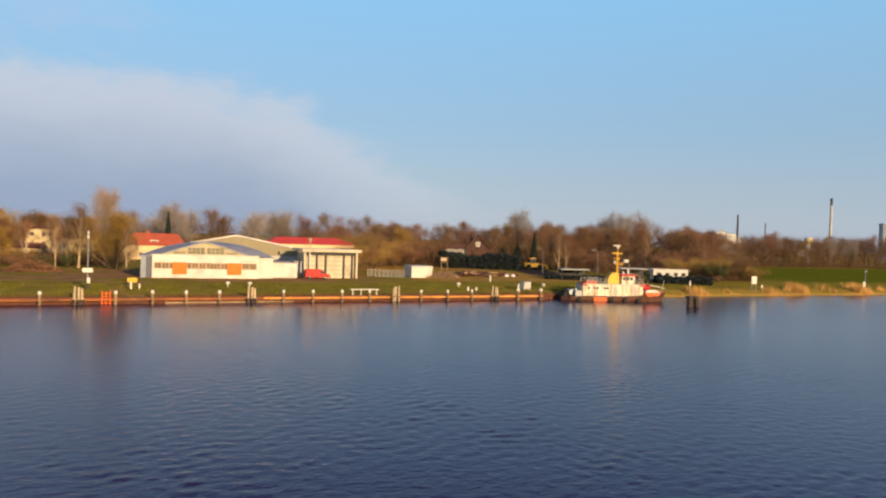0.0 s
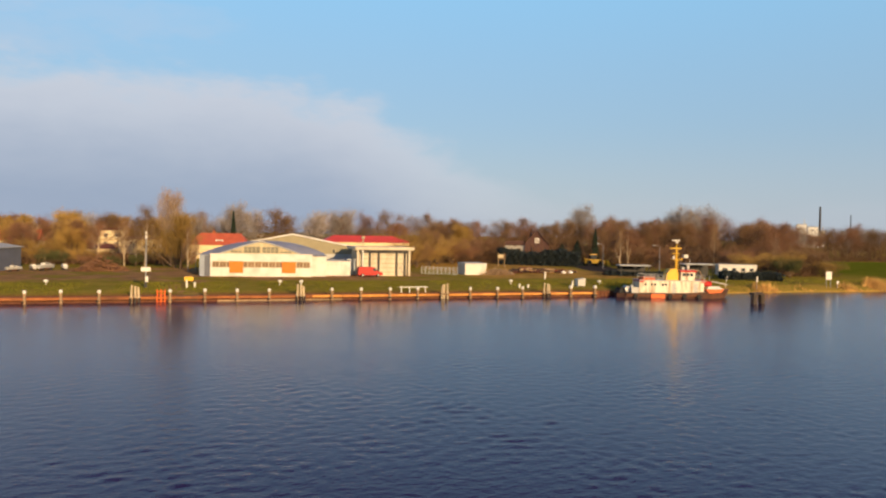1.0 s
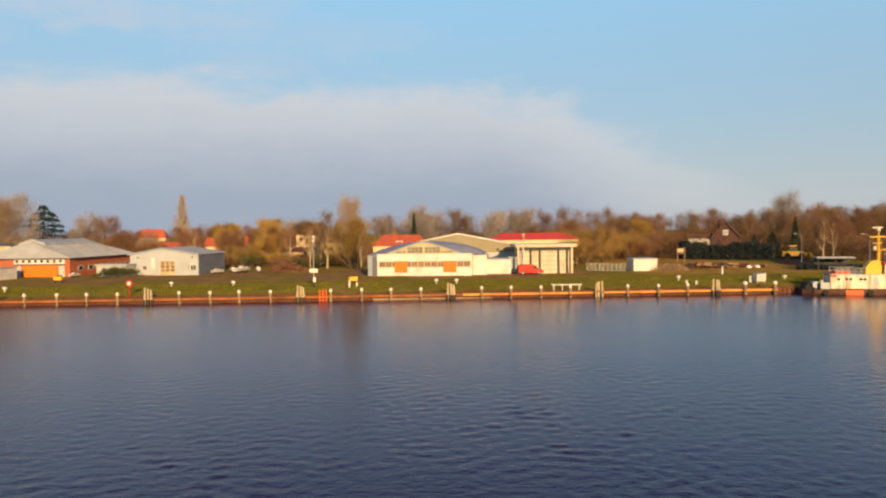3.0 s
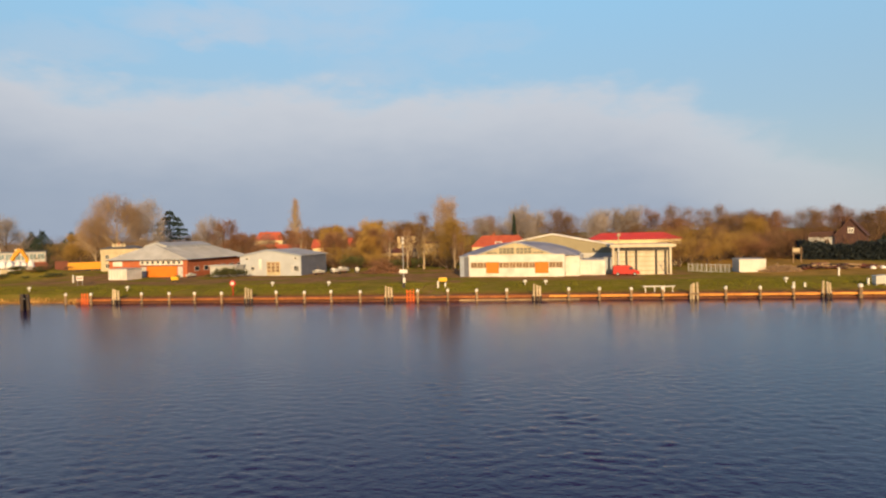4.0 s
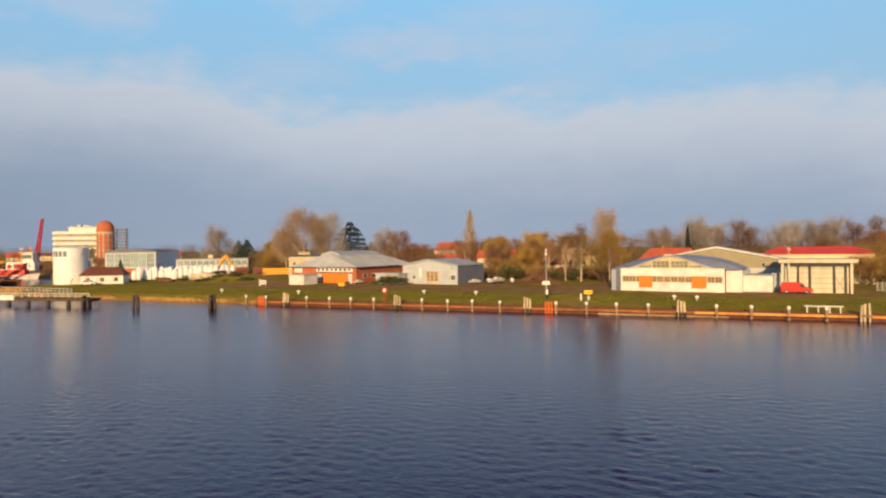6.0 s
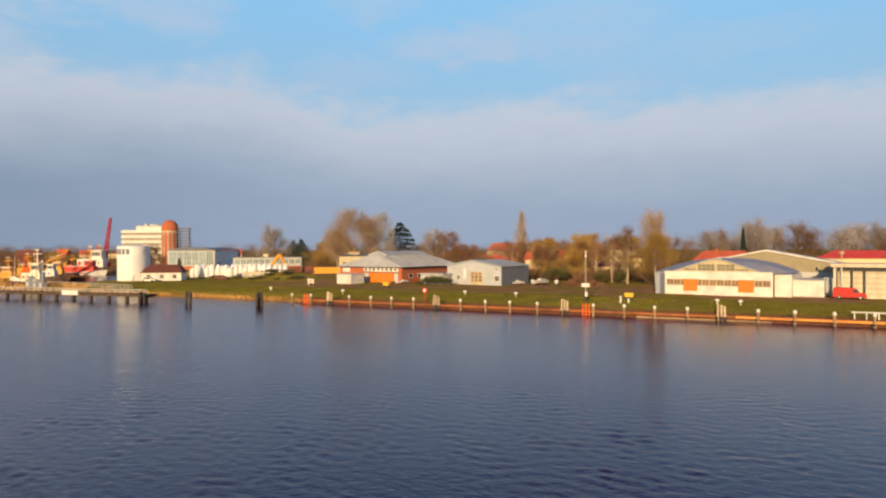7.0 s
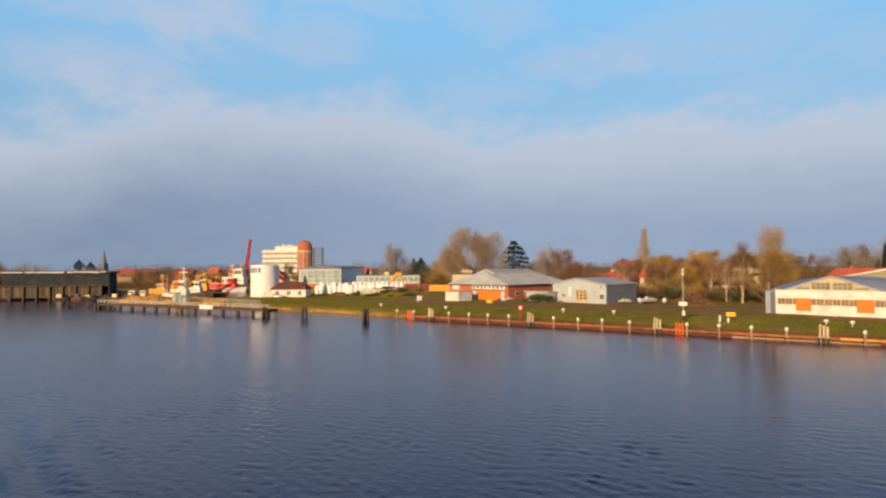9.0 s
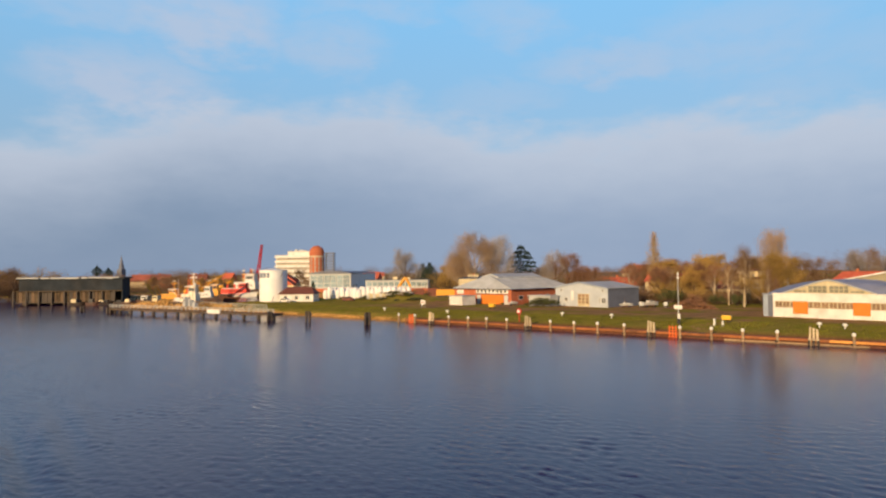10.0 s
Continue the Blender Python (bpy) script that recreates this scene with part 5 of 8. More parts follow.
part("roof", boxes((0, 0, 2.6, 7.5, 4, 2.85)), M["roofgrey"], dhut)
part("wall", boxes((0.2, 3.6, -0.5, 7.3, 3.8, 2.6)), M["dark"], dhut)
for u in (0.2, 3.6, 7.1):
    part("post", boxes((u, 0.15, -0.5, u + 0.16, 0.31, 2.6)), M["dark"], dhut)
dhut2 = copy_thing(dhut, pose(113.5, 141.5, 2.3, 0, 0, -18))
dhut2["label"] = "dark open shelter with a high flat roof beside the mobile home"


# ---- the tug ----
def ship_hull(parent, length, beam, stern, mid, bow, material, low=-0.6, name="hull", rake=0.8):
    """A hull along local x from stern to bow, with sheer."""
    bm = bmesh.new()
    rows = []
    n = 14
    for i in range(n + 1):
        t = i / n
        u = length * t
        w = beam / 2 * min(1, (t * 5 + 0.55)) * (1 if t < 0.6 else max(0.03, 1 - ((t - 0.6) / 0.4) ** 2.2))
        top = stern + (mid - stern) * min(1, t / 0.35) if t < 0.35 else mid + (bow - mid) * ((t - 0.35) / 0.65) ** 2
        rows.append([bm.verts.new(p) for p in ((u + rake * t * t, -w, top), (u, -w * 0.96, top * 0.45), (u - 0.4 * t, -w * 0.75, low), (u - 0.4 * t, w * 0.75, low), (u, w * 0.96, top * 0.45), (u + rake * t * t, w, top))])
    for a, b in zip(rows, rows[1:]):
        for i in range(5):
            bm.faces.new((a[i], b[i], b[i + 1], a[i + 1]))
        bm.faces.new((a[5], b[5], b[0], a[0]))
    bm.faces.new(rows[0])
    bm.faces.new(list(reversed(rows[-1])))
    return part(name, bm, material, parent)


def tug():
    t = thing("tugboat", pose(76.5, 114.2, -0.32, 0, 0, -15.6), "white tug with dark hull and yellow funnel moored alongside", "tugboat")
    ship_hull(t, 21.6, 5.0, 1.15, 1.25, 2.2, M["tughull"])
    bm = bmesh.new()
    for s in (-1, 1):
        box(bm, 1.5, s * 2.52 - 0.06, 0.75, 15.0, s * 2.52 + 0.06, 1.0)
    part("rubbing_strake", bm, M["rust"], t, "rusty brown rubbing strake")
    part("deckhouse", prism(bmesh.new(), [(4.1, 1.2), (16.6, 1.3), (16.6, 3.75), (4.4, 3.55), (4.1, 3.3)], -1.95, 1.95), M["shipwhite"], t, "long white deckhouse")
    for u in (5.3, 6.5, 7.1, 8.6, 9.2):
        part("porthole", tubes(((u, -2.0, 2.9), (u, -1.93, 2.9), 0.24, 0.24, 10)), M["dark"], t)
    for u in (10.4, 14.6):
        d = part("door", boxes((u, -2.0, 1.35, u + 0.75, -1.955, 3.2)), M["greywhite"], t)
        part("handle", boxes((u + 0.6, -2.06, 2.2, u + 0.68, -2.0, 2.35)), M["dark"], d)
    part("deck_line", boxes((4.1, -2.0, 1.18, 16.7, -1.955, 1.34)), M["dark"], t)
    part("stern_gear", tubes(((0.5, -1.4, 1.1), (0.9, -1.2, 2.0), 0.5, 0.4, 8), ((1.2, -0.4, 1.1), (1.4, -0.2, 2.2), 0.45, 0.35, 8), ((0.7, 0.7, 1.1), (0.9, 0.9, 2.0), 0.5, 0.4, 8)), M["tyre"], t, "black tyre fenders stacked on the stern")
    for u0, u1 in ((4.2, 5.0), (16.0, 17.2)):
        part("bulwark_end", boxes((u0, -1.97, 3.3, u1, 1.97, 3.8)), M["red"], t, "red painted deckhouse end")
    part("deck_edge", boxes((4.0, -2.1, 3.6, 16.9, 2.1, 3.72)), M["greywhite"], t)
    part("funnel", prism(bmesh.new(), [(9.6, 3.7), (12.0, 3.7), (12.0, 5.5), (11.4, 5.95), (10.4, 5.8), (9.8, 5.0)], -0.9, 0.9), M["yellow"], t, "yellow funnel")
    wh = part("wheelhouse", prism(bmesh.new(), [(12.3, 3.7), (15.0, 3.7), (15.1, 5.3), (12.4, 5.3)], -1.3, 1.3), M["shipwhite"], t)
    for u in (12.6, 13.35, 14.1):
        part("pane", boxes((u, -1.34, 4.5, u + 0.6, -1.302, 5.1)), M["glass"], wh)
    part("roof", boxes((12.1, -1.5, 5.3, 15.3, 1.5, 5.62)), M["red"], wh, "red wheelhouse roof")
    part("lamp", lathe([(0.1, 0), (0.25, 0.15), (0.25, 0.5), (0.1, 0.65)], 8), M["white"], wh).matrix_basis = pose(13.2, 0, 5.6)
    part("lamp", lathe([(0.1, 0), (0.22, 0.15), (0.22, 0.9), (0.1, 1.0)], 8), M["white"], wh).matrix_basis = pose(14.3, 0.3, 5.6)
    mast_ob = part("mast", lathe([(0.22, 3.7), (0.17, 7.0), (0.09, 10.7)], 8), M["yellow"], t, "yellow mast")
    mast_ob.matrix_basis = pose(11.85, 0, 0.7)
    part("crosstree", boxes((-1.2, -0.08, 9.0, 1.0, 0.08, 9.2), (-0.9, -0.08, 8.0, 0.5, 0.08, 8.15)), M["yellow"], mast_ob)
    part("radar", boxes((-0.9, -0.12, 10.5, 0.6, 0.12, 10.75)), M["white"], mast_ob)
    part("lamp", lathe([(0.15, 10.0), (0.3, 10.1), (0.3, 10.4), (0.15, 10.5)], 8), M["white"], mast_ob)
    part("bracket", tubes(((0, 0, 6.6), (1.7, 0, 7.4), 0.11, 0.09, 6)), M["yellow"], mast_ob)
    part("floodlight", boxes((1.3, -0.4, 7.3, 2.2, 0.4, 7.9)), M["white"], mast_ob)
    for s in (-1, 1):
        rail = bmesh.new()
        for u in np.arange(5.0, 18.4, 0.9):
            if 9.4 < u < 15.2:
                continue
            tube(rail, (u, s * 1.95, 3.7), (u, s * 1.95, 4.7), 0.05, 0.05, 4)
        for z in (4.2, 4.7):
            for a, b in ((5.0, 9.4), (15.2, 16.7)):
                tube(rail, (a, s * 1.95, z), (b, s * 1.95, z), 0.045, 0.045, 4)
        part("railing", rail, M["greywhite"], t)
    part("liferaft", tubes(((16.9, -1.2, 3.1), (18.2, -1.2, 3.1), 0.5, 0.5, 10)), M["red"], t, "red life raft drum")
    part("locker", boxes((5.0, -1.3, 3.72, 7.4, 0.6, 4.25)), M["orangered"], t, "orange-red deck locker")
    part("gallows", tubes(((17.0, -1.2, 3.6), (15.9, -1.2, 5.6), 0.09, 0.09, 6), ((15.9, -1.2, 5.6), (13.8, -1.1, 5.9), 0.06, 0.06, 6)), M["timber"], t)
    part("winch", tubes(((2.2, -1.0, 1.9), (2.2, 1.0, 1.9), 0.55, 0.55, 12)), M["steel"], t)
    part("tow_bitt", boxes((3.0, -0.6, 1.2, 3.4, 0.6, 2.6)), M["steel"], t)
    part("hatch", boxes((2.7, -1.8, 1.25, 4.1, -0.4, 2.3)), M["greywhite"], t)
    boat = part("rescue_boat", prism(bmesh.new(), [(17.0, 1.9), (17.6, 1.35), (19.8, 1.55), (20.4, 2.2), (17.0, 2.15)], -2.3, -1.2), M["orangered"], t, "orange rescue boat")
    part("cover", prism(bmesh.new(), [(17.1, 2.15), (20.2, 2.2), (19.4, 2.7), (17.4, 2.65)], -2.2, -1.3), M["white"], boat)
    part("davit", tubes(((17.4, -0.7, 1.6), (18.4, -1.0, 3.6), 0.1, 0.08, 6), ((18.4, -1.0, 3.6), (21.6, -1.2, 3.0), 0.08, 0.07, 6)), M["white"], t)
    part("hull_patch", boxes((6.2, -2.64, 0.35, 8.8, -2.5, 1.15)), M["orangered"], t, "orange fender panel on the hull side")
    part("stay", tubes(((11.85, 0, 10.6), (4.4, 0, 3.7), 0.035, 0.035, 4), ((11.85, 0, 10.6), (20.8, 0, 2.4), 0.035, 0.035, 4)), M["dark"], t, "thin dark wire stay")
    part("ladder", boxes(*[(11.45, -0.34, 4.8 + k * 0.45, 12.25, -0.28, 4.88 + k * 0.45) for k in range(11)]), M["yellow"], mast_ob).matrix_basis = pose(-11.85, 0, -0.7)
    part("platform", boxes((-0.9, -0.7, 6.9, 0.9, 0.7, 7.0)), M["yellow"], mast_ob)
    part("lantern", lathe([(0.14, 7.0), (0.24, 7.1), (0.24, 7.5), (0.1, 7.6)], 8), M["white"], mast_ob).matrix_basis = pose(-0.7, -0.4, 0)
    for u, h in ((13.0, 6.9), (14.7, 6.6)):
        part("aerial", tubes(((u, 0.6, 5.6), (u, 0.6, h + 1.2), 0.035, 0.025, 4)), M["white"], t)
    part("waterline", boxes((0.6, -2.46, 0.12, 15.4, -2.36, 0.30)), M["tyre"], t, "dark boot topping at the waterline")
    part("bow_staff", tubes(((21.6, 0, 2.4), (22.0, 0, 4.6), 0.05, 0.04, 5)), M["white"], t)
    for u in (3.2, 9.8, 12.6, 15.4):
        part("fender", tubes(((u, -2.75, 0.75), (u, -2.5, 0.75), 0.42, 0.42, 12)), M["tyre"], t)


tug()


# ---- the port area: tank, office, hall, bags, excavator ----
tank = thing("storage_tank", pose(-158.3, 145.6, 1.6), "tall white cylindrical storage tank with grey lettering shapes", "tank")
part("shell", lathe([(4.75, -0.5), (4.75, 10.7)], 48), M["tankwhite"], tank, smooth=False)
part("roof", lathe([(4.85, 10.7), (4.85, 10.85), (0.3, 11.45)], 48), M["tankwhite"], tank)
part("ring", lathe([(4.78, 3.5), (4.82, 3.55), (4.78, 3.6)], 48), M["tankwhite"], tank)
part("ring", lathe([(4.78, 7.1), (4.82, 7.15), (4.78, 7.2)], 48), M["tankwhite"], tank)
for a in np.arange(0, 6.28, 0.4):
    part("rail_post", tubes(((4.7 * math.cos(a), 4.7 * math.sin(a), 10.8), (4.7 * math.cos(a), 4.7 * math.sin(a), 11.7), 0.04, 0.04, 4)), M["steel"], tank)
for k, (a0, a1) in enumerate(((-110, -100), (-96, -84), (-80, -68), (-64, -52))):
    bm = bmesh.new()
    pts = []
    for a in np.linspace(radians(a0), radians(a1), 5):
        pts.append([bm.verts.new((r * math.cos(a), r * math.sin(a), z)) for r, z in ((4.76, 8.3), (4.80, 8.3), (4.80, 10.0), (4.76, 10.0))])
    for p, q in zip(pts, pts[1:]):
        for i in range(4):
            bm.faces.new((p[i], q[i], q[(i + 1) % 4], p[(i + 1) % 4]))
    part("lettering_bar", bm, M["logo"], tank, "grey lettering shape")
part("stair", tubes(((3.6, -3.3, 0), (4.9, 0.4, 10.7), 0.12, 0.12, 6)), M["steel"], tank)

house("harbour_office", "low white office with a red-brown roof by the tank", -151.2, 143.0, 1.5, 37, 11.5, 8, 2.9, 5.0, M["white"], M["brownroof"], 1, 3, hip=2.0, chimney=False)


def car(x, y, rot, paint, label):
    c = thing("car", pose(x, y, land(x, y), 0, 0, rot), label, "car")
    part("body", prism(bmesh.new(), [(0, 0.3), (4.3, 0.3), (4.3, 0.75), (3.4, 0.9), (2.8, 1.42), (1.0, 1.45), (0.2, 0.95), (0, 0.8)], 0, 1.7), paint, c)
    part("window", prism(bmesh.new(), [(0.75, 0.95), (3.1, 0.95), (2.7, 1.36), (1.1, 1.36)], -0.02, 1.72), M["glass"], c)
    for u in (0.8, 3.5):
        for v in (-0.03, 1.53):
            part("wheel", tubes(((u, v, 0.31), (u, v + 0.2, 0.31), 0.31, 0.31, 12)), M["tyre"], c)


car(-147.5, 139.5, 30, M["white"], "white car parked before the harbour office")
car(-134.0, 155.5, 20, M["brownroof"], "dark red car parked beside the white bags")

ghall = thing("glazed_hall", pose(-227.0, 216.6, 0.6, 0, 0, 36.8), "large pale blue-grey hall with tall glazed front bays", "hall")
part("wall", boxes((0, 0, -0.8, 20.6, 0.4, 3.4), (0, 0, 9.6, 20.6, 0.4, 10.6), (0, 0, 3.4, 0.6, 0.4, 9.6), (20.0, 0, 3.4, 20.6, 0.4, 9.6)), M["greywhite"], ghall)
part("plinth", boxes((0, -0.1, -0.8, 20.6, -0.003, 3.0)), M["brick"], ghall, "brick plinth")
for k in range(6):
    u = 0.6 + k * 3.24
    window(ghall, u, 3.4, u + 3.16, 9.6, 0.15, M["white"], M["greenglass"], 3, 3, 0.12)
# Side walls whiter than the front, so they look lit though turned from the sun.
part("wall", boxes((20.2, 0.4, -0.8, 20.6, 76, 10.0), (0, 0.4, -0.8, 0.4, 76, 10.0), (0.4, 75.6, -0.8, 20.2, 76, 10.0)), M["tankwhite"], ghall, "side walls painted lighter to look lit")
part("roof", prism(bmesh.new(), [(10.3 + 10.9 * q, 10.4 + 1.2 * (1 - q * q)) for q in (-1, -0.75, -0.5, -0.25, 0, 0.25, 0.5, 0.75, 1)] + [(21.2, 10.2), (-0.6, 10.2)], -0.5, 76.5), M["slate"], ghall, "low vaulted dark roof")
for k in range(2):
    side_window(ghall, 6 + k * 7, 2.0, 9 + k * 7, 5.0, 20.6, 1, M["white"], M["greenglass"])

lowb = thing("low_office_block", pose(-183.2, 213.0, 1.7, 0, 0, 36.8), "low white office block with a band of windows and brick base", "office block")
part("wall", boxes((0, 0, -0.8, 28, 9, 6.0)), M["greywhite"], lowb)
part("brick_base", boxes((0, -0.12, -0.8, 28, -0.003, 2.4)), M["brick"], lowb)
part("roof", boxes((-0.3, -0.4, 6.0, 28.3, 9.4, 6.3)), M["slate"], lowb)
for k in range(11):
    window(lowb, 0.6 + k * 2.48, 3.3, 2.8 + k * 2.48, 5.4, 0, M["white"], M["greenglass"], 2)
for u, s in ((12.0, 1.2), (18.2, 0.9)):
    part("roof_unit", boxes((u, 3, 6.3, u + s * 1.6, 4.6, 6.3 + s)), M["cream"], lowb)

bag0 = None
for k in range(54):
    u, v = k % 18, k // 18
    px, py = -157.0 + u * 1.3 + v * 0.6 + random.uniform(-0.4, 0.4), 168.0 + u * 0.95 + v * 1.8 + random.uniform(-0.5, 0.5)
    m = pose(px, py, land(px, py) - 0.05, 0, 0, random.uniform(0, 90)) @ Matrix.Diagonal((random.uniform(0.8, 1.1), random.uniform(0.8, 1.1), random.uniform(1.0, 1.35), 1))
    if bag0 is None:
        bag0 = thing("bulk_bag", m, "bulging white plastic bulk bag standing in a row", "bulk bag", "white bulk bags")
        part("sack", lathe([(0.75, 0.0), (1.0, 0.3), (1.08, 1.3), (1.0, 2.0), (0.8, 2.35), (0.4, 2.5)], 10), M["tarp"], bag0, smooth=True)
        part("tie", lathe([(0.14, 2.45), (0.2, 2.7)], 6), M["tarp"], bag0)
    else:
        copy_thing(bag0, m)
for k, (px, py, w) in enumerate(((-137.5, 181.5, 9.0), (-146, 182.5, 8.0), (-131.5, 178.0, 6.5))):
    st = thing("tarpaulin_stack", pose(px, py, land(px, py), 0, 0, 36), "stack of goods under white tarpaulin", "stack", "white covered stacks")
    part("cover", prism(bmesh.new(), [(0, -0.3), (w, -0.3), (w - 0.1, 2.1), (w * 0.7, 2.45), (w * 0.3, 2.35), (0.1, 2.0)], 0, 3.5), M["tarp"], st)
    part("pallet", boxes((-0.1, -0.1, -0.4, w + 0.1, 3.6, 0.05)), M["timber"], st)
for k in range(9):
    px, py = -160 + k * 4.6, 186 + k * 3.4
    cr = thing("brick_pallet", pose(px, py, land(px, py), 0, 0, 36), "pallet of red-brown bricks in the yard", "pallet", "pallets of bricks")
    part("stack", boxes((0, 0, 0.15, 3.8, 1.6, 2.6 + 0.3 * (k % 3))), M["brownroof"], cr)
    part("base", boxes((-0.1, -0.1, -0.4, 3.9, 1.7, 0.15)), M["timber"], cr)


hoard = thing("board_hoarding", pose(-127.0, 160.5, 2.2, 0, 0, 12), "pale greenish board hoarding before the white bags", "hoarding")
for k in range(9):
    part("board", boxes((k * 0.85, 0, -0.6, k * 0.85 + 0.8, 0.08, 2.1 + 0.12 * (k % 2))), M["gable" if k % 3 else "greywhite"], hoard)
part("rail", boxes((0, 0.08, 1.4, 7.6, 0.2, 1.55), (0, 0.08, 0.3, 7.6, 0.2, 0.45)), M["timber"], hoard)


def excavator(x, y, rot):
    e = thing("excavator", pose(x, y, land(x, y), 0, 0, rot), "yellow-orange crawler excavator with a raised folded arm", "excavator")
    for v in (-1.3, 0.8):
        part("track", prism(bmesh.new(), [(-1.9, 0.15), (-1.6, 0), (1.6, 0), (1.9, 0.15), (1.9, 0.75), (1.6, 0.9), (-1.6, 0.9), (-1.9, 0.75)], v, v + 0.5), M["tyre"], e)
    part("body", boxes((-1.9, -1.2, 1.0, 1.4, 1.2, 2.1)), M["amber"], e)
    part("cab", boxes((-0.3, -1.2, 2.1, 1.2, -0.1, 3.2, 0.1)), M["glass"], e)
    bm = bmesh.new()
    for p, q in (((0.8, 0, 2.0), (2.6, 0, 5.4)), ((2.6, 0, 5.4), (4.3, 0, 7.4))):
        tube(bm, p, q, 0.8, 0.65, 6)
    part("boom", bm, M["amber"], e)
    arm = part("arm", tubes(((4.3, 0, 7.4), (6.1, 0, 4.0), 0.65, 0.5, 6)), M["amber"], e)
    part("bucket", prism(bmesh.new(), [(5.5, 4.0), (6.4, 4.2), (6.5, 3.2), (5.6, 2.9)], -0.6, 0.6), M["amber"], arm)


excavator(-151.6, 199.4, 37)
yt = thing("yellow_container", pose(-129.5, 199.0, 2.3, 0, 0, 36), "long yellow-orange container on the mound", "container")
part("body", boxes((0, 0, 0, 11.5, 2.6, 2.3)), M["amber"], yt)
part("rib", seams(0.1, 11.4, 0.1, 2.2, 0, 0.5, 0.04, 0.12), M["amber"], yt)
part("support", boxes((0.3, 0.3, -1.2, 11.2, 2.3, 0.0)), M["dark"], yt)
house("yellow_house", "small yellowed house with a flat-pitched dark roof behind the depot", -117.5, 198.0, 1.8, 20, 11.5, 9, 7.0, 7.7, M["gable"], M["slate"], 2, 3, hip=3)
rs = thing("rooftop_sign", pose(-115.6, 200.9, 8.75, 0, 0, 20), "row of white lettering shapes on a frame above the yellow house", "sign")
for k in range(4):
    part("letter_bar", boxes((0.2 + k * 1.05, -0.1, 0.5, 0.95 + k * 1.05, 0.1, 1.45)), M["gable"], rs)
part("frame", boxes((0, 0.1, 0.35, 4.4, 0.22, 0.5), (0, 0.1, 1.2, 4.4, 0.22, 1.3)), M["dark"], rs)
for u in (0.3, 3.2, 6.4, 9.6):
    part("leg", boxes((u, 0.1, -1.2, u + 0.14, 0.24, 0.35)), M["dark"], rs)
board("white_red_sign", -83.0, 139.5, 1.6, 1.5, 1.0, 2.1, M["white"], "white board with a red stripe on two posts by the road", rot=8, legs=2, border=M["red"])


def hotel():
    h = thing("terraced_hotel", pose(-368.0, 299.5, 1.8, 0, 0, 36.8), "white terraced block with long banded balconies beside a red tower", "apartment block")
    w = 27.0
    part("wall", boxes((0, 0.8, -0.8, w, 16, 22.0), (8, 2.5, 22.0, w, 15, 24.8)), M["white"], h)
    part("roof", boxes((-0.3, 0.4, 22.0, 8, 16.3, 22.4), (7.8, 2.1, 24.8, w + 0.2, 15.3, 25.2)), M["greywhite"], h)
    for f in range(6):
        z = 1.6 + f * 3.4
        part("balcony", boxes((-0.4, -0.9, z + 1.7, w, 0.79, z + 3.2)), M["white"], h, "white balcony band")
        for k in range(7):
            window(h, 0.5 + k * 3.75, z, 4.1 + k * 3.75, z + 1.68, 0.8, M["gable"], M["balconyglass"], 2)
    for k in range(5):
        part("roof_unit", boxes((9 + k * 3.6, 4, 25.2, 10.2 + k * 3.6 + (k * 7 % 5) * 0.5, 7, 25.6 + (k * 3 % 4) * 0.3)), M["greywhite"], h)
    t = thing("red_tower", pose(-344.0, 317.5, 1.8, 0, 0, 36.8), "red brick round-topped tower with window strips", "tower")
    part("shaft", lathe([(5.3, -0.8), (5.3, 23.8), (5.0, 25.6), (4.0, 27.3), (2.2, 28.5), (0.4, 29.0)], 16), M["brick"], t)
    part("ring", lathe([(5.32, 20.6), (5.5, 20.7), (5.5, 21.6), (5.32, 21.7)], 16), M["gable"], t, "pale stone ring below the dome")
    for k in range(5):
        a = radians(-150 + k * 30)
        for f in range(6):
            part("pane", boxes((-0.45, -0.12, 2.2 + f * 3.2, 0.45, 0.1, 4.9 + f * 3.2)), M["balconyglass"], t).matrix_basis = pose(5.3 * math.cos(a), 5.3 * math.sin(a), 0, 0, 0, math.degrees(a) + 90)
    s = thing("stair_tower", pose(-339.5, 321.5, 1.8, 0, 0, 36.8), "open grey steel stair tower with landings", "stair tower")
    for u in (0, 5.5):
        for v in (0, 3):
            part("post", boxes((u, v, -0.8, u + 0.4, v + 0.4, 24.0)), M["slate"], s)
    for f in range(12):
        part("landing", boxes((-0.5, -0.4, 1.4 + f * 1.95, 6.6, 3.8, 2.3 + f * 1.95)), M["slate"], s)


hotel()

crane = thing("mobile_crane", pose(-263.8, 212.5, 1.7, 0, 0, 30) @ Matrix.Scale(1.05, 4), "red mobile crane with a raised lattice boom", "crane")
part("carrier", boxes((-3.5, -1.4, 0.6, 3.5, 1.4, 1.7)), M["red"], crane)
part("house", boxes((-2.5, -1.3, 1.7, 1.5, 1.3, 3.6)), M["red"], crane)
for u in (-2.8, -1.4, 1.4, 2.8):
    part("wheel", tubes(((u, -1.5, 0.5), (u, 1.5, 0.5), 0.6, 0.6, 12)), M["tyre"], crane)
bm = bmesh.new()
p0, p1 = Vector((-1.0, 0, 3.0)), Vector((2.0, 0, 23.5))
for dx, dy in ((-0.75, -0.6), (0.75, -0.6), (0.75, 0.6), (-0.75, 0.6)):
    tube(bm, p0 + Vector((dx, dy, 0)), p1 + Vector((dx * 0.5, dy * 0.5, 0)), 0.22, 0.16, 4)
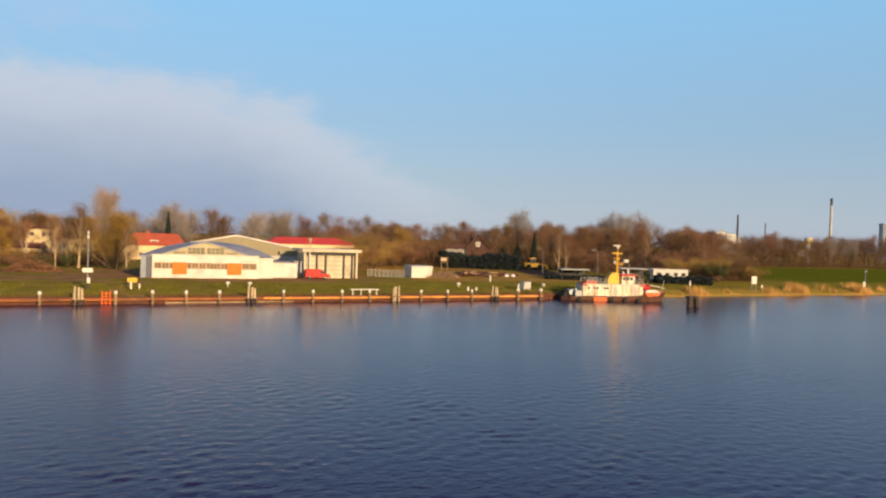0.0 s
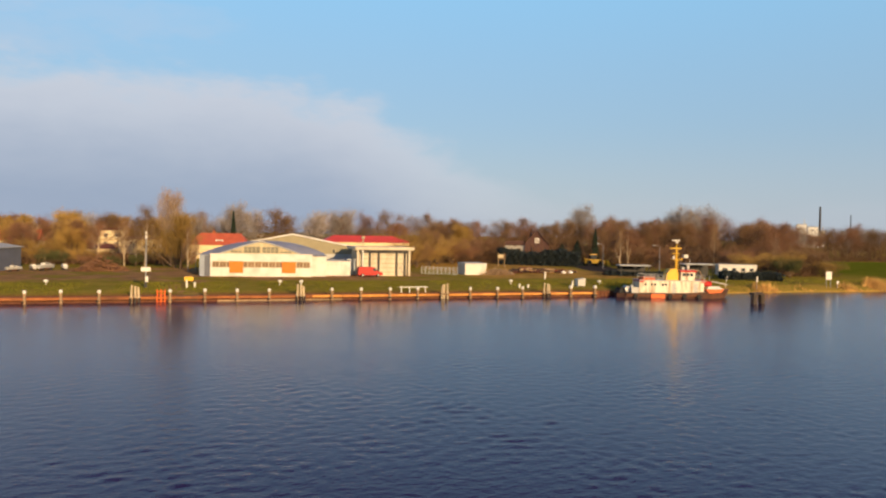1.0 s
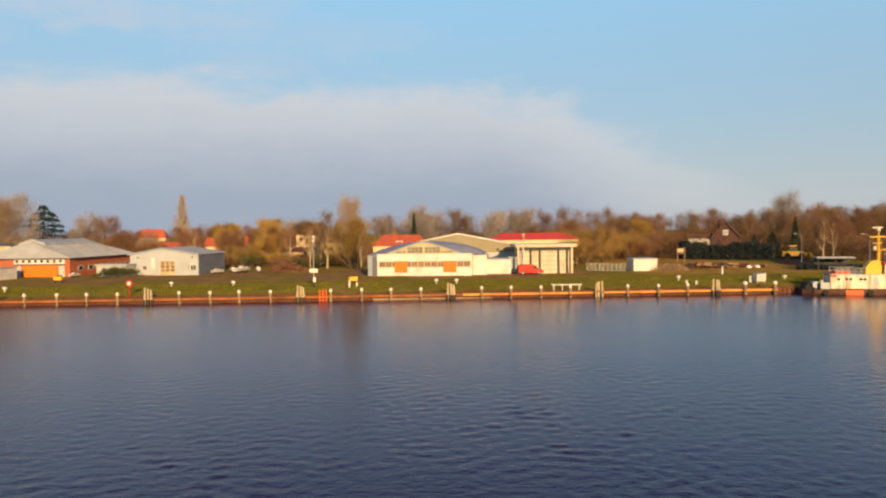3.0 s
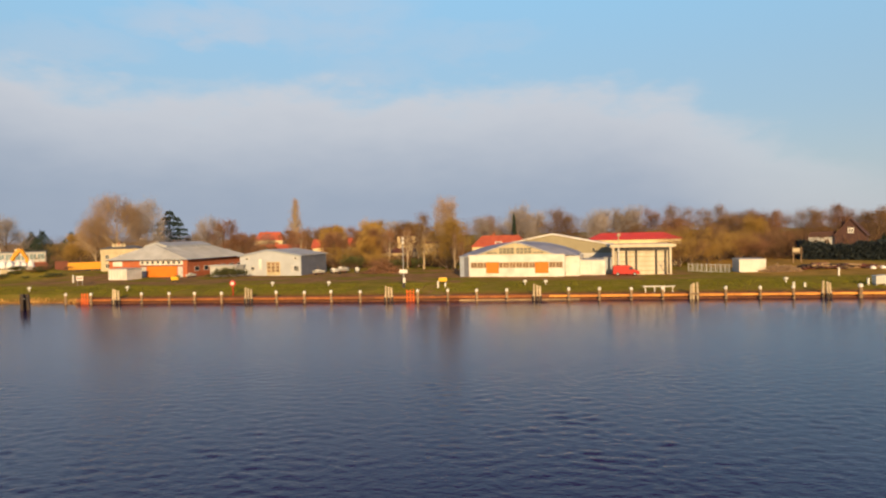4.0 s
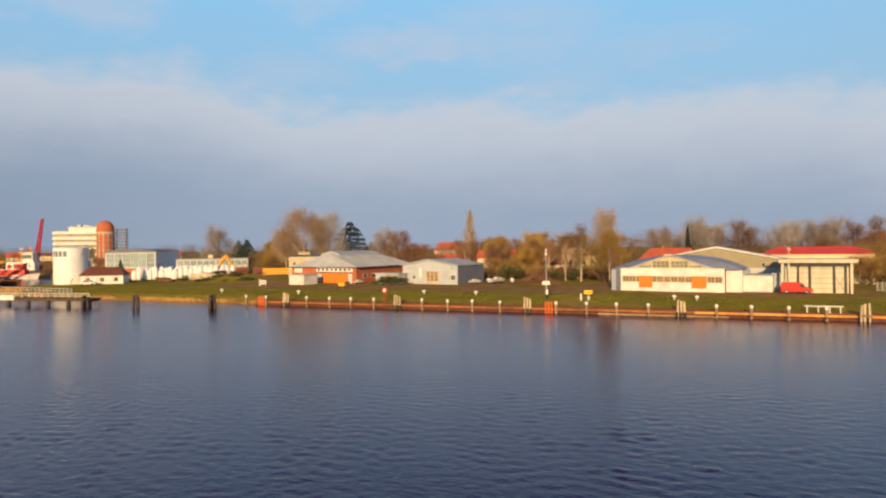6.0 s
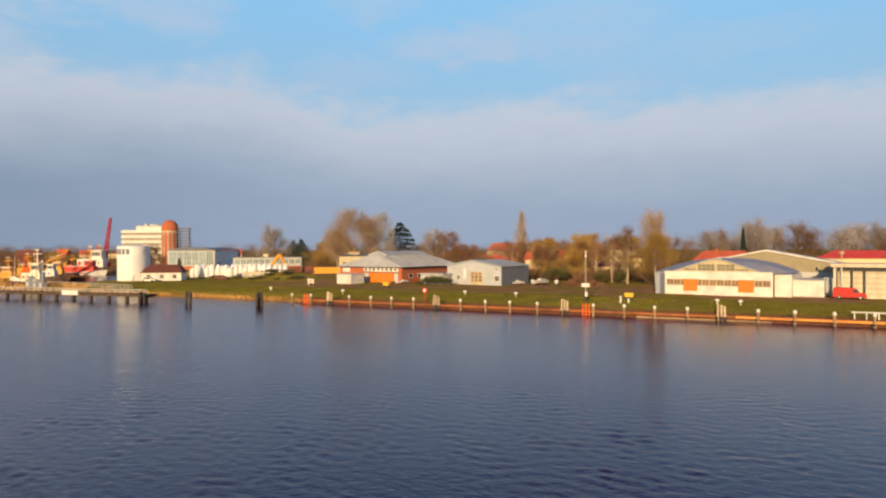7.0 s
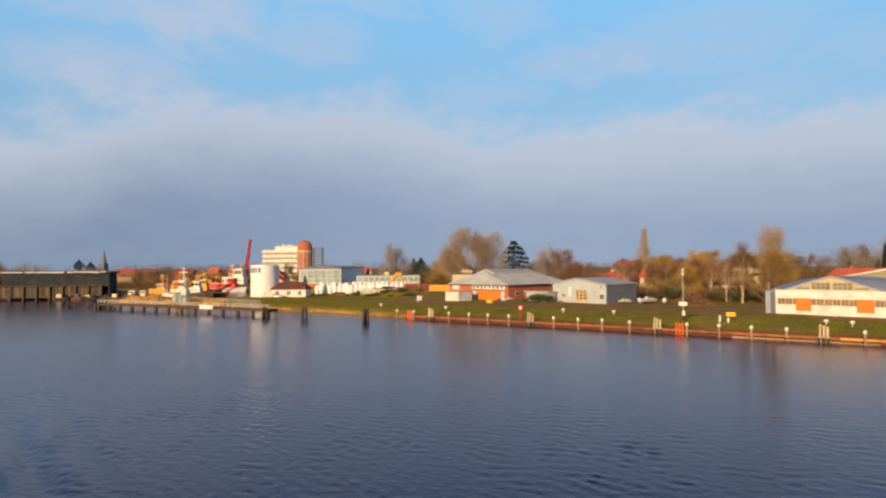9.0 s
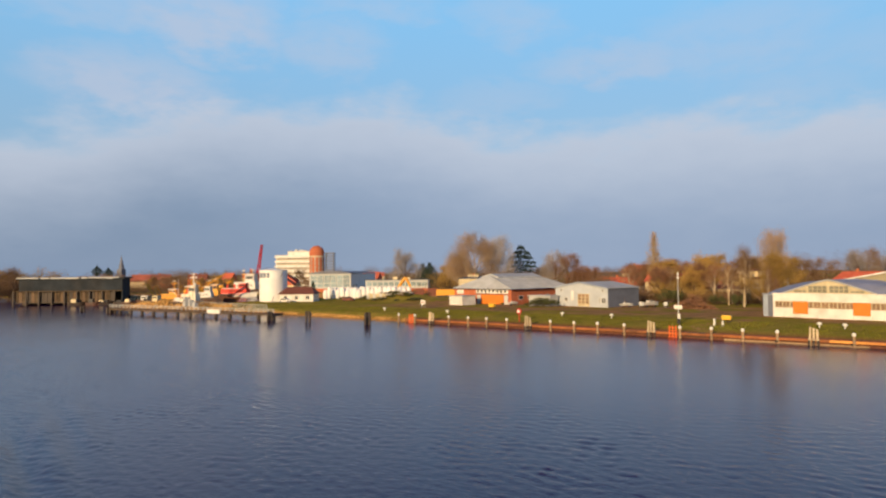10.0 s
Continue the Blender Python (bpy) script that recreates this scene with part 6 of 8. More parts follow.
for k in range(14):
    a, b = p0.lerp(p1, k / 14), p0.lerp(p1, (k + 1) / 14)
    s = 1 if k % 2 else -1
    tube(bm, a + Vector((-0.5 * s, -0.45, 0)), b + Vector((0.5 * s, -0.45, 0)), 0.09, 0.09, 4)
    tube(bm, a + Vector((-0.5 * s, 0.45, 0)), b + Vector((0.5 * s, 0.45, 0)), 0.09, 0.09, 4)
part("boom", bm, M["red"], crane, "red lattice boom")
part("stay", tubes(((-2.4, 0, 3.6), (1.8, 0, 21), 0.08, 0.08, 4)), M["steel"], crane)
part("derricking_mast", tubes(((-1.6, -0.5, 3.4), (-4.2, -0.3, 11.5), 0.22, 0.16, 5), ((-1.6, 0.5, 3.4), (-4.2, 0.3, 11.5), 0.22, 0.16, 5)), M["red"], crane, "red raised back mast")


# ---- the pier and the harbour craft ----
def pier():
    p = thing("timber_pier", pose(-98.5, 103.9, 0, 0, 0, 188.3), "long grey timber pier on dark piles with a white railing", "pier")
    n, step = 13, 5.2
    for k in range(n):
        part("deck_section", boxes((k * step, -1.6, 1.35, k * step + step - 0.06, 1.6, 1.62)), M["rust"], p)
        part("edge_beam", boxes((k * step, 1.6, 1.15, k * step + step - 0.06, 1.85, 1.62)), M["pierwood"], p)
        part("stake", tubes(((k * step + 0.6, 1.2, -3), (k * step + 0.6, 1.2, 1.35), 0.46, 0.44, 8)), M["wet"], p)
        part("cross_beam", boxes((k * step + 0.35, -1.5, 1.0, k * step + 0.85, 1.5, 1.34)), M["wet"], p)
        for i in range(3):
            part("rail_post", boxes((k * step + i * 1.75, 1.62, 1.7, k * step + i * 1.75 + 0.1, 1.74, 2.75)), M["greywhite"], p)
        part("rail", boxes((k * step, 1.75, 2.6, k * step + step, 1.83, 2.76), (k * step, 1.75, 2.15, k * step + step, 1.83, 2.25)), M["greywhite"], p)
    for u, v, top in ((0.0, 0.5, 2.1), (0.5, -0.4, 1.9), (-0.2, -1.0, 2.3), (0.75, 1.1, 1.8)):
        part("end_stake", tubes(((n * step + 0.5 + u, v + 0.6, -3), (n * step + 0.45 + u, v * 0.8 + 0.6, top), 0.42, 0.38, 8)), M["wet"], p, "dark bundled pile at the pier's outer end")
    part("white_board", boxes((19.2, 1.95, 1.2, 24.0, 2.05, 2.3)), M["white"], p)


pier()
gang = thing("shore_fence", pose(-124.0, 118.5, 1.1, 0, 0, 176), "grey steel railing along the shore behind the pier", "railing")
for k in range(26):
    part("post", boxes((k * 1.6, -0.05, -0.6, k * 1.6 + 0.1, 0.05, 1.3)), M["greywhite"], gang)
part("rail", boxes((0, -0.04, 1.2, 40, 0.04, 1.32), (0, -0.04, 0.6, 40, 0.04, 0.7)), M["greywhite"], gang)
lightm = thing("pier_beacon", pose(-150.0, 111.3, 1.62), "white pier beacon mast with a small lantern", "beacon")
part("pole", lathe([(0.12, 0.0), (0.09, 6.4)], 8), M["white"], lightm)
part("lantern", lathe([(0.15, 6.4), (0.28, 6.5), (0.28, 7.0), (0.1, 7.2)], 8), M["white"], lightm)
part("platform", boxes((-0.6, -0.6, 0.0, 0.6, 0.6, 1.2)), M["greywhite"], lightm)
for x, y, s in ((-157, 112.4, 0.72), (-153.4, 111.9, 0.55)):
    hut = thing("pier_hut", pose(x, y, 1.62, 0, 0, -9) @ Matrix.Scale(s, 4), "small white control hut with dark windows at the pier", "hut", "pier huts")
    part("wall", boxes((-1.2, -1.2, 0.0, 1.2, 1.2, 3.4)), M["greywhite"], hut)
    part("roof", boxes((-1.4, -1.4, 3.4, 1.4, 1.4, 3.6)), M["greywhite"], hut)
    window(hut, -0.8, 1.6, 0.8, 2.8, -1.2, M["white"], M["glass"], 2)


def workboat(name, x, y, rot, length, hull_mat, house_mat, mast_mat, label, deck=1.6, high=4.2, mast_h=9.0, funnel=None, gantry=None, span=(0.3, 0.68)):
    b = thing(name, pose(x, y, 0, 0, 0, rot), label, "ship")
    ship_hull(b, length, length * 0.24, deck, deck, deck + 0.9, hull_mat)
    a, e = length * span[0], length * span[1]
    part("deckhouse", boxes((a, -length * 0.09, deck - 0.1, e, length * 0.09, deck + high * 0.5)), house_mat, b)
    wh = part("wheelhouse", boxes((e - length * 0.2, -length * 0.075, deck + high * 0.5, e - length * 0.03, length * 0.075, deck + high, 0.12)), house_mat, b)
    for k in range(4):
        u = e - length * 0.18 + k * length * 0.035
        part("pane", boxes((u, -length * 0.077, deck + high * 0.68, u + length * 0.026, -length * 0.068, deck + high * 0.9)), M["glass"], wh)
    part("wheelhouse_roof", boxes((e - length * 0.22, -length * 0.09, deck + high, e, length * 0.09, deck + high + 0.25)), M["white"], wh)
    m = part("mast", tubes(((e - length * 0.1, 0, deck + high), (e - length * 0.1, 0, deck + high + mast_h), 0.2, 0.1, 6)), mast_mat, b)
    part("yard", boxes((e - length * 0.1 - 1.3, -0.1, deck + high + mast_h * 0.6, e - length * 0.1 + 1.3, 0.1, deck + high + mast_h * 0.66)), mast_mat, m)
    part("radar", boxes((e - length * 0.1 - 0.8, -0.3, deck + high + mast_h * 0.85, e - length * 0.1 + 0.8, 0.3, deck + high + mast_h * 0.9)), M["white"], m)
    for k in range(int((e - a - 1) / 1.3)):
        part("porthole", boxes((a + 0.6 + k * 1.3, -length * 0.09 - 0.04, deck + high * 0.2, a + 1.1 + k * 1.3, -length * 0.09 - 0.002, deck + high * 0.34)), M["dark"], b)
    if funnel:
        part("funnel", prism(bmesh.new(), [(a - 2.4, deck), (a - 0.4, deck), (a - 0.6, deck + high * 0.9), (a - 2.0, deck + high * 0.9)], -0.8, 0.8), funnel, b)
    if gantry:
        bm = bmesh.new()
        for s in (-1, 1):
            tube(bm, (length * 0.2, s * 1.4, deck), (length * -0.15, s * 1.0, deck + high + 2.5), 0.4, 0.3, 6)
            tube(bm, (length * 0.26, s * 1.4, deck), (length * 0.1, s * 1.0, deck + high + 1.5), 0.25, 0.25, 6)
        for k in range(5):
            t = k / 5
            box(bm, length * (0.2 - 0.35 * t) - 0.2, -1.3, deck + (high + 2.5) * t, length * (0.2 - 0.35 * t) + 0.2, 1.3, deck + (high + 2.5) * t + 0.4)
        part("gantry", bm, gantry, b)
    return b


tugboat = workboat("red_workboat", -262.0, 186.5, 28, 22, M["white"], M["brightroof"], M["amber"], "red and white harbour tug with a yellow mast", 1.7, 4.9, 7.0, M["amber"], None, (0.18, 0.80))
part("rubbing_band", boxes((2.0, -2.72, 1.0, 15.0, -2.60, 1.4)), M["red"], tugboat, "red band along the hull")
part("boat_deck", boxes((4.4, -2.2, 4.1, 16.6, 2.2, 4.35)), M["white"], tugboat, "white upper deck edge")
for u in (7.2, 11.0):
    part("vent", tubes(((u, -1.2, 4.3), (u, -1.2, 6.2), 0.45, 0.6, 8)), M["brightroof"], tugboat)
workboat("survey_ship", -281.0, 200.0, 28, 30, M["hull"], M["white"], M["amber"], "white ship with a broad upper bridge behind the red tug", 3.0, 8.0, 3.0, None, None, (0.34, 0.74))
workboat("dredger", -247.0, 181.0, 208, 27, M["hull"], M["amber"], M["amber"], "amber yellow dredger with a long raised suction boom", 1.8, 3.6, 5.0, None, M["amber"])
workboat("dredge_tender", -232.0, 139.0, 35, 17, M["amber"], M["amber"], M["amber"], "small amber yellow dredging tender", 1.8, 3.4, 4.0, None, M["amber"])
workboat("bunker_boat", -178.6, 118.9, 26, 15, M["hull"], M["shipwhite"], M["white"], "white pilot boat with tall bridge moored behind the pier", 2.2, 5.2, 4.6)
workboat("grab_dredger", -231.0, 157.5, 38, 16, M["hull"], M["amber"], M["amber"], "amber grab dredger with a raised jib", 2.0, 4.6, 3.0, None, M["amber"])
workboat("work_tender", -214.0, 146.0, 30, 14, M["hull"], M["white"], M["amber"], "white work boat with amber fittings", 2.0, 4.2, 3.0, M["amber"])
barge = thing("rusty_barge", pose(-225, 148, 0, 0, 0, 29), "long rust-brown barge moored beside the pier", "barge")
ship_hull(barge, 26, 6, 1.9, 1.7, 2.1, M["rust"])
part("coaming", boxes((3, -2.2, 1.6, 22, 2.2, 2.4)), M["rust"], barge)

sand = []
rng = np.random.default_rng(15)
for k in range(2600):
    a, r = rng.uniform(0, 6.283), rng.random() ** 0.5
    px, py = -192 + 8.5 * r * math.cos(a), 124.5 + 3.2 * r * math.sin(a)
    pz = 0.2 + 2.3 * (1 - r * r) * rng.uniform(0.3, 1)
    d, e = rng.normal(0, 0.4, 3), rng.normal(0, 0.12, 3)
    sand += [(px - e[0], py - e[1], pz - e[2]), (px + e[0], py + e[1], pz + e[2]), (px + d[0], py + d[1], pz + d[2])]
tagged(raw("reed_islet", sand, [(i, i + 1, i + 2) for i in range(0, len(sand), 3)], M["reed"]), "golden dry reed on a low islet behind the pier", "reeds", kind="stuff")


def jib_crane(x, y, rot, reach, top, paint, label):
    """A floating crane: pontoon, house and a lattice jib."""
    c = thing("floating_crane", pose(x, y, 0, 0, 0, rot), label, "crane", "floating cranes")
    part("pontoon", boxes((-7, -3.5, -0.8, 7, 3.5, 1.3)), M["tughull"], c, "rusty pontoon")
    part("house", boxes((-4.2, -1.8, 1.3, 0.4, 1.8, 4.0), (-4.0, -1.2, 4.0, -1.6, 1.2, 5.2)), paint, c)
    part("pane", boxes((-3.6, -1.25, 4.2, -2.0, -1.205, 4.9)), M["glass"], c)
    p0, p1 = Vector((0.2, 0, 2.2)), Vector((reach, 0, top))
    bm = bmesh.new()
    for dx, dy in ((-0.5, -0.6), (-0.5, 0.6), (0.5, -0.6), (0.5, 0.6)):
        tube(bm, p0 + Vector((dx, dy, dx)), p1 + Vector((dx * 0.3, dy * 0.4, 0)), 0.17, 0.12, 4)
    for k in range(10):
        a, b = p0.lerp(p1, k / 10), p0.lerp(p1, (k + 1) / 10)
        s = 1 if k % 2 else -1
        for v in (-0.5, 0.5):
            tube(bm, a + Vector((-0.35 * s, v, 0.2)), b + Vector((0.35 * s, v, 0.2)), 0.09, 0.09, 4)
    part("jib", bm, paint, c)
    part("stay", tubes(((-3.0, 0, 5.2), tuple(p1), 0.06, 0.06, 4)), M["dark"], c)
    part("grab", lathe([(0.2, top - 4.2), (0.8, top - 4.9), (0.7, top - 5.6), (0.1, top - 6.0)], 8), M["dark"], c).matrix_basis = pose(reach, 0, 0)
    part("cable", tubes(((reach, 0, top), (reach, 0, top - 4.2), 0.05, 0.05, 4)), M["dark"], c)


jib_crane(-250, 168, 22, 17, 11.5, M["amber"], "amber floating crane with a low lattice jib")
jib_crane(-222, 150, 150, 11, 9.0, M["orangered"], "orange-red floating crane with a raised jib")
for x, y, h, m in ((-206, 133, 9.5, "white"), (-199, 131, 7.5, "amber"), (-213, 138, 8.5, "amber"), (-190, 129, 6.5, "steel"), (-240, 160, 10.5, "white"), (-228, 143, 8.0, "red")):
    ms = thing("moored_cutter", pose(x, y, 0, 0, 0, 30 + random.uniform(-15, 15)), "small cutter with a thin mast moored in the basin", "boat", "cutters in the basin")
    ship_hull(ms, 7.0, 2.2, 1.1, 1.0, 1.5, M["tughull"])
    part("cabin", boxes((1.8, -0.75, 0.9, 4.2, 0.75, 2.4, 0.15)), M["white" if m != "red" else "orangered"], ms)
    part("mast", tubes(((3.2, 0, 2.3), (3.3, 0, h), 0.09, 0.06, 5)), M[m], ms)
    part("gaff", tubes(((3.2, 0, 2.9), (0.6, 0, h * 0.6), 0.07, 0.05, 5)), M[m], ms)

dock = thing("boat_house", pose(-252, 94.6, 0, 0, 0, 46.5), "long dark flat-roofed boat house on piles over the water", "boat house")
part("roof", prism(bmesh.new(), [(1.6, 10.0), (41, 10.0), (41, 10.6), (1.6, 10.6)], -0.6, 9), M["shadedark"], dock)
u = 1.8
while u < 38.5:                     # patched pale edging, some lengths missing
    e = min(u + random.uniform(1.6, 5.2), 39.0)
    drop = random.uniform(0.0, 0.3)
    part("roof_edge", boxes((u, -0.9, 10.3 - drop, e, -0.61, 10.72 - drop * 0.4)), M["greywhite"], dock, "pale sunlit roof edge")
    u = e + random.choice((0.05, 0.05, 0.4, 0.9))
part("wall", boxes((2.4, 0, 5.6, 40, 0.4, 10.0), (2.4, 0.4, 5.6, 2.8, 8.5, 10.0), (39.6, 0.4, 1.2, 40, 8.5, 10.0)), M["shadedark"], dock, "dark boarded upper wall")
part("back_wall", boxes((0, 8.1, -1, 40, 8.5, 10.0)), M["wet"], dock)
part("wall_plate", boxes((0.0, -0.12, 5.2, 40, 0.5, 5.58)), M["pierwood"], dock)
for k in range(9):
    part("stake", boxes((k * 4.6, 0.05, -2, k * 4.6 + 0.5, 0.5, 5.18)), M["wet"], dock)
    if k < 8:
        for i in range(3):
            part("wall_board", boxes((k * 4.6 + 0.6 + i * 1.3, 0.9, 0.9, k * 4.6 + 1.75 + i * 1.3, 1.1, 5.15)), M["wet" if k == 2 else ("pierwood", "trunk", "pierwood", "wet", "trunk")[(k * 3 + i) % 5]], dock)
part("floor", boxes((0, 0.6, 0.9, 40, 8.0, 1.2)), M["wet"], dock)
for k in range(12):
    u = 22 + k * 3.3
    px, py = -252 + u * math.cos(radians(46.5)) + 3.0, 94.6 + u * math.sin(radians(46.5)) - 3.2
    lb = thing("moored_launch", pose(px, py, 0, 0, 0, 46 + (90 if k % 3 == 1 else 0) + random.uniform(-14, 14)), "dark open launch with pale cabin moored at the boat house" if k % 3 == 0 else "dark open launch with a dark cabin moored at the boat house", "launch", "launches at the boat house")
    ship_hull(lb, random.uniform(4.6, 6.2), 2.0, 1.2, 1.1, 1.6, M["tughull" if k % 4 == 2 else "wet"])
    part("cabin", boxes((1.2, -0.7, 1.0, 3.0, 0.7, random.uniform(1.8, 2.5), 0.12)), M["cream" if k % 3 == 0 else "dark"], lb)

church = thing("church_spire", pose(-941.2, 452.4, 1.8, 0, 0, 20), "distant dark pointed church spire on the skyline", "church")
part("tower", boxes((-4, -4, -1, 4, 4, 17)), M["slate"], church)
part("spire", lathe([(4.4, 17), (2.4, 25), (0.15, 37)], 8), M["slate"], church)


# ---- houses among the trees ----
house("red_roofed_house", "cream house with a red tiled hip roof behind the hangar", -4.5, 238, 1.8, -8, 18, 11, 4.6, 8.2, M["cream"], M["redroof"], 1, 5, hip=3.0, dormer=True)
house("terraced_cottage", "long low cream terrace half hidden by bare trees", -38.0, 223, 1.8, -1, 13.0, 8, 3.4, 4.6, M["cream"], M["brownroof"], 1, 6)
house("flat_roofed_house", "cream two-storey house behind the bushes of the yard", -22.4, 216, 1.8, -1, 10.2, 8, 6.4, 7.0, M["cream"], M["brownroof"], 2, 4, hip=3.0, chimney=False)
house("flat_roofed_house", "narrow cream house with large windows behind the terrace", -31.0, 238, 1.8, -4, 6.5, 8, 8.8, 9.3, M["cream"], M["brownroof"], 3, 2, hip=3.0, chimney=False)
house("red_roofed_house", "cream house with red roof among golden bushes", -60, 231, 1.8, 4, 13, 9, 5.4, 8.2, M["cream"], M["redroof"], 1, 4)
house("red_roofed_house", "low cream house with an orange-red roof behind the workshop", -70, 272, 1.8, -4, 14, 10, 4.4, 8.4, M["cream"], M["redroof"], 1, 4)
house("red_roofed_house", "large house with a bright orange-red roof on the skyline", -182, 470, 1.8, 8, 20, 12, 7.0, 12.8, M["cream"], M["redroof"], 2, 5, hip=3)
house("red_roofed_house", "house with red roof behind the pale workshop", -88, 250, 1.8, 0, 16, 9, 3.6, 6.4, M["cream"], M["redroof"], 1, 4)
for k in range(6):
    px, py = -620 + k * 44 + random.uniform(-6, 6), 380 + random.uniform(0, 110)
    house("town_house", "distant red-roofed brick town house among trees", px, py, 1.8, random.uniform(10, 60), random.uniform(10, 16), 9, random.uniform(4, 6), random.uniform(8, 10), M["brick" if k % 2 else "cream"], M["redroof" if k % 3 else "brownroof"], 2, 4, group="distant town houses")
for px, py, walls, roof in ((-460, 238, "cream", "mutedroof"), (-434, 240, "brick", "brownroof"), (-412, 256, "brick", "brownroof")):
    house("town_house", "harbour house with a steep tiled roof", px, py, 1.8, 40, 13, 8, 4.2, 9.4, M[walls], M[roof], 2, 3, group="harbour houses")

# chimneys and pale works on the eastern skyline
for x, y, h, r, material, label in ((843, 623, 78, 1.55, "greywhite", "tall pale works chimney on the skyline"), (728, 672, 52, 1.15, "dark", "slim dark works chimney on the skyline"), (800, 690, 44, 0.6, "dark", "thin dark mast on the skyline")):
    c = thing("works_chimney", pose(x, y, 1.8), label, "chimney", "chimneys on the skyline")
    part("shaft", lathe([(r * 1.35, -1), (r, h * 0.88)], 14), M[material], c)
    part("top", lathe([(r, h * 0.88), (r * 0.95, h)], 14), M["dark"], c, "sooty dark top")
for px, py, hh in ((704, 684, 29), (716, 678, 26), (724, 674, 21), (752, 660, 20), (778, 648, 20), (800, 634, 18), (822, 620, 16), (641, 420, 35)):
    w = thing("works_building", pose(px, py, 1.8, 0, 0, -40), "pale distant works building above the trees", "works", "distant works buildings")
    part("wall", boxes((0, 0, -1, 11, 12, hh)), M["tankwhite" if hh < 30 else "bluegrey"], w)
    part("roof", boxes((-0.4, -0.4, hh, 11.4, 12.4, hh + 0.8)), M["roofgrey"], w)
    window(w, 2, hh - 4.2, 6.5, hh - 3.0, 0, M["steel"], M["glass"], 3)
    if hh in (29, 21, 20):
        part("stack", tubes(((8.5, 5, hh + 0.6), (8.5, 5, hh + 6.5), 0.5, 0.45, 8)), M["greywhite"], w)
silo = thing("white_silo_tower", pose(409, 318, 1.8), "pale water tower head above the woods", "tower")
part("stem", lathe([(1.0, -1), (0.9, 12.2)], 10), M["greywhite"], silo)
part("head", lathe([(1.0, 12.2), (2.6, 13.8), (2.6, 16.6), (1.8, 17.2)], 12), M["cream"], silo)


# ---- trees ----
def norm3(v):
    return v / (np.linalg.norm(v) + 1e-9)


def grow_tree(seed, kind):
    """Branch segments and twig ends of a bare tree 10 m high."""
    rng = np.random.default_rng(seed)
    up = np.array((0, 0, 1.0))
    segs, ends = [], []
    spec = {  # limbs, branches, sprays, spread of limbs, rise, share of clear trunk, limb length
        "round": (9, 6, 5, 0.95, 0.16, 0.22, 0.50), "upright": (10, 6, 5, 0.55, 0.30, 0.20, 0.48), "column": (44, 3, 3, 0.42, 0.30, 0.03, 0.20),
        "birch": (9, 5, 3, 0.60, 0.10, 0.25, 0.36), "bush": (9, 6, 5, 0.75, 0.20, 0.0, 0.60), "fan": (14, 7, 6, 0.95, 0.24, 0.14, 0.62)}[kind]
    limbs, branches, sprays, spread, rise, clear, reach = spec

    def shoot(p, d, length, r, level, bits):
        for _ in range(bits):
            q = p + d * length / bits
            segs.append((p, q, r, r * 0.8, level))
            if level >= 2:
                ends.append((q, d))
            p, r = q, r * 0.8
            d = norm3(d + rng.normal(0, 0.13, 3) + up * rise * 0.3)
        return p, d

    height = 7.4 if kind not in ("column", "bush") else (9.3 if kind == "column" else 1.2)
    lean = norm3(np.array((rng.normal(0, 0.04), rng.normal(0, 0.04), 1)))
    spine = [np.zeros(3)]
    for i in range(5):
        q = spine[-1] + norm3(lean + rng.normal(0, 0.04, 3)) * height / 5
        segs.append((spine[-1], q, 0.26 * (1 - i / 6.5), 0.26 * (1 - (i + 1) / 6.5), 0))
        spine.append(q)
    for i in range(limbs):
        t = clear + (1 - clear) * (i + 0.5 * rng.random()) / limbs
        k = min(4, int(t * 5))
        p = spine[k] + (spine[k + 1] - spine[k]) * (t * 5 - k)
        a = i * 2.4 + rng.normal(0, 0.3)
        tilt = spread * (1.15 - 0.55 * t)
        d = norm3(np.array((math.cos(a) * math.sin(tilt), math.sin(a) * math.sin(tilt), math.cos(tilt))))
        length = 10 * reach * (1.05 - 0.45 * t) * rng.uniform(0.8, 1.15)
        if kind == "column":
            length = (3.0 * (1.0 - t) ** 0.8 + 0.15) * rng.uniform(0.8, 1.2)
        way = d
        first = len(segs)
        shoot(p, d, length, 0.10 * (1.1 - 0.4 * t), 1, 3)
        bent = [sg[0] for sg in segs[first:]] + [segs[-1][1]]
        for b in range(branches):
            s = 0.3 + 0.68 * (b + rng.random()) / branches
            m = min(2, int(s * 3))
            q = bent[m] + (bent[m + 1] - bent[m]) * (s * 3 - m)
            a2 = rng.uniform(0, 6.28)
            side = norm3(np.cross(way, np.array((math.cos(a2), math.sin(a2), 0.3))))
            d2 = norm3(way * 0.75 + side * 0.75 + up * rise)
            l2 = length * 0.45 * (1.15 - 0.5 * s) * rng.uniform(0.7, 1.2)
            q2, d3 = shoot(q, d2, l2, 0.035, 2, 2)
            for c in range(sprays):
                d4 = norm3(d2 * 0.7 + rng.normal(0, 0.55, 3) + up * rise)
                shoot(q + d2 * l2 * rng.uniform(0.2, 1), d4, l2 * rng.uniform(0.4, 0.7), 0.014, 3, 2)
    return segs, ends, rng


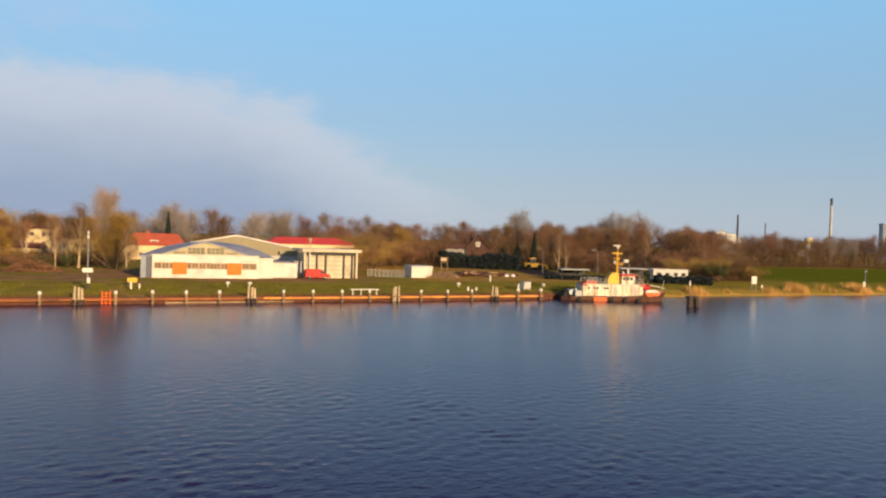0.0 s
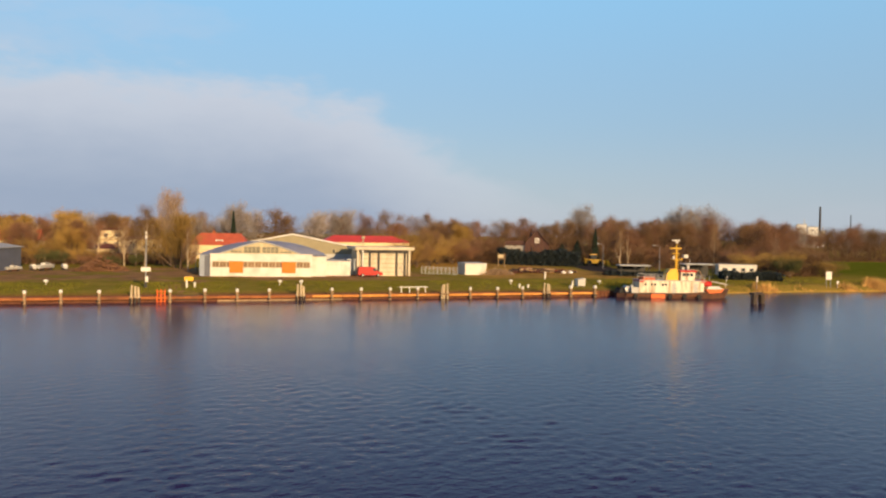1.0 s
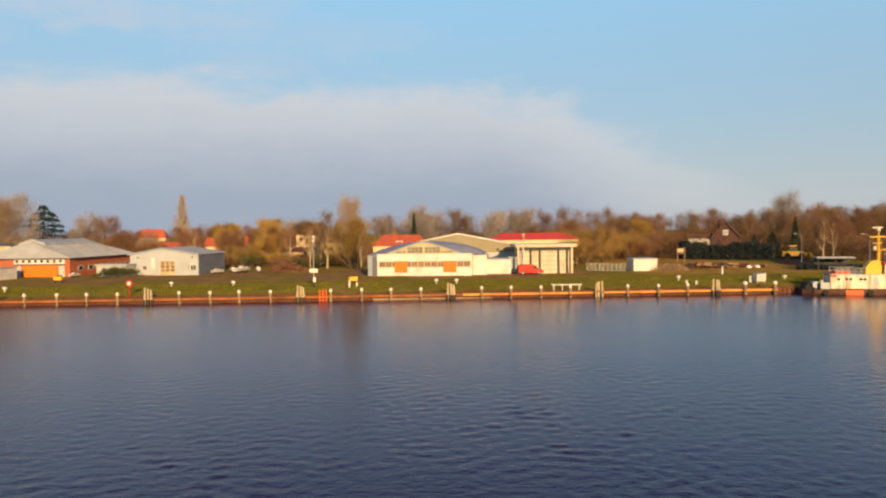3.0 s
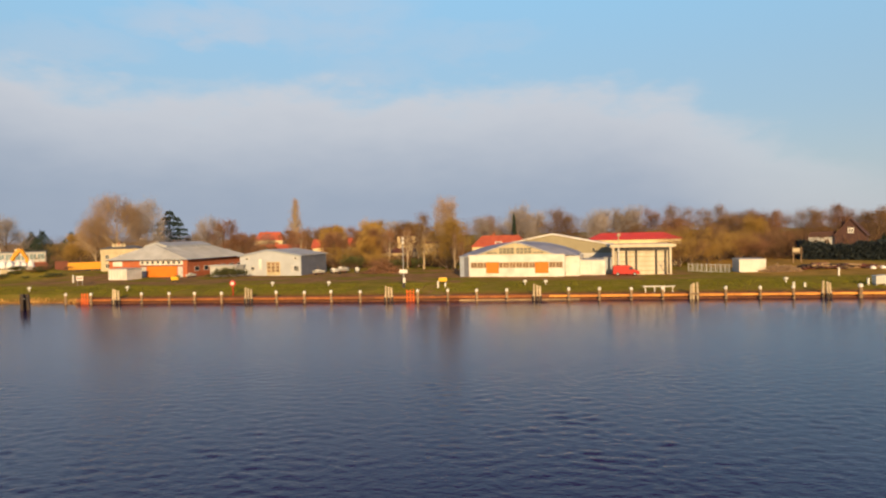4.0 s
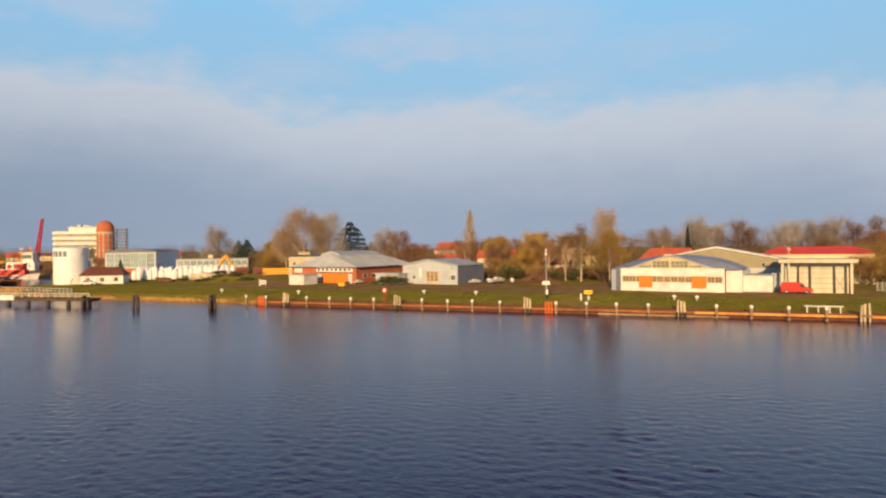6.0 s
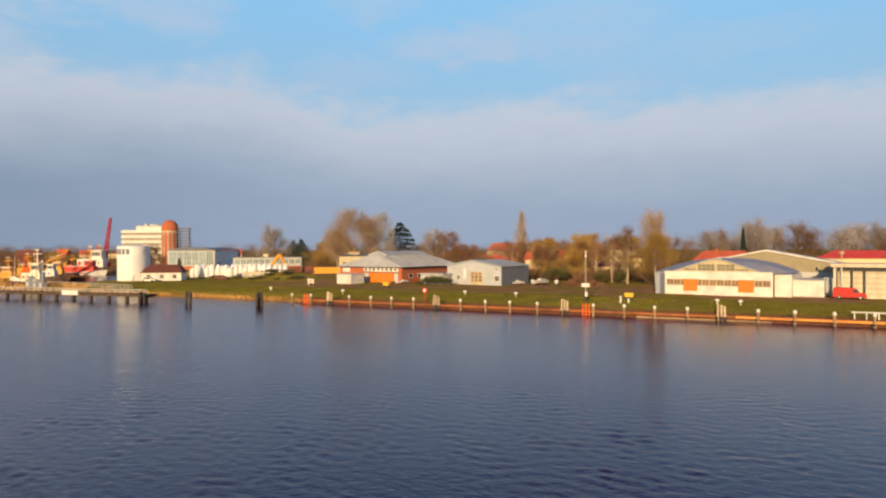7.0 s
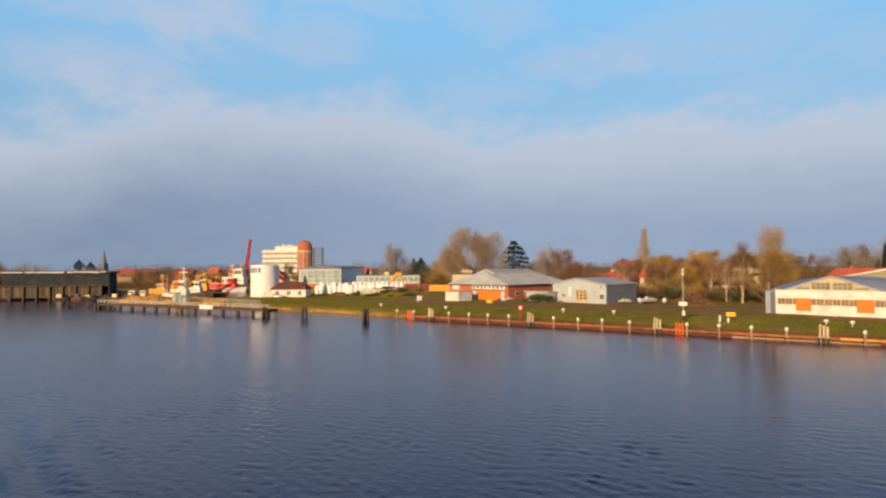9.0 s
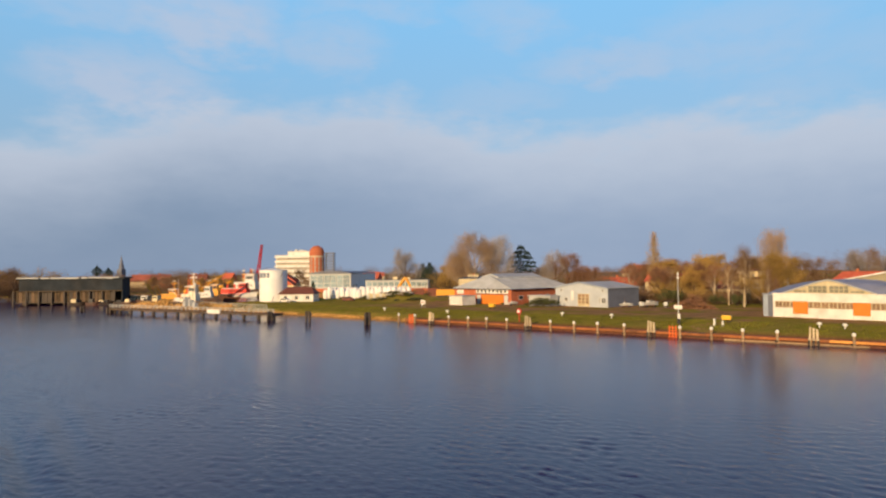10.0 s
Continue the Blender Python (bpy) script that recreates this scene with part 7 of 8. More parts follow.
def tree_meshes(seed, kind, count, width, bark, twig):
    segs, ends, rng = grow_tree(seed, kind)
    top = max(max(p[2], q[2]) for p, q, *_ in segs)
    k = 9.8 / top
    v, f = [], []
    for p, q, r0, r1, level in segs:
        if r0 < 0.02:
            continue
        d = norm3(q - p)
        u = norm3(np.cross(d, (0.3, 0.9, 0.2)))
        w = np.cross(d, u)
        i = len(v)
        sides = 6 if level == 0 else 3
        for c, r in ((p, r0), (q, r1)):
            for j in range(sides):
                a = 6.2832 * j / sides
                v.append(tuple((c + (u * math.cos(a) + w * math.sin(a)) * r) * k))
        for j in range(sides):
            m = (j + 1) % sides
            f.append((i + j, i + m, i + sides + m, i + sides + j))
    trunk = bpy.data.meshes.new("trunk")
    trunk.from_pydata(v, [], f)
    trunk.materials.append(bark)
    pts = np.array([e[0] for e in ends]) * k
    blur = 0.42
    if kind in ("fan", "round"):       # an even rounded dome
        c = pts - np.array((0, 0, 5.3))
        c /= np.array((4.3, 4.3, 4.3))
        r = np.linalg.norm(c, axis=1)[:, None]
        c = c / r * np.minimum(1, r ** (0.7 if kind == "fan" else 0.85)) * rng.uniform(0.86, 1.02, r.shape)
        pts = c * np.array((4.3, 4.3, 4.3)) + np.array((0, 0, 5.3))
    if kind == "column":    # tapers to a point
        h = 10 * rng.random(len(pts)) ** 1.15
        a = rng.uniform(0, 6.283, len(pts))
        r = 0.30 * np.clip(10.0 - h, 0.02, 9) ** 0.92 * np.clip(0.25 + h * 0.2, 0.25, 1) * (0.85 + 0.22 * np.sin(h * 4.1 + a)) * np.sqrt(rng.random(len(pts)))
        pts = np.stack([np.cos(a) * r, np.sin(a) * r, h * 0.97], 1)
        blur = 0.2
    if kind == "bush":
        blur = 0.55
    dirs = np.array([e[1] for e in ends])
    pick = rng.integers(0, len(pts), count)
    d = dirs[pick] * 0.7 + rng.normal(0, 0.55, (count, 3)) + np.array((0, 0, 0.25))
    d /= np.linalg.norm(d, axis=1)[:, None]
    ln = rng.uniform(0.25, 0.75, count)[:, None]
    if kind == "column":
        d = np.array((0, 0, 1.0)) + rng.normal(0, 0.12, (count, 3))
        ln = ln * 0.6
    s = np.cross(d, rng.normal(0, 1, (count, 3)))
    s = s / np.linalg.norm(s, axis=1)[:, None] * width * rng.uniform(0.6, 1.4, count)[:, None]
    a = pts[pick] + rng.normal(0, blur, (count, 3))
    tri = np.stack([a - s, a + s, a + d * ln], 1).reshape(-1, 3)
    tri[:, 2] = np.maximum(tri[:, 2], 0.02)
    crown = bpy.data.meshes.new("crown")
    crown.from_pydata(tri.tolist(), [], np.arange(count * 3).reshape(-1, 3).tolist())
    crown.materials.append(twig)
    return trunk, crown


TREES = {}
for key, seed, kind, count, width, bark, twig in (
        ("round", 11, "round", 8000, 0.018, "trunk", "twig"), ("round2", 12, "round", 8000, 0.018, "trunk", "twigred"), ("round3", 13, "round", 10000, 0.024, "trunk", "twiggold"),
        ("grey", 14, "round", 12000, 0.013, "trunk", "twiggrey"), ("up", 21, "upright", 9500, 0.015, "trunk", "twigred"), ("up2", 22, "upright", 9500, 0.024, "trunk", "twiggold"),
        ("up3", 23, "upright", 9000, 0.015, "trunk", "twig"), ("column", 31, "column", 4200, 0.013, "palebark", "twigtan"), ("birch", 41, "birch", 4500, 0.014, "palebark", "twig"),
        ("birch2", 42, "birch", 4500, 0.014, "palebark", "twigred"), ("bush", 51, "bush", 10000, 0.030, "trunk", "twiggold"), ("bush2", 52, "bush", 9500, 0.022, "trunk", "twig"),
        ("bush3", 53, "bush", 8000, 0.024, "trunk", "leaf"), ("bush4", 54, "bush", 9500, 0.022, "trunk", "twigred"), ("shrub", 55, "bush", 5000, 0.11, "trunk", "leaf"),
        ("fan", 61, "fan", 17000, 0.014, "palebark", "twigtan"), ("fan2", 62, "fan", 17000, 0.014, "palebark", "twiggrey"),
        ("tan", 24, "upright", 9500, 0.013, "palebark", "twigtan"),
        ("far", 71, "round", 5200, 0.019, "trunk", "twig"), ("far2", 72, "round", 5200, 0.019, "trunk", "twigred"), ("far3", 73, "upright", 5200, 0.017, "trunk", "twiggrey")):
    TREES[key] = tree_meshes(seed, kind, count, width, M[bark], M[twig])

NAMES = {
    "round": ("tree", "bare brown broad-crowned tree"), "round2": ("tree", "bare red-brown broad tree"), "round3": ("tree", "bare golden-brown broad tree"),
    "grey": ("tree", "tall grey bare tree"), "up": ("tree", "tall bare red-brown tree"), "up2": ("tree", "upright bare tree with golden twigs"),
    "up3": ("tree", "upright bare brown tree"), "tan": ("tree", "tall bare tan tree with a dense domed crown"), "column": ("poplar", "tall pointed bare tan poplar"), "birch": ("birch", "pale-stemmed bare birch"),
    "birch2": ("birch", "pale-stemmed birch with reddish twigs"), "bush": ("bush", "golden-brown bare thicket bush"), "bush2": ("bush", "brown bare thicket bush"),
    "far": ("tree", "bare brown distant tree"), "far2": ("tree", "bare red-brown distant tree"), "far3": ("tree", "bare grey distant tree"), "bush3": ("bush", "dull green bush"), "shrub": ("shrub", "low dense dull green shrub"), "bush4": ("bush", "red-brown bare thicket bush"), "fan": ("willow", "large bare tan willow"), "fan2": ("willow", "large bare grey-brown willow")}


def plant(key, x, y, top, wide=1.0, where="on the bank"):
    z = land(x, y) - 0.1
    s = (top - z) / 10
    name, label = NAMES[key]
    ob = thing(name, pose(x, y, z, 0, 0, random.uniform(0, 360)) @ Matrix.Diagonal((s * wide, s * wide, s, 1)), label + " " + where, name, name + "s")
    for n, me in zip(("trunk", "crown"), TREES[key]):
        o = new(n, me)
        o.parent = ob
    return ob


def conifer(x, y, top, wide, label, clear=0.05, gaps=0.0):
    """A conifer with drooping layers of needle sprays."""
    z = land(x, y) - 0.1
    h = top - z
    ob = thing("conifer", pose(x, y, z, 0, 0, random.uniform(0, 360)), label, "conifer", "conifers")
    part("trunk", lathe([(h * 0.018, -0.3), (h * 0.004, h)], 6), M["trunk"], ob)
    rng = np.random.default_rng(int(abs(x * 7 + y)))
    n = 3600
    t = clear + (1 - clear) * rng.random(n) ** 0.8
    lay = np.round(t * 11) / 11
    t = lay + rng.normal(0, 0.018 if gaps in (0.0, 0.5) else 0.06, n)
    a = rng.uniform(0, 6.283, n)
    keep = np.sin(a * 3 + lay * 40) + rng.normal(0, 0.4, n) > -0.9 + gaps
    prof = np.clip(1.02 - t, 0, 1) ** 0.75 if gaps == 0 else np.clip(np.sin(np.clip((t - clear) / (1 - clear), 0, 1) * 2.7 + 0.25), 0.05, 1)
    r = wide * prof * np.sqrt(rng.random(n))
    p = np.stack([np.cos(a) * r, np.sin(a) * r, t * h - r * 0.18], 1)[keep]
    m = len(p)
    d = rng.normal(0, 1, (m, 3)) * np.array((1, 1, 0.35))
    d /= np.linalg.norm(d, axis=1)[:, None]
    s = np.cross(d, rng.normal(0, 1, (m, 3)))
    s = s / np.linalg.norm(s, axis=1)[:, None] * h * 0.012
    tri = np.stack([p - s - d * h * 0.02, p + s - d * h * 0.01, p + d * h * 0.03], 1).reshape(-1, 3)
    raw("crown", tri.tolist(), np.arange(m * 3).reshape(-1, 3).tolist(), M["needles"], ob)


# trees behind the hangar and the yard
plant("tan", -7.7, 190.5, 21.3, 0.75, "beside the hangar")
plant("up2", -4.6, 178.0, 15.6, 1.0, "beside the hangar")
plant("bush", -6.0, 181.0, 10.5, 1.0, "beside the hangar")
plant("birch", -12.9, 183.0, 16.6, 0.8, "in the yard")
plant("birch", -2.3, 165.0, 11.5, 0.6, "at the hangar's corner")
plant("birch2", -0.6, 164.5, 9.5, 0.5, "at the hangar's corner")
plant("birch", -18.2, 188.0, 12.5, 0.7, "in the yard")
for row in (("round3", -58, 248, 15.0), ("round3", -42, 246, 17.0), ("round2", -31.5, 205, 13.5), ("birch2", -20, 196, 13.5), ("bush", -14, 200, 6.5), ("round", -64, 246, 15.0), ("bush", -31, 197, 6.0), ("bush4", -24, 194, 5.0), ("round2", -48, 240, 14.5), ("bush", -41, 200, 6.0),
            ("shrub", -34.6, 190, 6.0), ("shrub", -15.5, 186, 5.0), ("shrub", -21.0, 187, 4.6), ("bush2", -9, 187, 5.5), ("bush4", -27, 188, 5.0), ("shrub", -4.5, 182, 4.0), ("bush2", -45, 192, 6.0), ("round2", -59, 248, 15.5), ("bush4", -52, 205, 6.0), ("round2", -47, 214, 12.5), ("birch2", -57, 212, 12.5), ("birch", -44, 214, 12.0), ("round2", -39, 216, 9.0), ("round2", -70, 246, 14.0), ("bush", -58, 204, 6.0), ("round", -30, 244, 16.5), ("bush2", -62, 196, 6.5), ("round3", -28, 250, 16.0), ("bush4", -19, 192, 6.0)):
    plant(*row, 1.1, "behind the yard")
# behind the sheds and the cabin
for row in (("bush", 53, 178, 8.5), ("bush", 57, 184, 9.5), ("bush4", 53, 180, 10.5), ("bush", 53, 197, 11.5), ("bush", 59, 198, 12.0), ("bush2", 65, 200, 12.0), ("bush", 69, 203, 11.0), ("bush4", 75, 206, 10.5), ("bush", 62, 188, 8.0), ("bush4", 80, 208, 10.0), ("bush2", 87, 222, 11.0), ("bush4", 94, 226, 12.0), ("round", 48, 214, 13.5), ("round2", 60, 222, 14.5), ("round", 72, 222, 14.0), ("up2", 88, 232, 15.0),
            ("round", 80, 240, 15.5), ("round2", 66, 240, 15.0), ("round", 92, 248, 17.5), ("round2", 101, 252, 17.0), ("round", 110, 246, 18.0), ("round2", 119, 248, 18.5), ("round", 127, 238, 17.5), ("bush2", 80, 214, 9.0)):
    plant(*row, 1.15, "before the woods")
# the wood behind the tug
for row in (("round", 137, 240, 18.5), ("round2", 144, 232, 18.0), ("grey", 167, 289, 27.0), ("round", 155, 238, 20.0), ("round2", 152, 215, 17.5), ("round", 160, 213, 18.0), ("grey", 210, 270, 27.5), ("grey", 222, 266, 27.5), ("grey", 9.5, 285, 23.0), ("far3", -4, 286, 17.5), ("grey", 54, 290, 20.5), ("round2", 168, 195, 19.5),
            ("round", 174, 186, 17.5), ("round2", 178, 176, 17.0), ("bush4", 166, 168, 13.5), ("round2", 183, 192, 17.0), ("round", 190, 200, 18.0), ("up3", 147, 207, 16.0), ("round2", 140, 204, 14.5), ("round", 132, 212, 15.0)):
    plant(*row, 1.1, "in the wood beyond the road")
for row in (("birch", 120.5, 181, 14.0), ("birch2", 123, 180.5, 12.5), ("birch", 156, 182, 15.0), ("birch2", 160, 160, 13.0)):
    plant(*row, 0.7, "before the wood")
for row in (("bush2", 128, 186, 9.0), ("bush4", 136, 184, 10.0), ("bush", 150, 146, 8.5), ("shrub", 146, 141, 7.0), ("bush2", 156, 152, 10.0), ("bush4", 148, 160, 10.5), ("bush", 142, 150, 8.0), ("bush2", 162, 149, 9.5), ("bush", 160, 142, 6.0), ("shrub", 128, 146, 3.6), ("shrub", 133, 143, 3.4), ("shrub", 123, 150, 3.8), ("shrub", 138, 140, 3.6)):
    plant(*row, 1.2, "beside the field")
# willows and trees behind the depot
plant("fan", -121, 212, 27.0, 0.95, "behind the brick depot")
plant("fan2", -115.2, 220.5, 26.0, 0.68, "behind the brick depot")
plant("fan", -130, 214, 20.0, 0.8, "behind the brick depot")
for row in (("grey", -105.5, 248, 20.2), ("round2", -100, 246, 18.5), ("round2", -92, 246, 13.5), ("round", -114, 250, 14.0), ("round3", -141, 222, 14.5), ("round3", -134, 228, 13.0), ("bush", -147, 226, 11.0), ("grey", -193, 250, 23.5), ("round2", -94, 256, 13.0), ("bush4", -84, 242, 11.0), ("bush2", -76, 232, 9.5), ("round2", -82, 268, 14.5), ("round", -70, 290, 15.5), ("round2", -60, 262, 13.0)):
    plant(*row, 1.1, "behind the depot")
plant("column", -114.0, 366.0, 32.2, 1.3, "standing above the other trees")
for row in (("shrub", -57.0, 158.4, 4.4), ("shrub", -54.4, 158.6, 4.0), ("shrub", -59.4, 158.6, 3.8), ("shrub", -62.0, 158.8, 2.8), ("shrub", -70.5, 159.0, 2.6)):
    plant(*row, 1.3, "before the kiosk")
conifer(-115.9, 236.9, 21.0, 6.5, "dark green pine with layered crown behind the depot", 0.35, 0.5)
conifer(126.8, 206, 13.5, 1.8, "slim dark spruce before the wood")
for row in ((116, 199, 9.8, 3.2), (112, 202, 8.6, 3.0)):
    conifer(*row, "dark green conifer in the villa's hedge")
conifer(9.5, 262, 17.0, 1.7, "slim dark spruce behind the red roofs")
for row in ((-180, 253, 14.8, 5.0), (-187, 256, 14.2, 5.0), (-171, 258, 13.8, 5.0)):
    conifer(*row, "dark broad conifer behind the port offices", 0.08, 0.1)
conifer(-152, 158, 8.4, 2.0, "dark small conifer behind the harbour office")

# trees in the middle distance, in two broken belts
for k in range(62):
    px = -70 + k * 6.4 + random.uniform(-4, 4)
    py = 292 + 26 * math.sin(k * 0.7) + random.uniform(-12, 18) - max(0, px - 150) * 0.05
    hh = (17.4 if px < 120 else 15.4) + 2.6 * math.sin(px * 0.035) + random.uniform(-2.0, 2.4) + max(0, px - 40) * 0.022
    plant(random.choice(("far", "far2", "far3", "far")), px, py, hh, 1.15, "in the distant belt of trees")


for k in range(44):
    px = 182 + k * 5.6 + random.uniform(-3, 3)
    py = 246 + random.uniform(0, 34)
    plant(random.choice(("far", "far", "far2", "far3")), px, py, 17.2 + random.uniform(-1.8, 1.8) + max(0, px - 330) * 0.045, 1.2, "behind the green field")


def far_woods():
    """Distant woods: bare crowns as fine slivers, too far off to count."""
    rng = np.random.default_rng(5)
    rows = []
    for x0, x1, y0, y1, h0, h1, n in ((-900, -330, 380, 640, 12, 17, 150), (-330, -60, 380, 560, 10, 14, 130), (-80, 330, 360, 480, 16, 20, 170), (300, 560, 285, 360, 15, 20, 80), (300, 640, 330, 480, 18, 23, 80), (560, 1200, 380, 620, 18, 26, 90), (-1500, -800, 420, 800, 14, 22, 80)):
        x = rng.uniform(x0, x1, n)
        y = rng.uniform(y0, y1, n)
        rows += list(zip(x, y, rng.uniform(h0, h1, n)))
    tris = []
    for x, y, h in rows:
        m = 760
        r = h * 0.34
        d = rng.normal(0, 1, (m, 3))
        d /= np.linalg.norm(d, axis=1)[:, None]
        d *= rng.random(m)[:, None] ** 0.55
        c = np.stack([x + d[:, 0] * r, y + d[:, 1] * r, 1.5 + h * 0.56 + d[:, 2] * h * 0.43], 1)
        up = np.stack([d[:, 0] * 0.6, d[:, 1] * 0.6, np.ones(m) * 0.7], 1) + rng.normal(0, 0.35, (m, 3))
        s = np.stack([rng.normal(0, 1, m), rng.normal(0, 1, m), rng.normal(0, 0.3, m)], 1) * 0.034
        ln = rng.uniform(0.5, 1.3, m)[:, None]
        tris.append(np.stack([c - s, c + s, c + up * ln], 1).reshape(-1, 3))
        t = np.array([[x - 0.25, y, 0.5], [x + 0.25, y, 0.5], [x, y, h * 0.7]])
        tris.append(t)
    v = np.concatenate(tris)
    ob = raw("distant_woods", v.tolist(), np.arange(len(v)).reshape(-1, 3).tolist(), M["hazetwig"])
    tagged(ob, "distant bare brown woods along the horizon", "woods", kind="stuff")


far_woods()


def undergrowth():
    """Brushwood that closes the gaps under the trees."""
    rng = np.random.default_rng(8)
    tris = []
    for x0, x1, y0, y1, h, n in ((-60, -2, 194, 222, 2.6, 14000), (44, 130, 208, 260, 6.5, 30000), (128, 200, 172, 236, 6.5, 30000), (-110, 200, 262, 330, 7.0, 45000), (-160, -85, 215, 262, 5.0, 9000), (180, 430, 241, 262, 7.5, 34000), (142, 165, 142, 160, 2.5, 4500), (-460, -240, 270, 380, 5.0, 9000), (-420, -288, 128, 260, 6.0, 26000), (-640, -400, 130, 330, 9.0, 16000)):
        x, y = rng.uniform(x0, x1, n), rng.uniform(y0, y1, n)
        z = 1.5 + h * rng.random(n) ** 1.6
        c = np.stack([x, y, z], 1)
        d = rng.normal(0, 0.6, (n, 3)) + np.array((0, 0, 0.8))
        s = rng.normal(0, 0.055, (n, 3))
        tris.append(np.stack([c - s, c + s, c + d * rng.uniform(0.5, 1.4, n)[:, None]], 1).reshape(-1, 3))
    v = np.concatenate(tris)
    tagged(raw("undergrowth", v.tolist(), np.arange(len(v)).reshape(-1, 3).tolist(), M["brush"]), "dark brown brushwood under the trees", "undergrowth", kind="stuff")


undergrowth()


def tufts(name, label, material, rows, seed, blade):
    """Upright blades in clumps along the water's edge."""
    rng = np.random.default_rng(seed)
    tris = []
    for x0, x1, s0, s1, h, n, bare in rows:
        x = rng.uniform(x0, x1, n)
        keep = np.sin(x * 0.55) + np.sin(x * 0.21 + 2) + rng.normal(0, 0.45, n) > bare
        x = x[keep]
        m = len(x)
        y = np.array([shore(v) for v in x]) + rng.uniform(s0, s1, m)
        z = np.array([land(a, b) for a, b in zip(x, y)]) - 0.05
        c = np.stack([x, y, z], 1)
        d = np.stack([rng.normal(0, 0.28, m), rng.normal(0, 0.28, m), np.ones(m)], 1) * (h * rng.uniform(0.5, 1.2, m))[:, None]
        s = np.stack([rng.normal(0, 1, m), rng.normal(0, 0.5, m), np.zeros(m)], 1) * blade
        tris.append(np.stack([c - s, c + s, c + d], 1).reshape(-1, 3))
    v = np.concatenate(tris)
    tagged(raw(name, v.tolist(), np.arange(len(v)).reshape(-1, 3).tolist(), material), label, name.replace("_", " "), kind="stuff")


tufts("dry_reeds", "dry golden reeds along the water's edge", M["reed"], ((98, 330, -0.2, 3.2, 1.6, 16000, 1.15), (98, 330, -0.2, 1.5, 0.5, 5000, 0.4), (150, 176, 0.5, 5.0, 1.9, 3000, 0.3), (-135, -66, -0.1, 1.2, 0.6, 3000, -0.5), (-200, -135, -0.1, 5.5, 1.3, 4500, -0.5)), 3, 0.07)
tufts("bank_grass", "uneven spring grass on the canal bank", M["grassblade"], ((-66, 100, 2.8, 20, 0.30, 24000, -0.8), (-135, -66, 0.8, 20, 0.35, 9000, -0.8), (78, 330, 0.6, 16, 0.4, 18000, -1.2)), 4, 0.06)

for row in ((-955, 424.5, 22.5, 8.0), (-947, 436.5, 19.5, 8.0)):
    conifer(*row, "distant dark round-headed tree beside the church", 0.45, 0.1)
for row in (("bush2", -418, 146, 11.5), ("round", -428, 152, 13.0), ("bush2", -440, 150, 12.5), ("bush4", -400, 140, 9.5), ("bush2", -380, 134, 8.0), ("bush2", -318, 146, 9.5), ("bush", -326, 152, 10.5), ("bush2", -336, 150, 11.0), ("round", -322, 160, 12.5), ("bush4", -308, 140, 6.5)):
    plant(*row, 1.3, "beside the boat house")
# trees beyond the boat house
for k in range(16):
    px, py = -300 - (k % 8) * 12 + random.uniform(-4, 4), 150 + (k // 8) * 60 + random.uniform(-10, 20)
    plant(random.choice(("round3", "round", "up3")), px, py, random.uniform(9, 12), 1.2, "beyond the boat house")


def hedge(x0, y0, x1, y1, h, deep, seed):
    rng = np.random.default_rng(seed)
    n = 24000
    t = rng.random(n)
    c = np.stack([x0 + (x1 - x0) * t, y0 + (y1 - y0) * t + rng.normal(0, deep, n), 1.5 + h * rng.random(n) ** 0.8 * (0.88 + 0.06 * np.sin(t * 33) + 0.10 * np.sin(t * 9 + 1))], 1)
    d, s = rng.normal(0, 0.3, (n, 3)), rng.normal(0, 0.11, (n, 3))
    v = np.stack([c - s, c + s, c + d], 1).reshape(-1, 3)
    return raw("hedge", v.tolist(), np.arange(n * 3).reshape(-1, 3).tolist(), M["shadehedge"])


tagged(hedge(91, 205.5, 112, 191.5, 5.5, 1.2, 21), "dense dark evergreen hedge before the villa", "hedge")
tagged(hedge(96, 149, 112, 143.5, 1.2, 0.5, 22), "low dark evergreen hedge behind the tug", "hedge")
tagged(hedge(120.5, 136.4, 133.0, 131.4, 2.0, 0.6, 23), "dark evergreen hedge before the mobile home", "hedge")

# ---- landing, harbour details and low growth ----
slip = thing("landing_steps", pose(-0.6, 115.6, 0.95), "dark rusty landing steps in a recess of the quay wall", "steps")
# Flat dark slab before the wall gives the recess its shade.
part("recess", boxes((-1.5, -0.66, -0.95, 1.5, -0.52, 0.03)), M["wet"], slip, "dark slab imitating a shaded recess")
for k in range(3):
    part("step", boxes((-1.4, -0.78 - 0.1 * k, -0.3 - 0.26 * k, 1.4, -0.662, -0.2 - 0.26 * k)), M["rust"], slip)

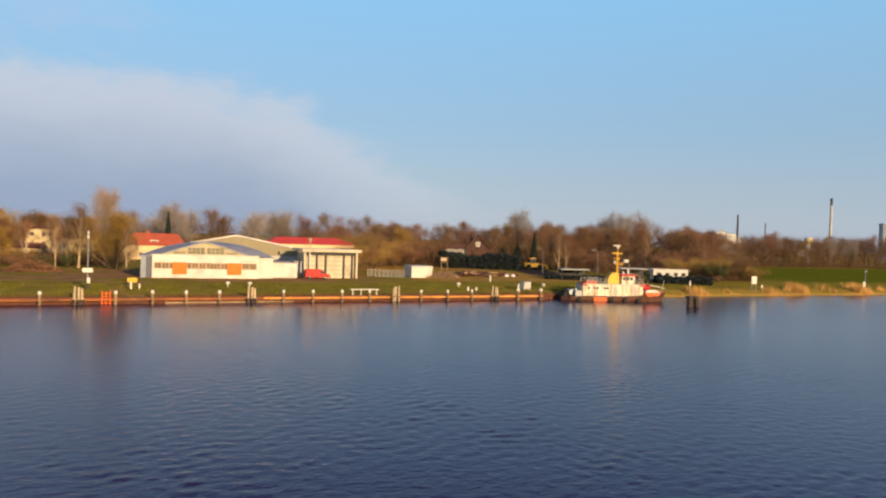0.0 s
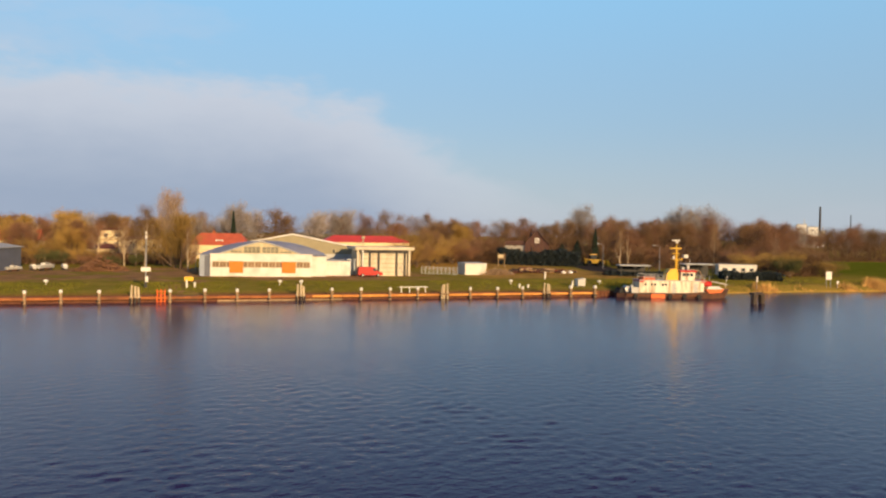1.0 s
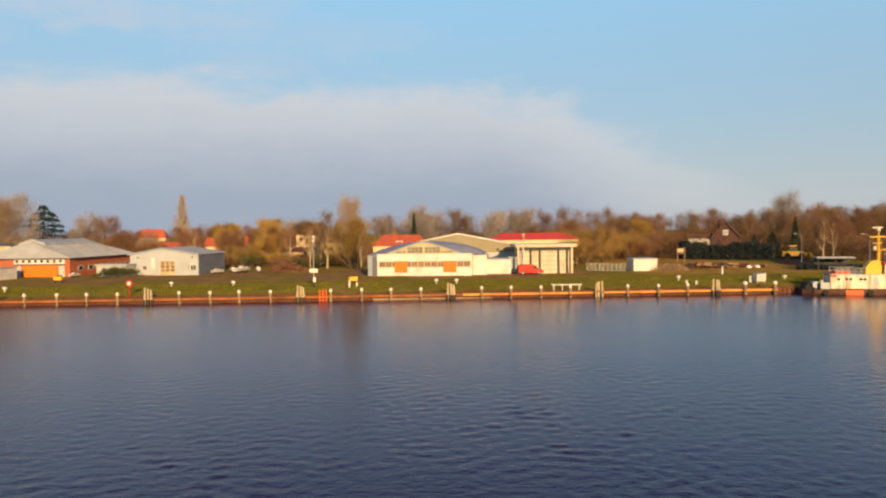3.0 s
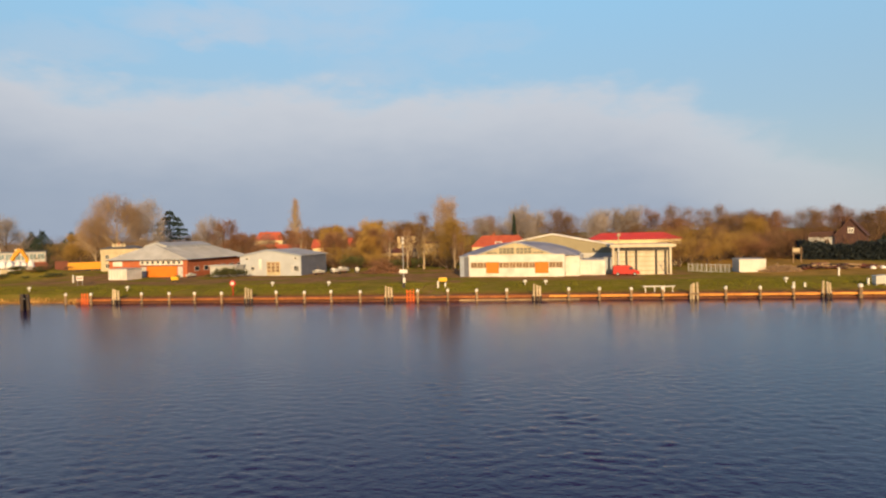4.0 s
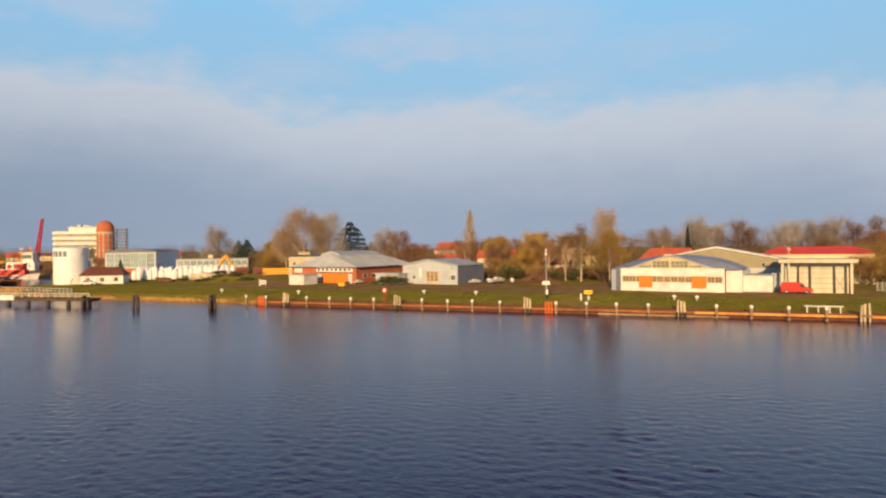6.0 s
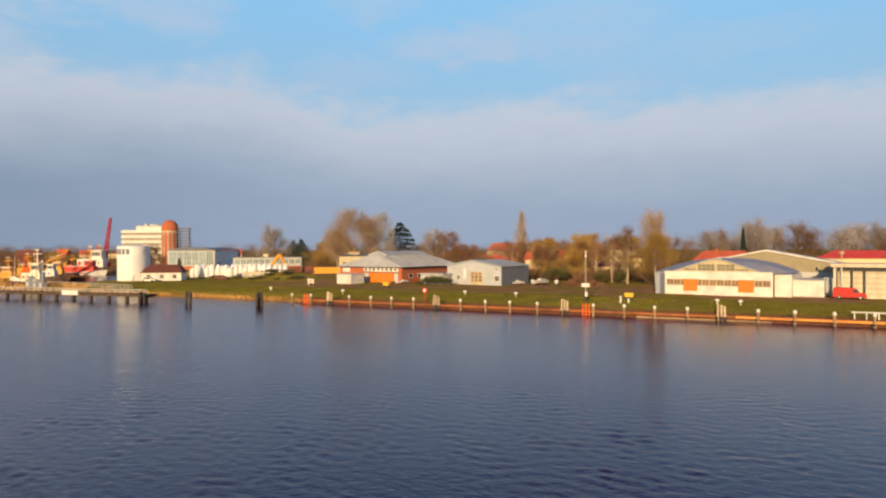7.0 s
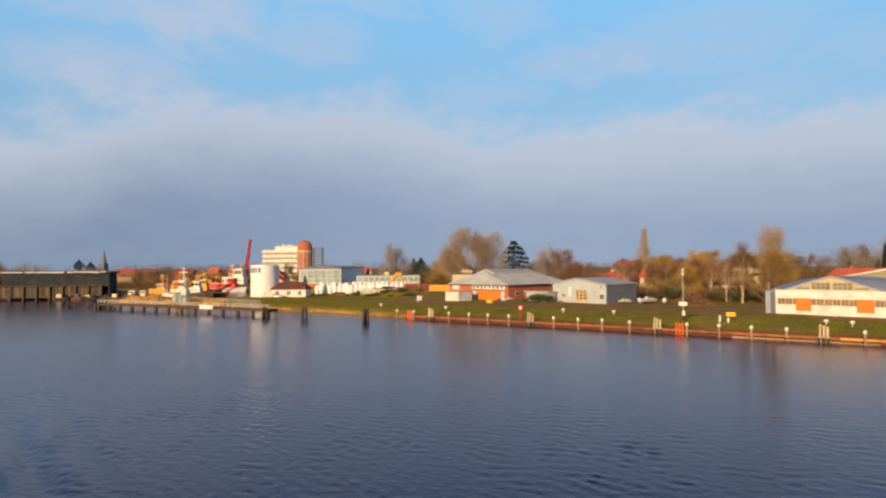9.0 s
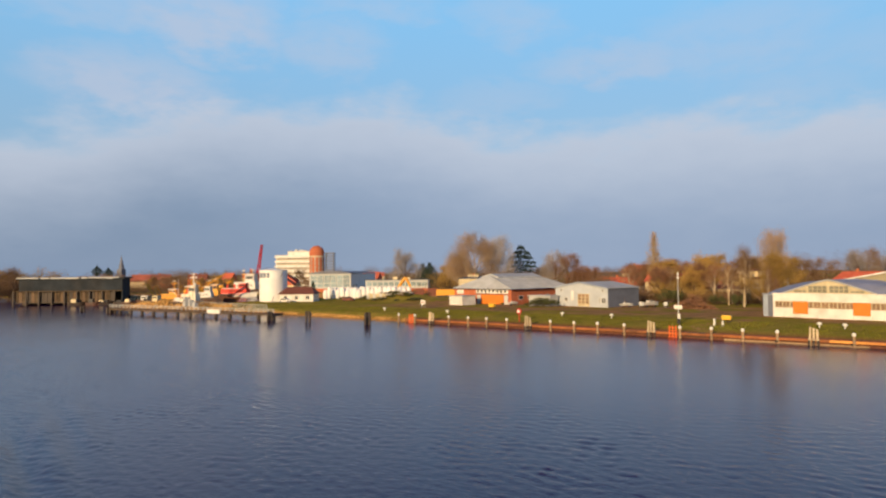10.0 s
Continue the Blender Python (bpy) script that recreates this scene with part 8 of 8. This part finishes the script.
vary = random.Random(31)
for u, v in ((-258.5, 112.6), (-254.5, 115.2), (-249.6, 119.4), (-245.4, 121.8), (-241.0, 124.4), (-236.6, 126.4), (-232.0, 128.6), (-227.6, 130.8), (-223.4, 133.4)):
    lb = thing("moored_launch", pose(u, v, 0, 0, 0, 26 + vary.uniform(-9, 9)), "dark launch with a pale cabin and canopy in the basin", "launch", "launches in the basin")
    ship_hull(lb, 8.4, 2.8, 1.7, 1.5, 2.1, M["hull"])
    part("cabin", boxes((2.6, -1.0, 1.4, 5.6, 1.0, 3.1, 0.16)), M["cream" if vary.random() < 0.6 else "white"], lb)
    part("canopy", prism(bmesh.new(), [(0.4, 1.5), (2.58, 1.5), (2.58, 3.3), (0.8, 3.0)], -1.05, 1.05), M["shadedark"], lb, "black canvas canopy")
    part("pane", boxes((3.0, -1.0, 2.1, 5.2, -0.88, 2.7)), M["glass"], lb)
house("gabled_house", "pale house with a red roof behind the storage tank", -262.0, 236.0, 1.8, 128, 9.0, 11.0, 4.2, 8.4, M["cream"], M["redroof"], 2, 3)
house("gabled_house", "small pale house with a red gable behind the glazed hall", -252.0, 226.0, 1.8, 128, 7.0, 9.0, 3.4, 6.6, M["cream"], M["redroof"], 1, 3)
for row in (("round", -268, 243, 14.5), ("bush2", -256, 238, 9.5), ("round2", -275, 240, 11.5)):
    plant(*row, 0.9, "behind the storage tank")
for row in (("bush2", -306, 106, 14.5), ("round", -312, 112, 16.0), ("bush", -318, 118, 15.0), ("bush2", -300, 104, 9.0)):
    plant(*row, 1.2, "at the end of the boat house")
# Low shrubs added to darken the mound's shaded grass slope.
for k in range(26):
    u, v = -116 + vary.gauss(0, 9.5), 163.5 + vary.gauss(0, 3.2)
    plant(("shrub", "bush3", "bush2")[k % 3], u, v, land(u, v) + vary.uniform(0.7, 1.5), 2.2, "added as shade on the grassy mound")
for row in (("round3", -33.5, 207, 14.0), ("round", -36.0, 211, 14.0), ("round2", -44.5, 206, 12.5), ("birch", -16.5, 196, 14.0), ("birch2", -26.0, 200, 13.0)):
    plant(*row, 0.95, "before the cream houses")
for row in (("bush", -40, 201, 8.5), ("round3", -33, 203, 11.5), ("bush", -26, 201, 5.2), ("bush4", -13, 203, 5.0), ("round3", -50, 222, 15.0), ("up2", -38, 228, 16.5), ("round3", -14, 232, 15.5)):
    plant(*row, 1.05, "among the thicket behind the yard")
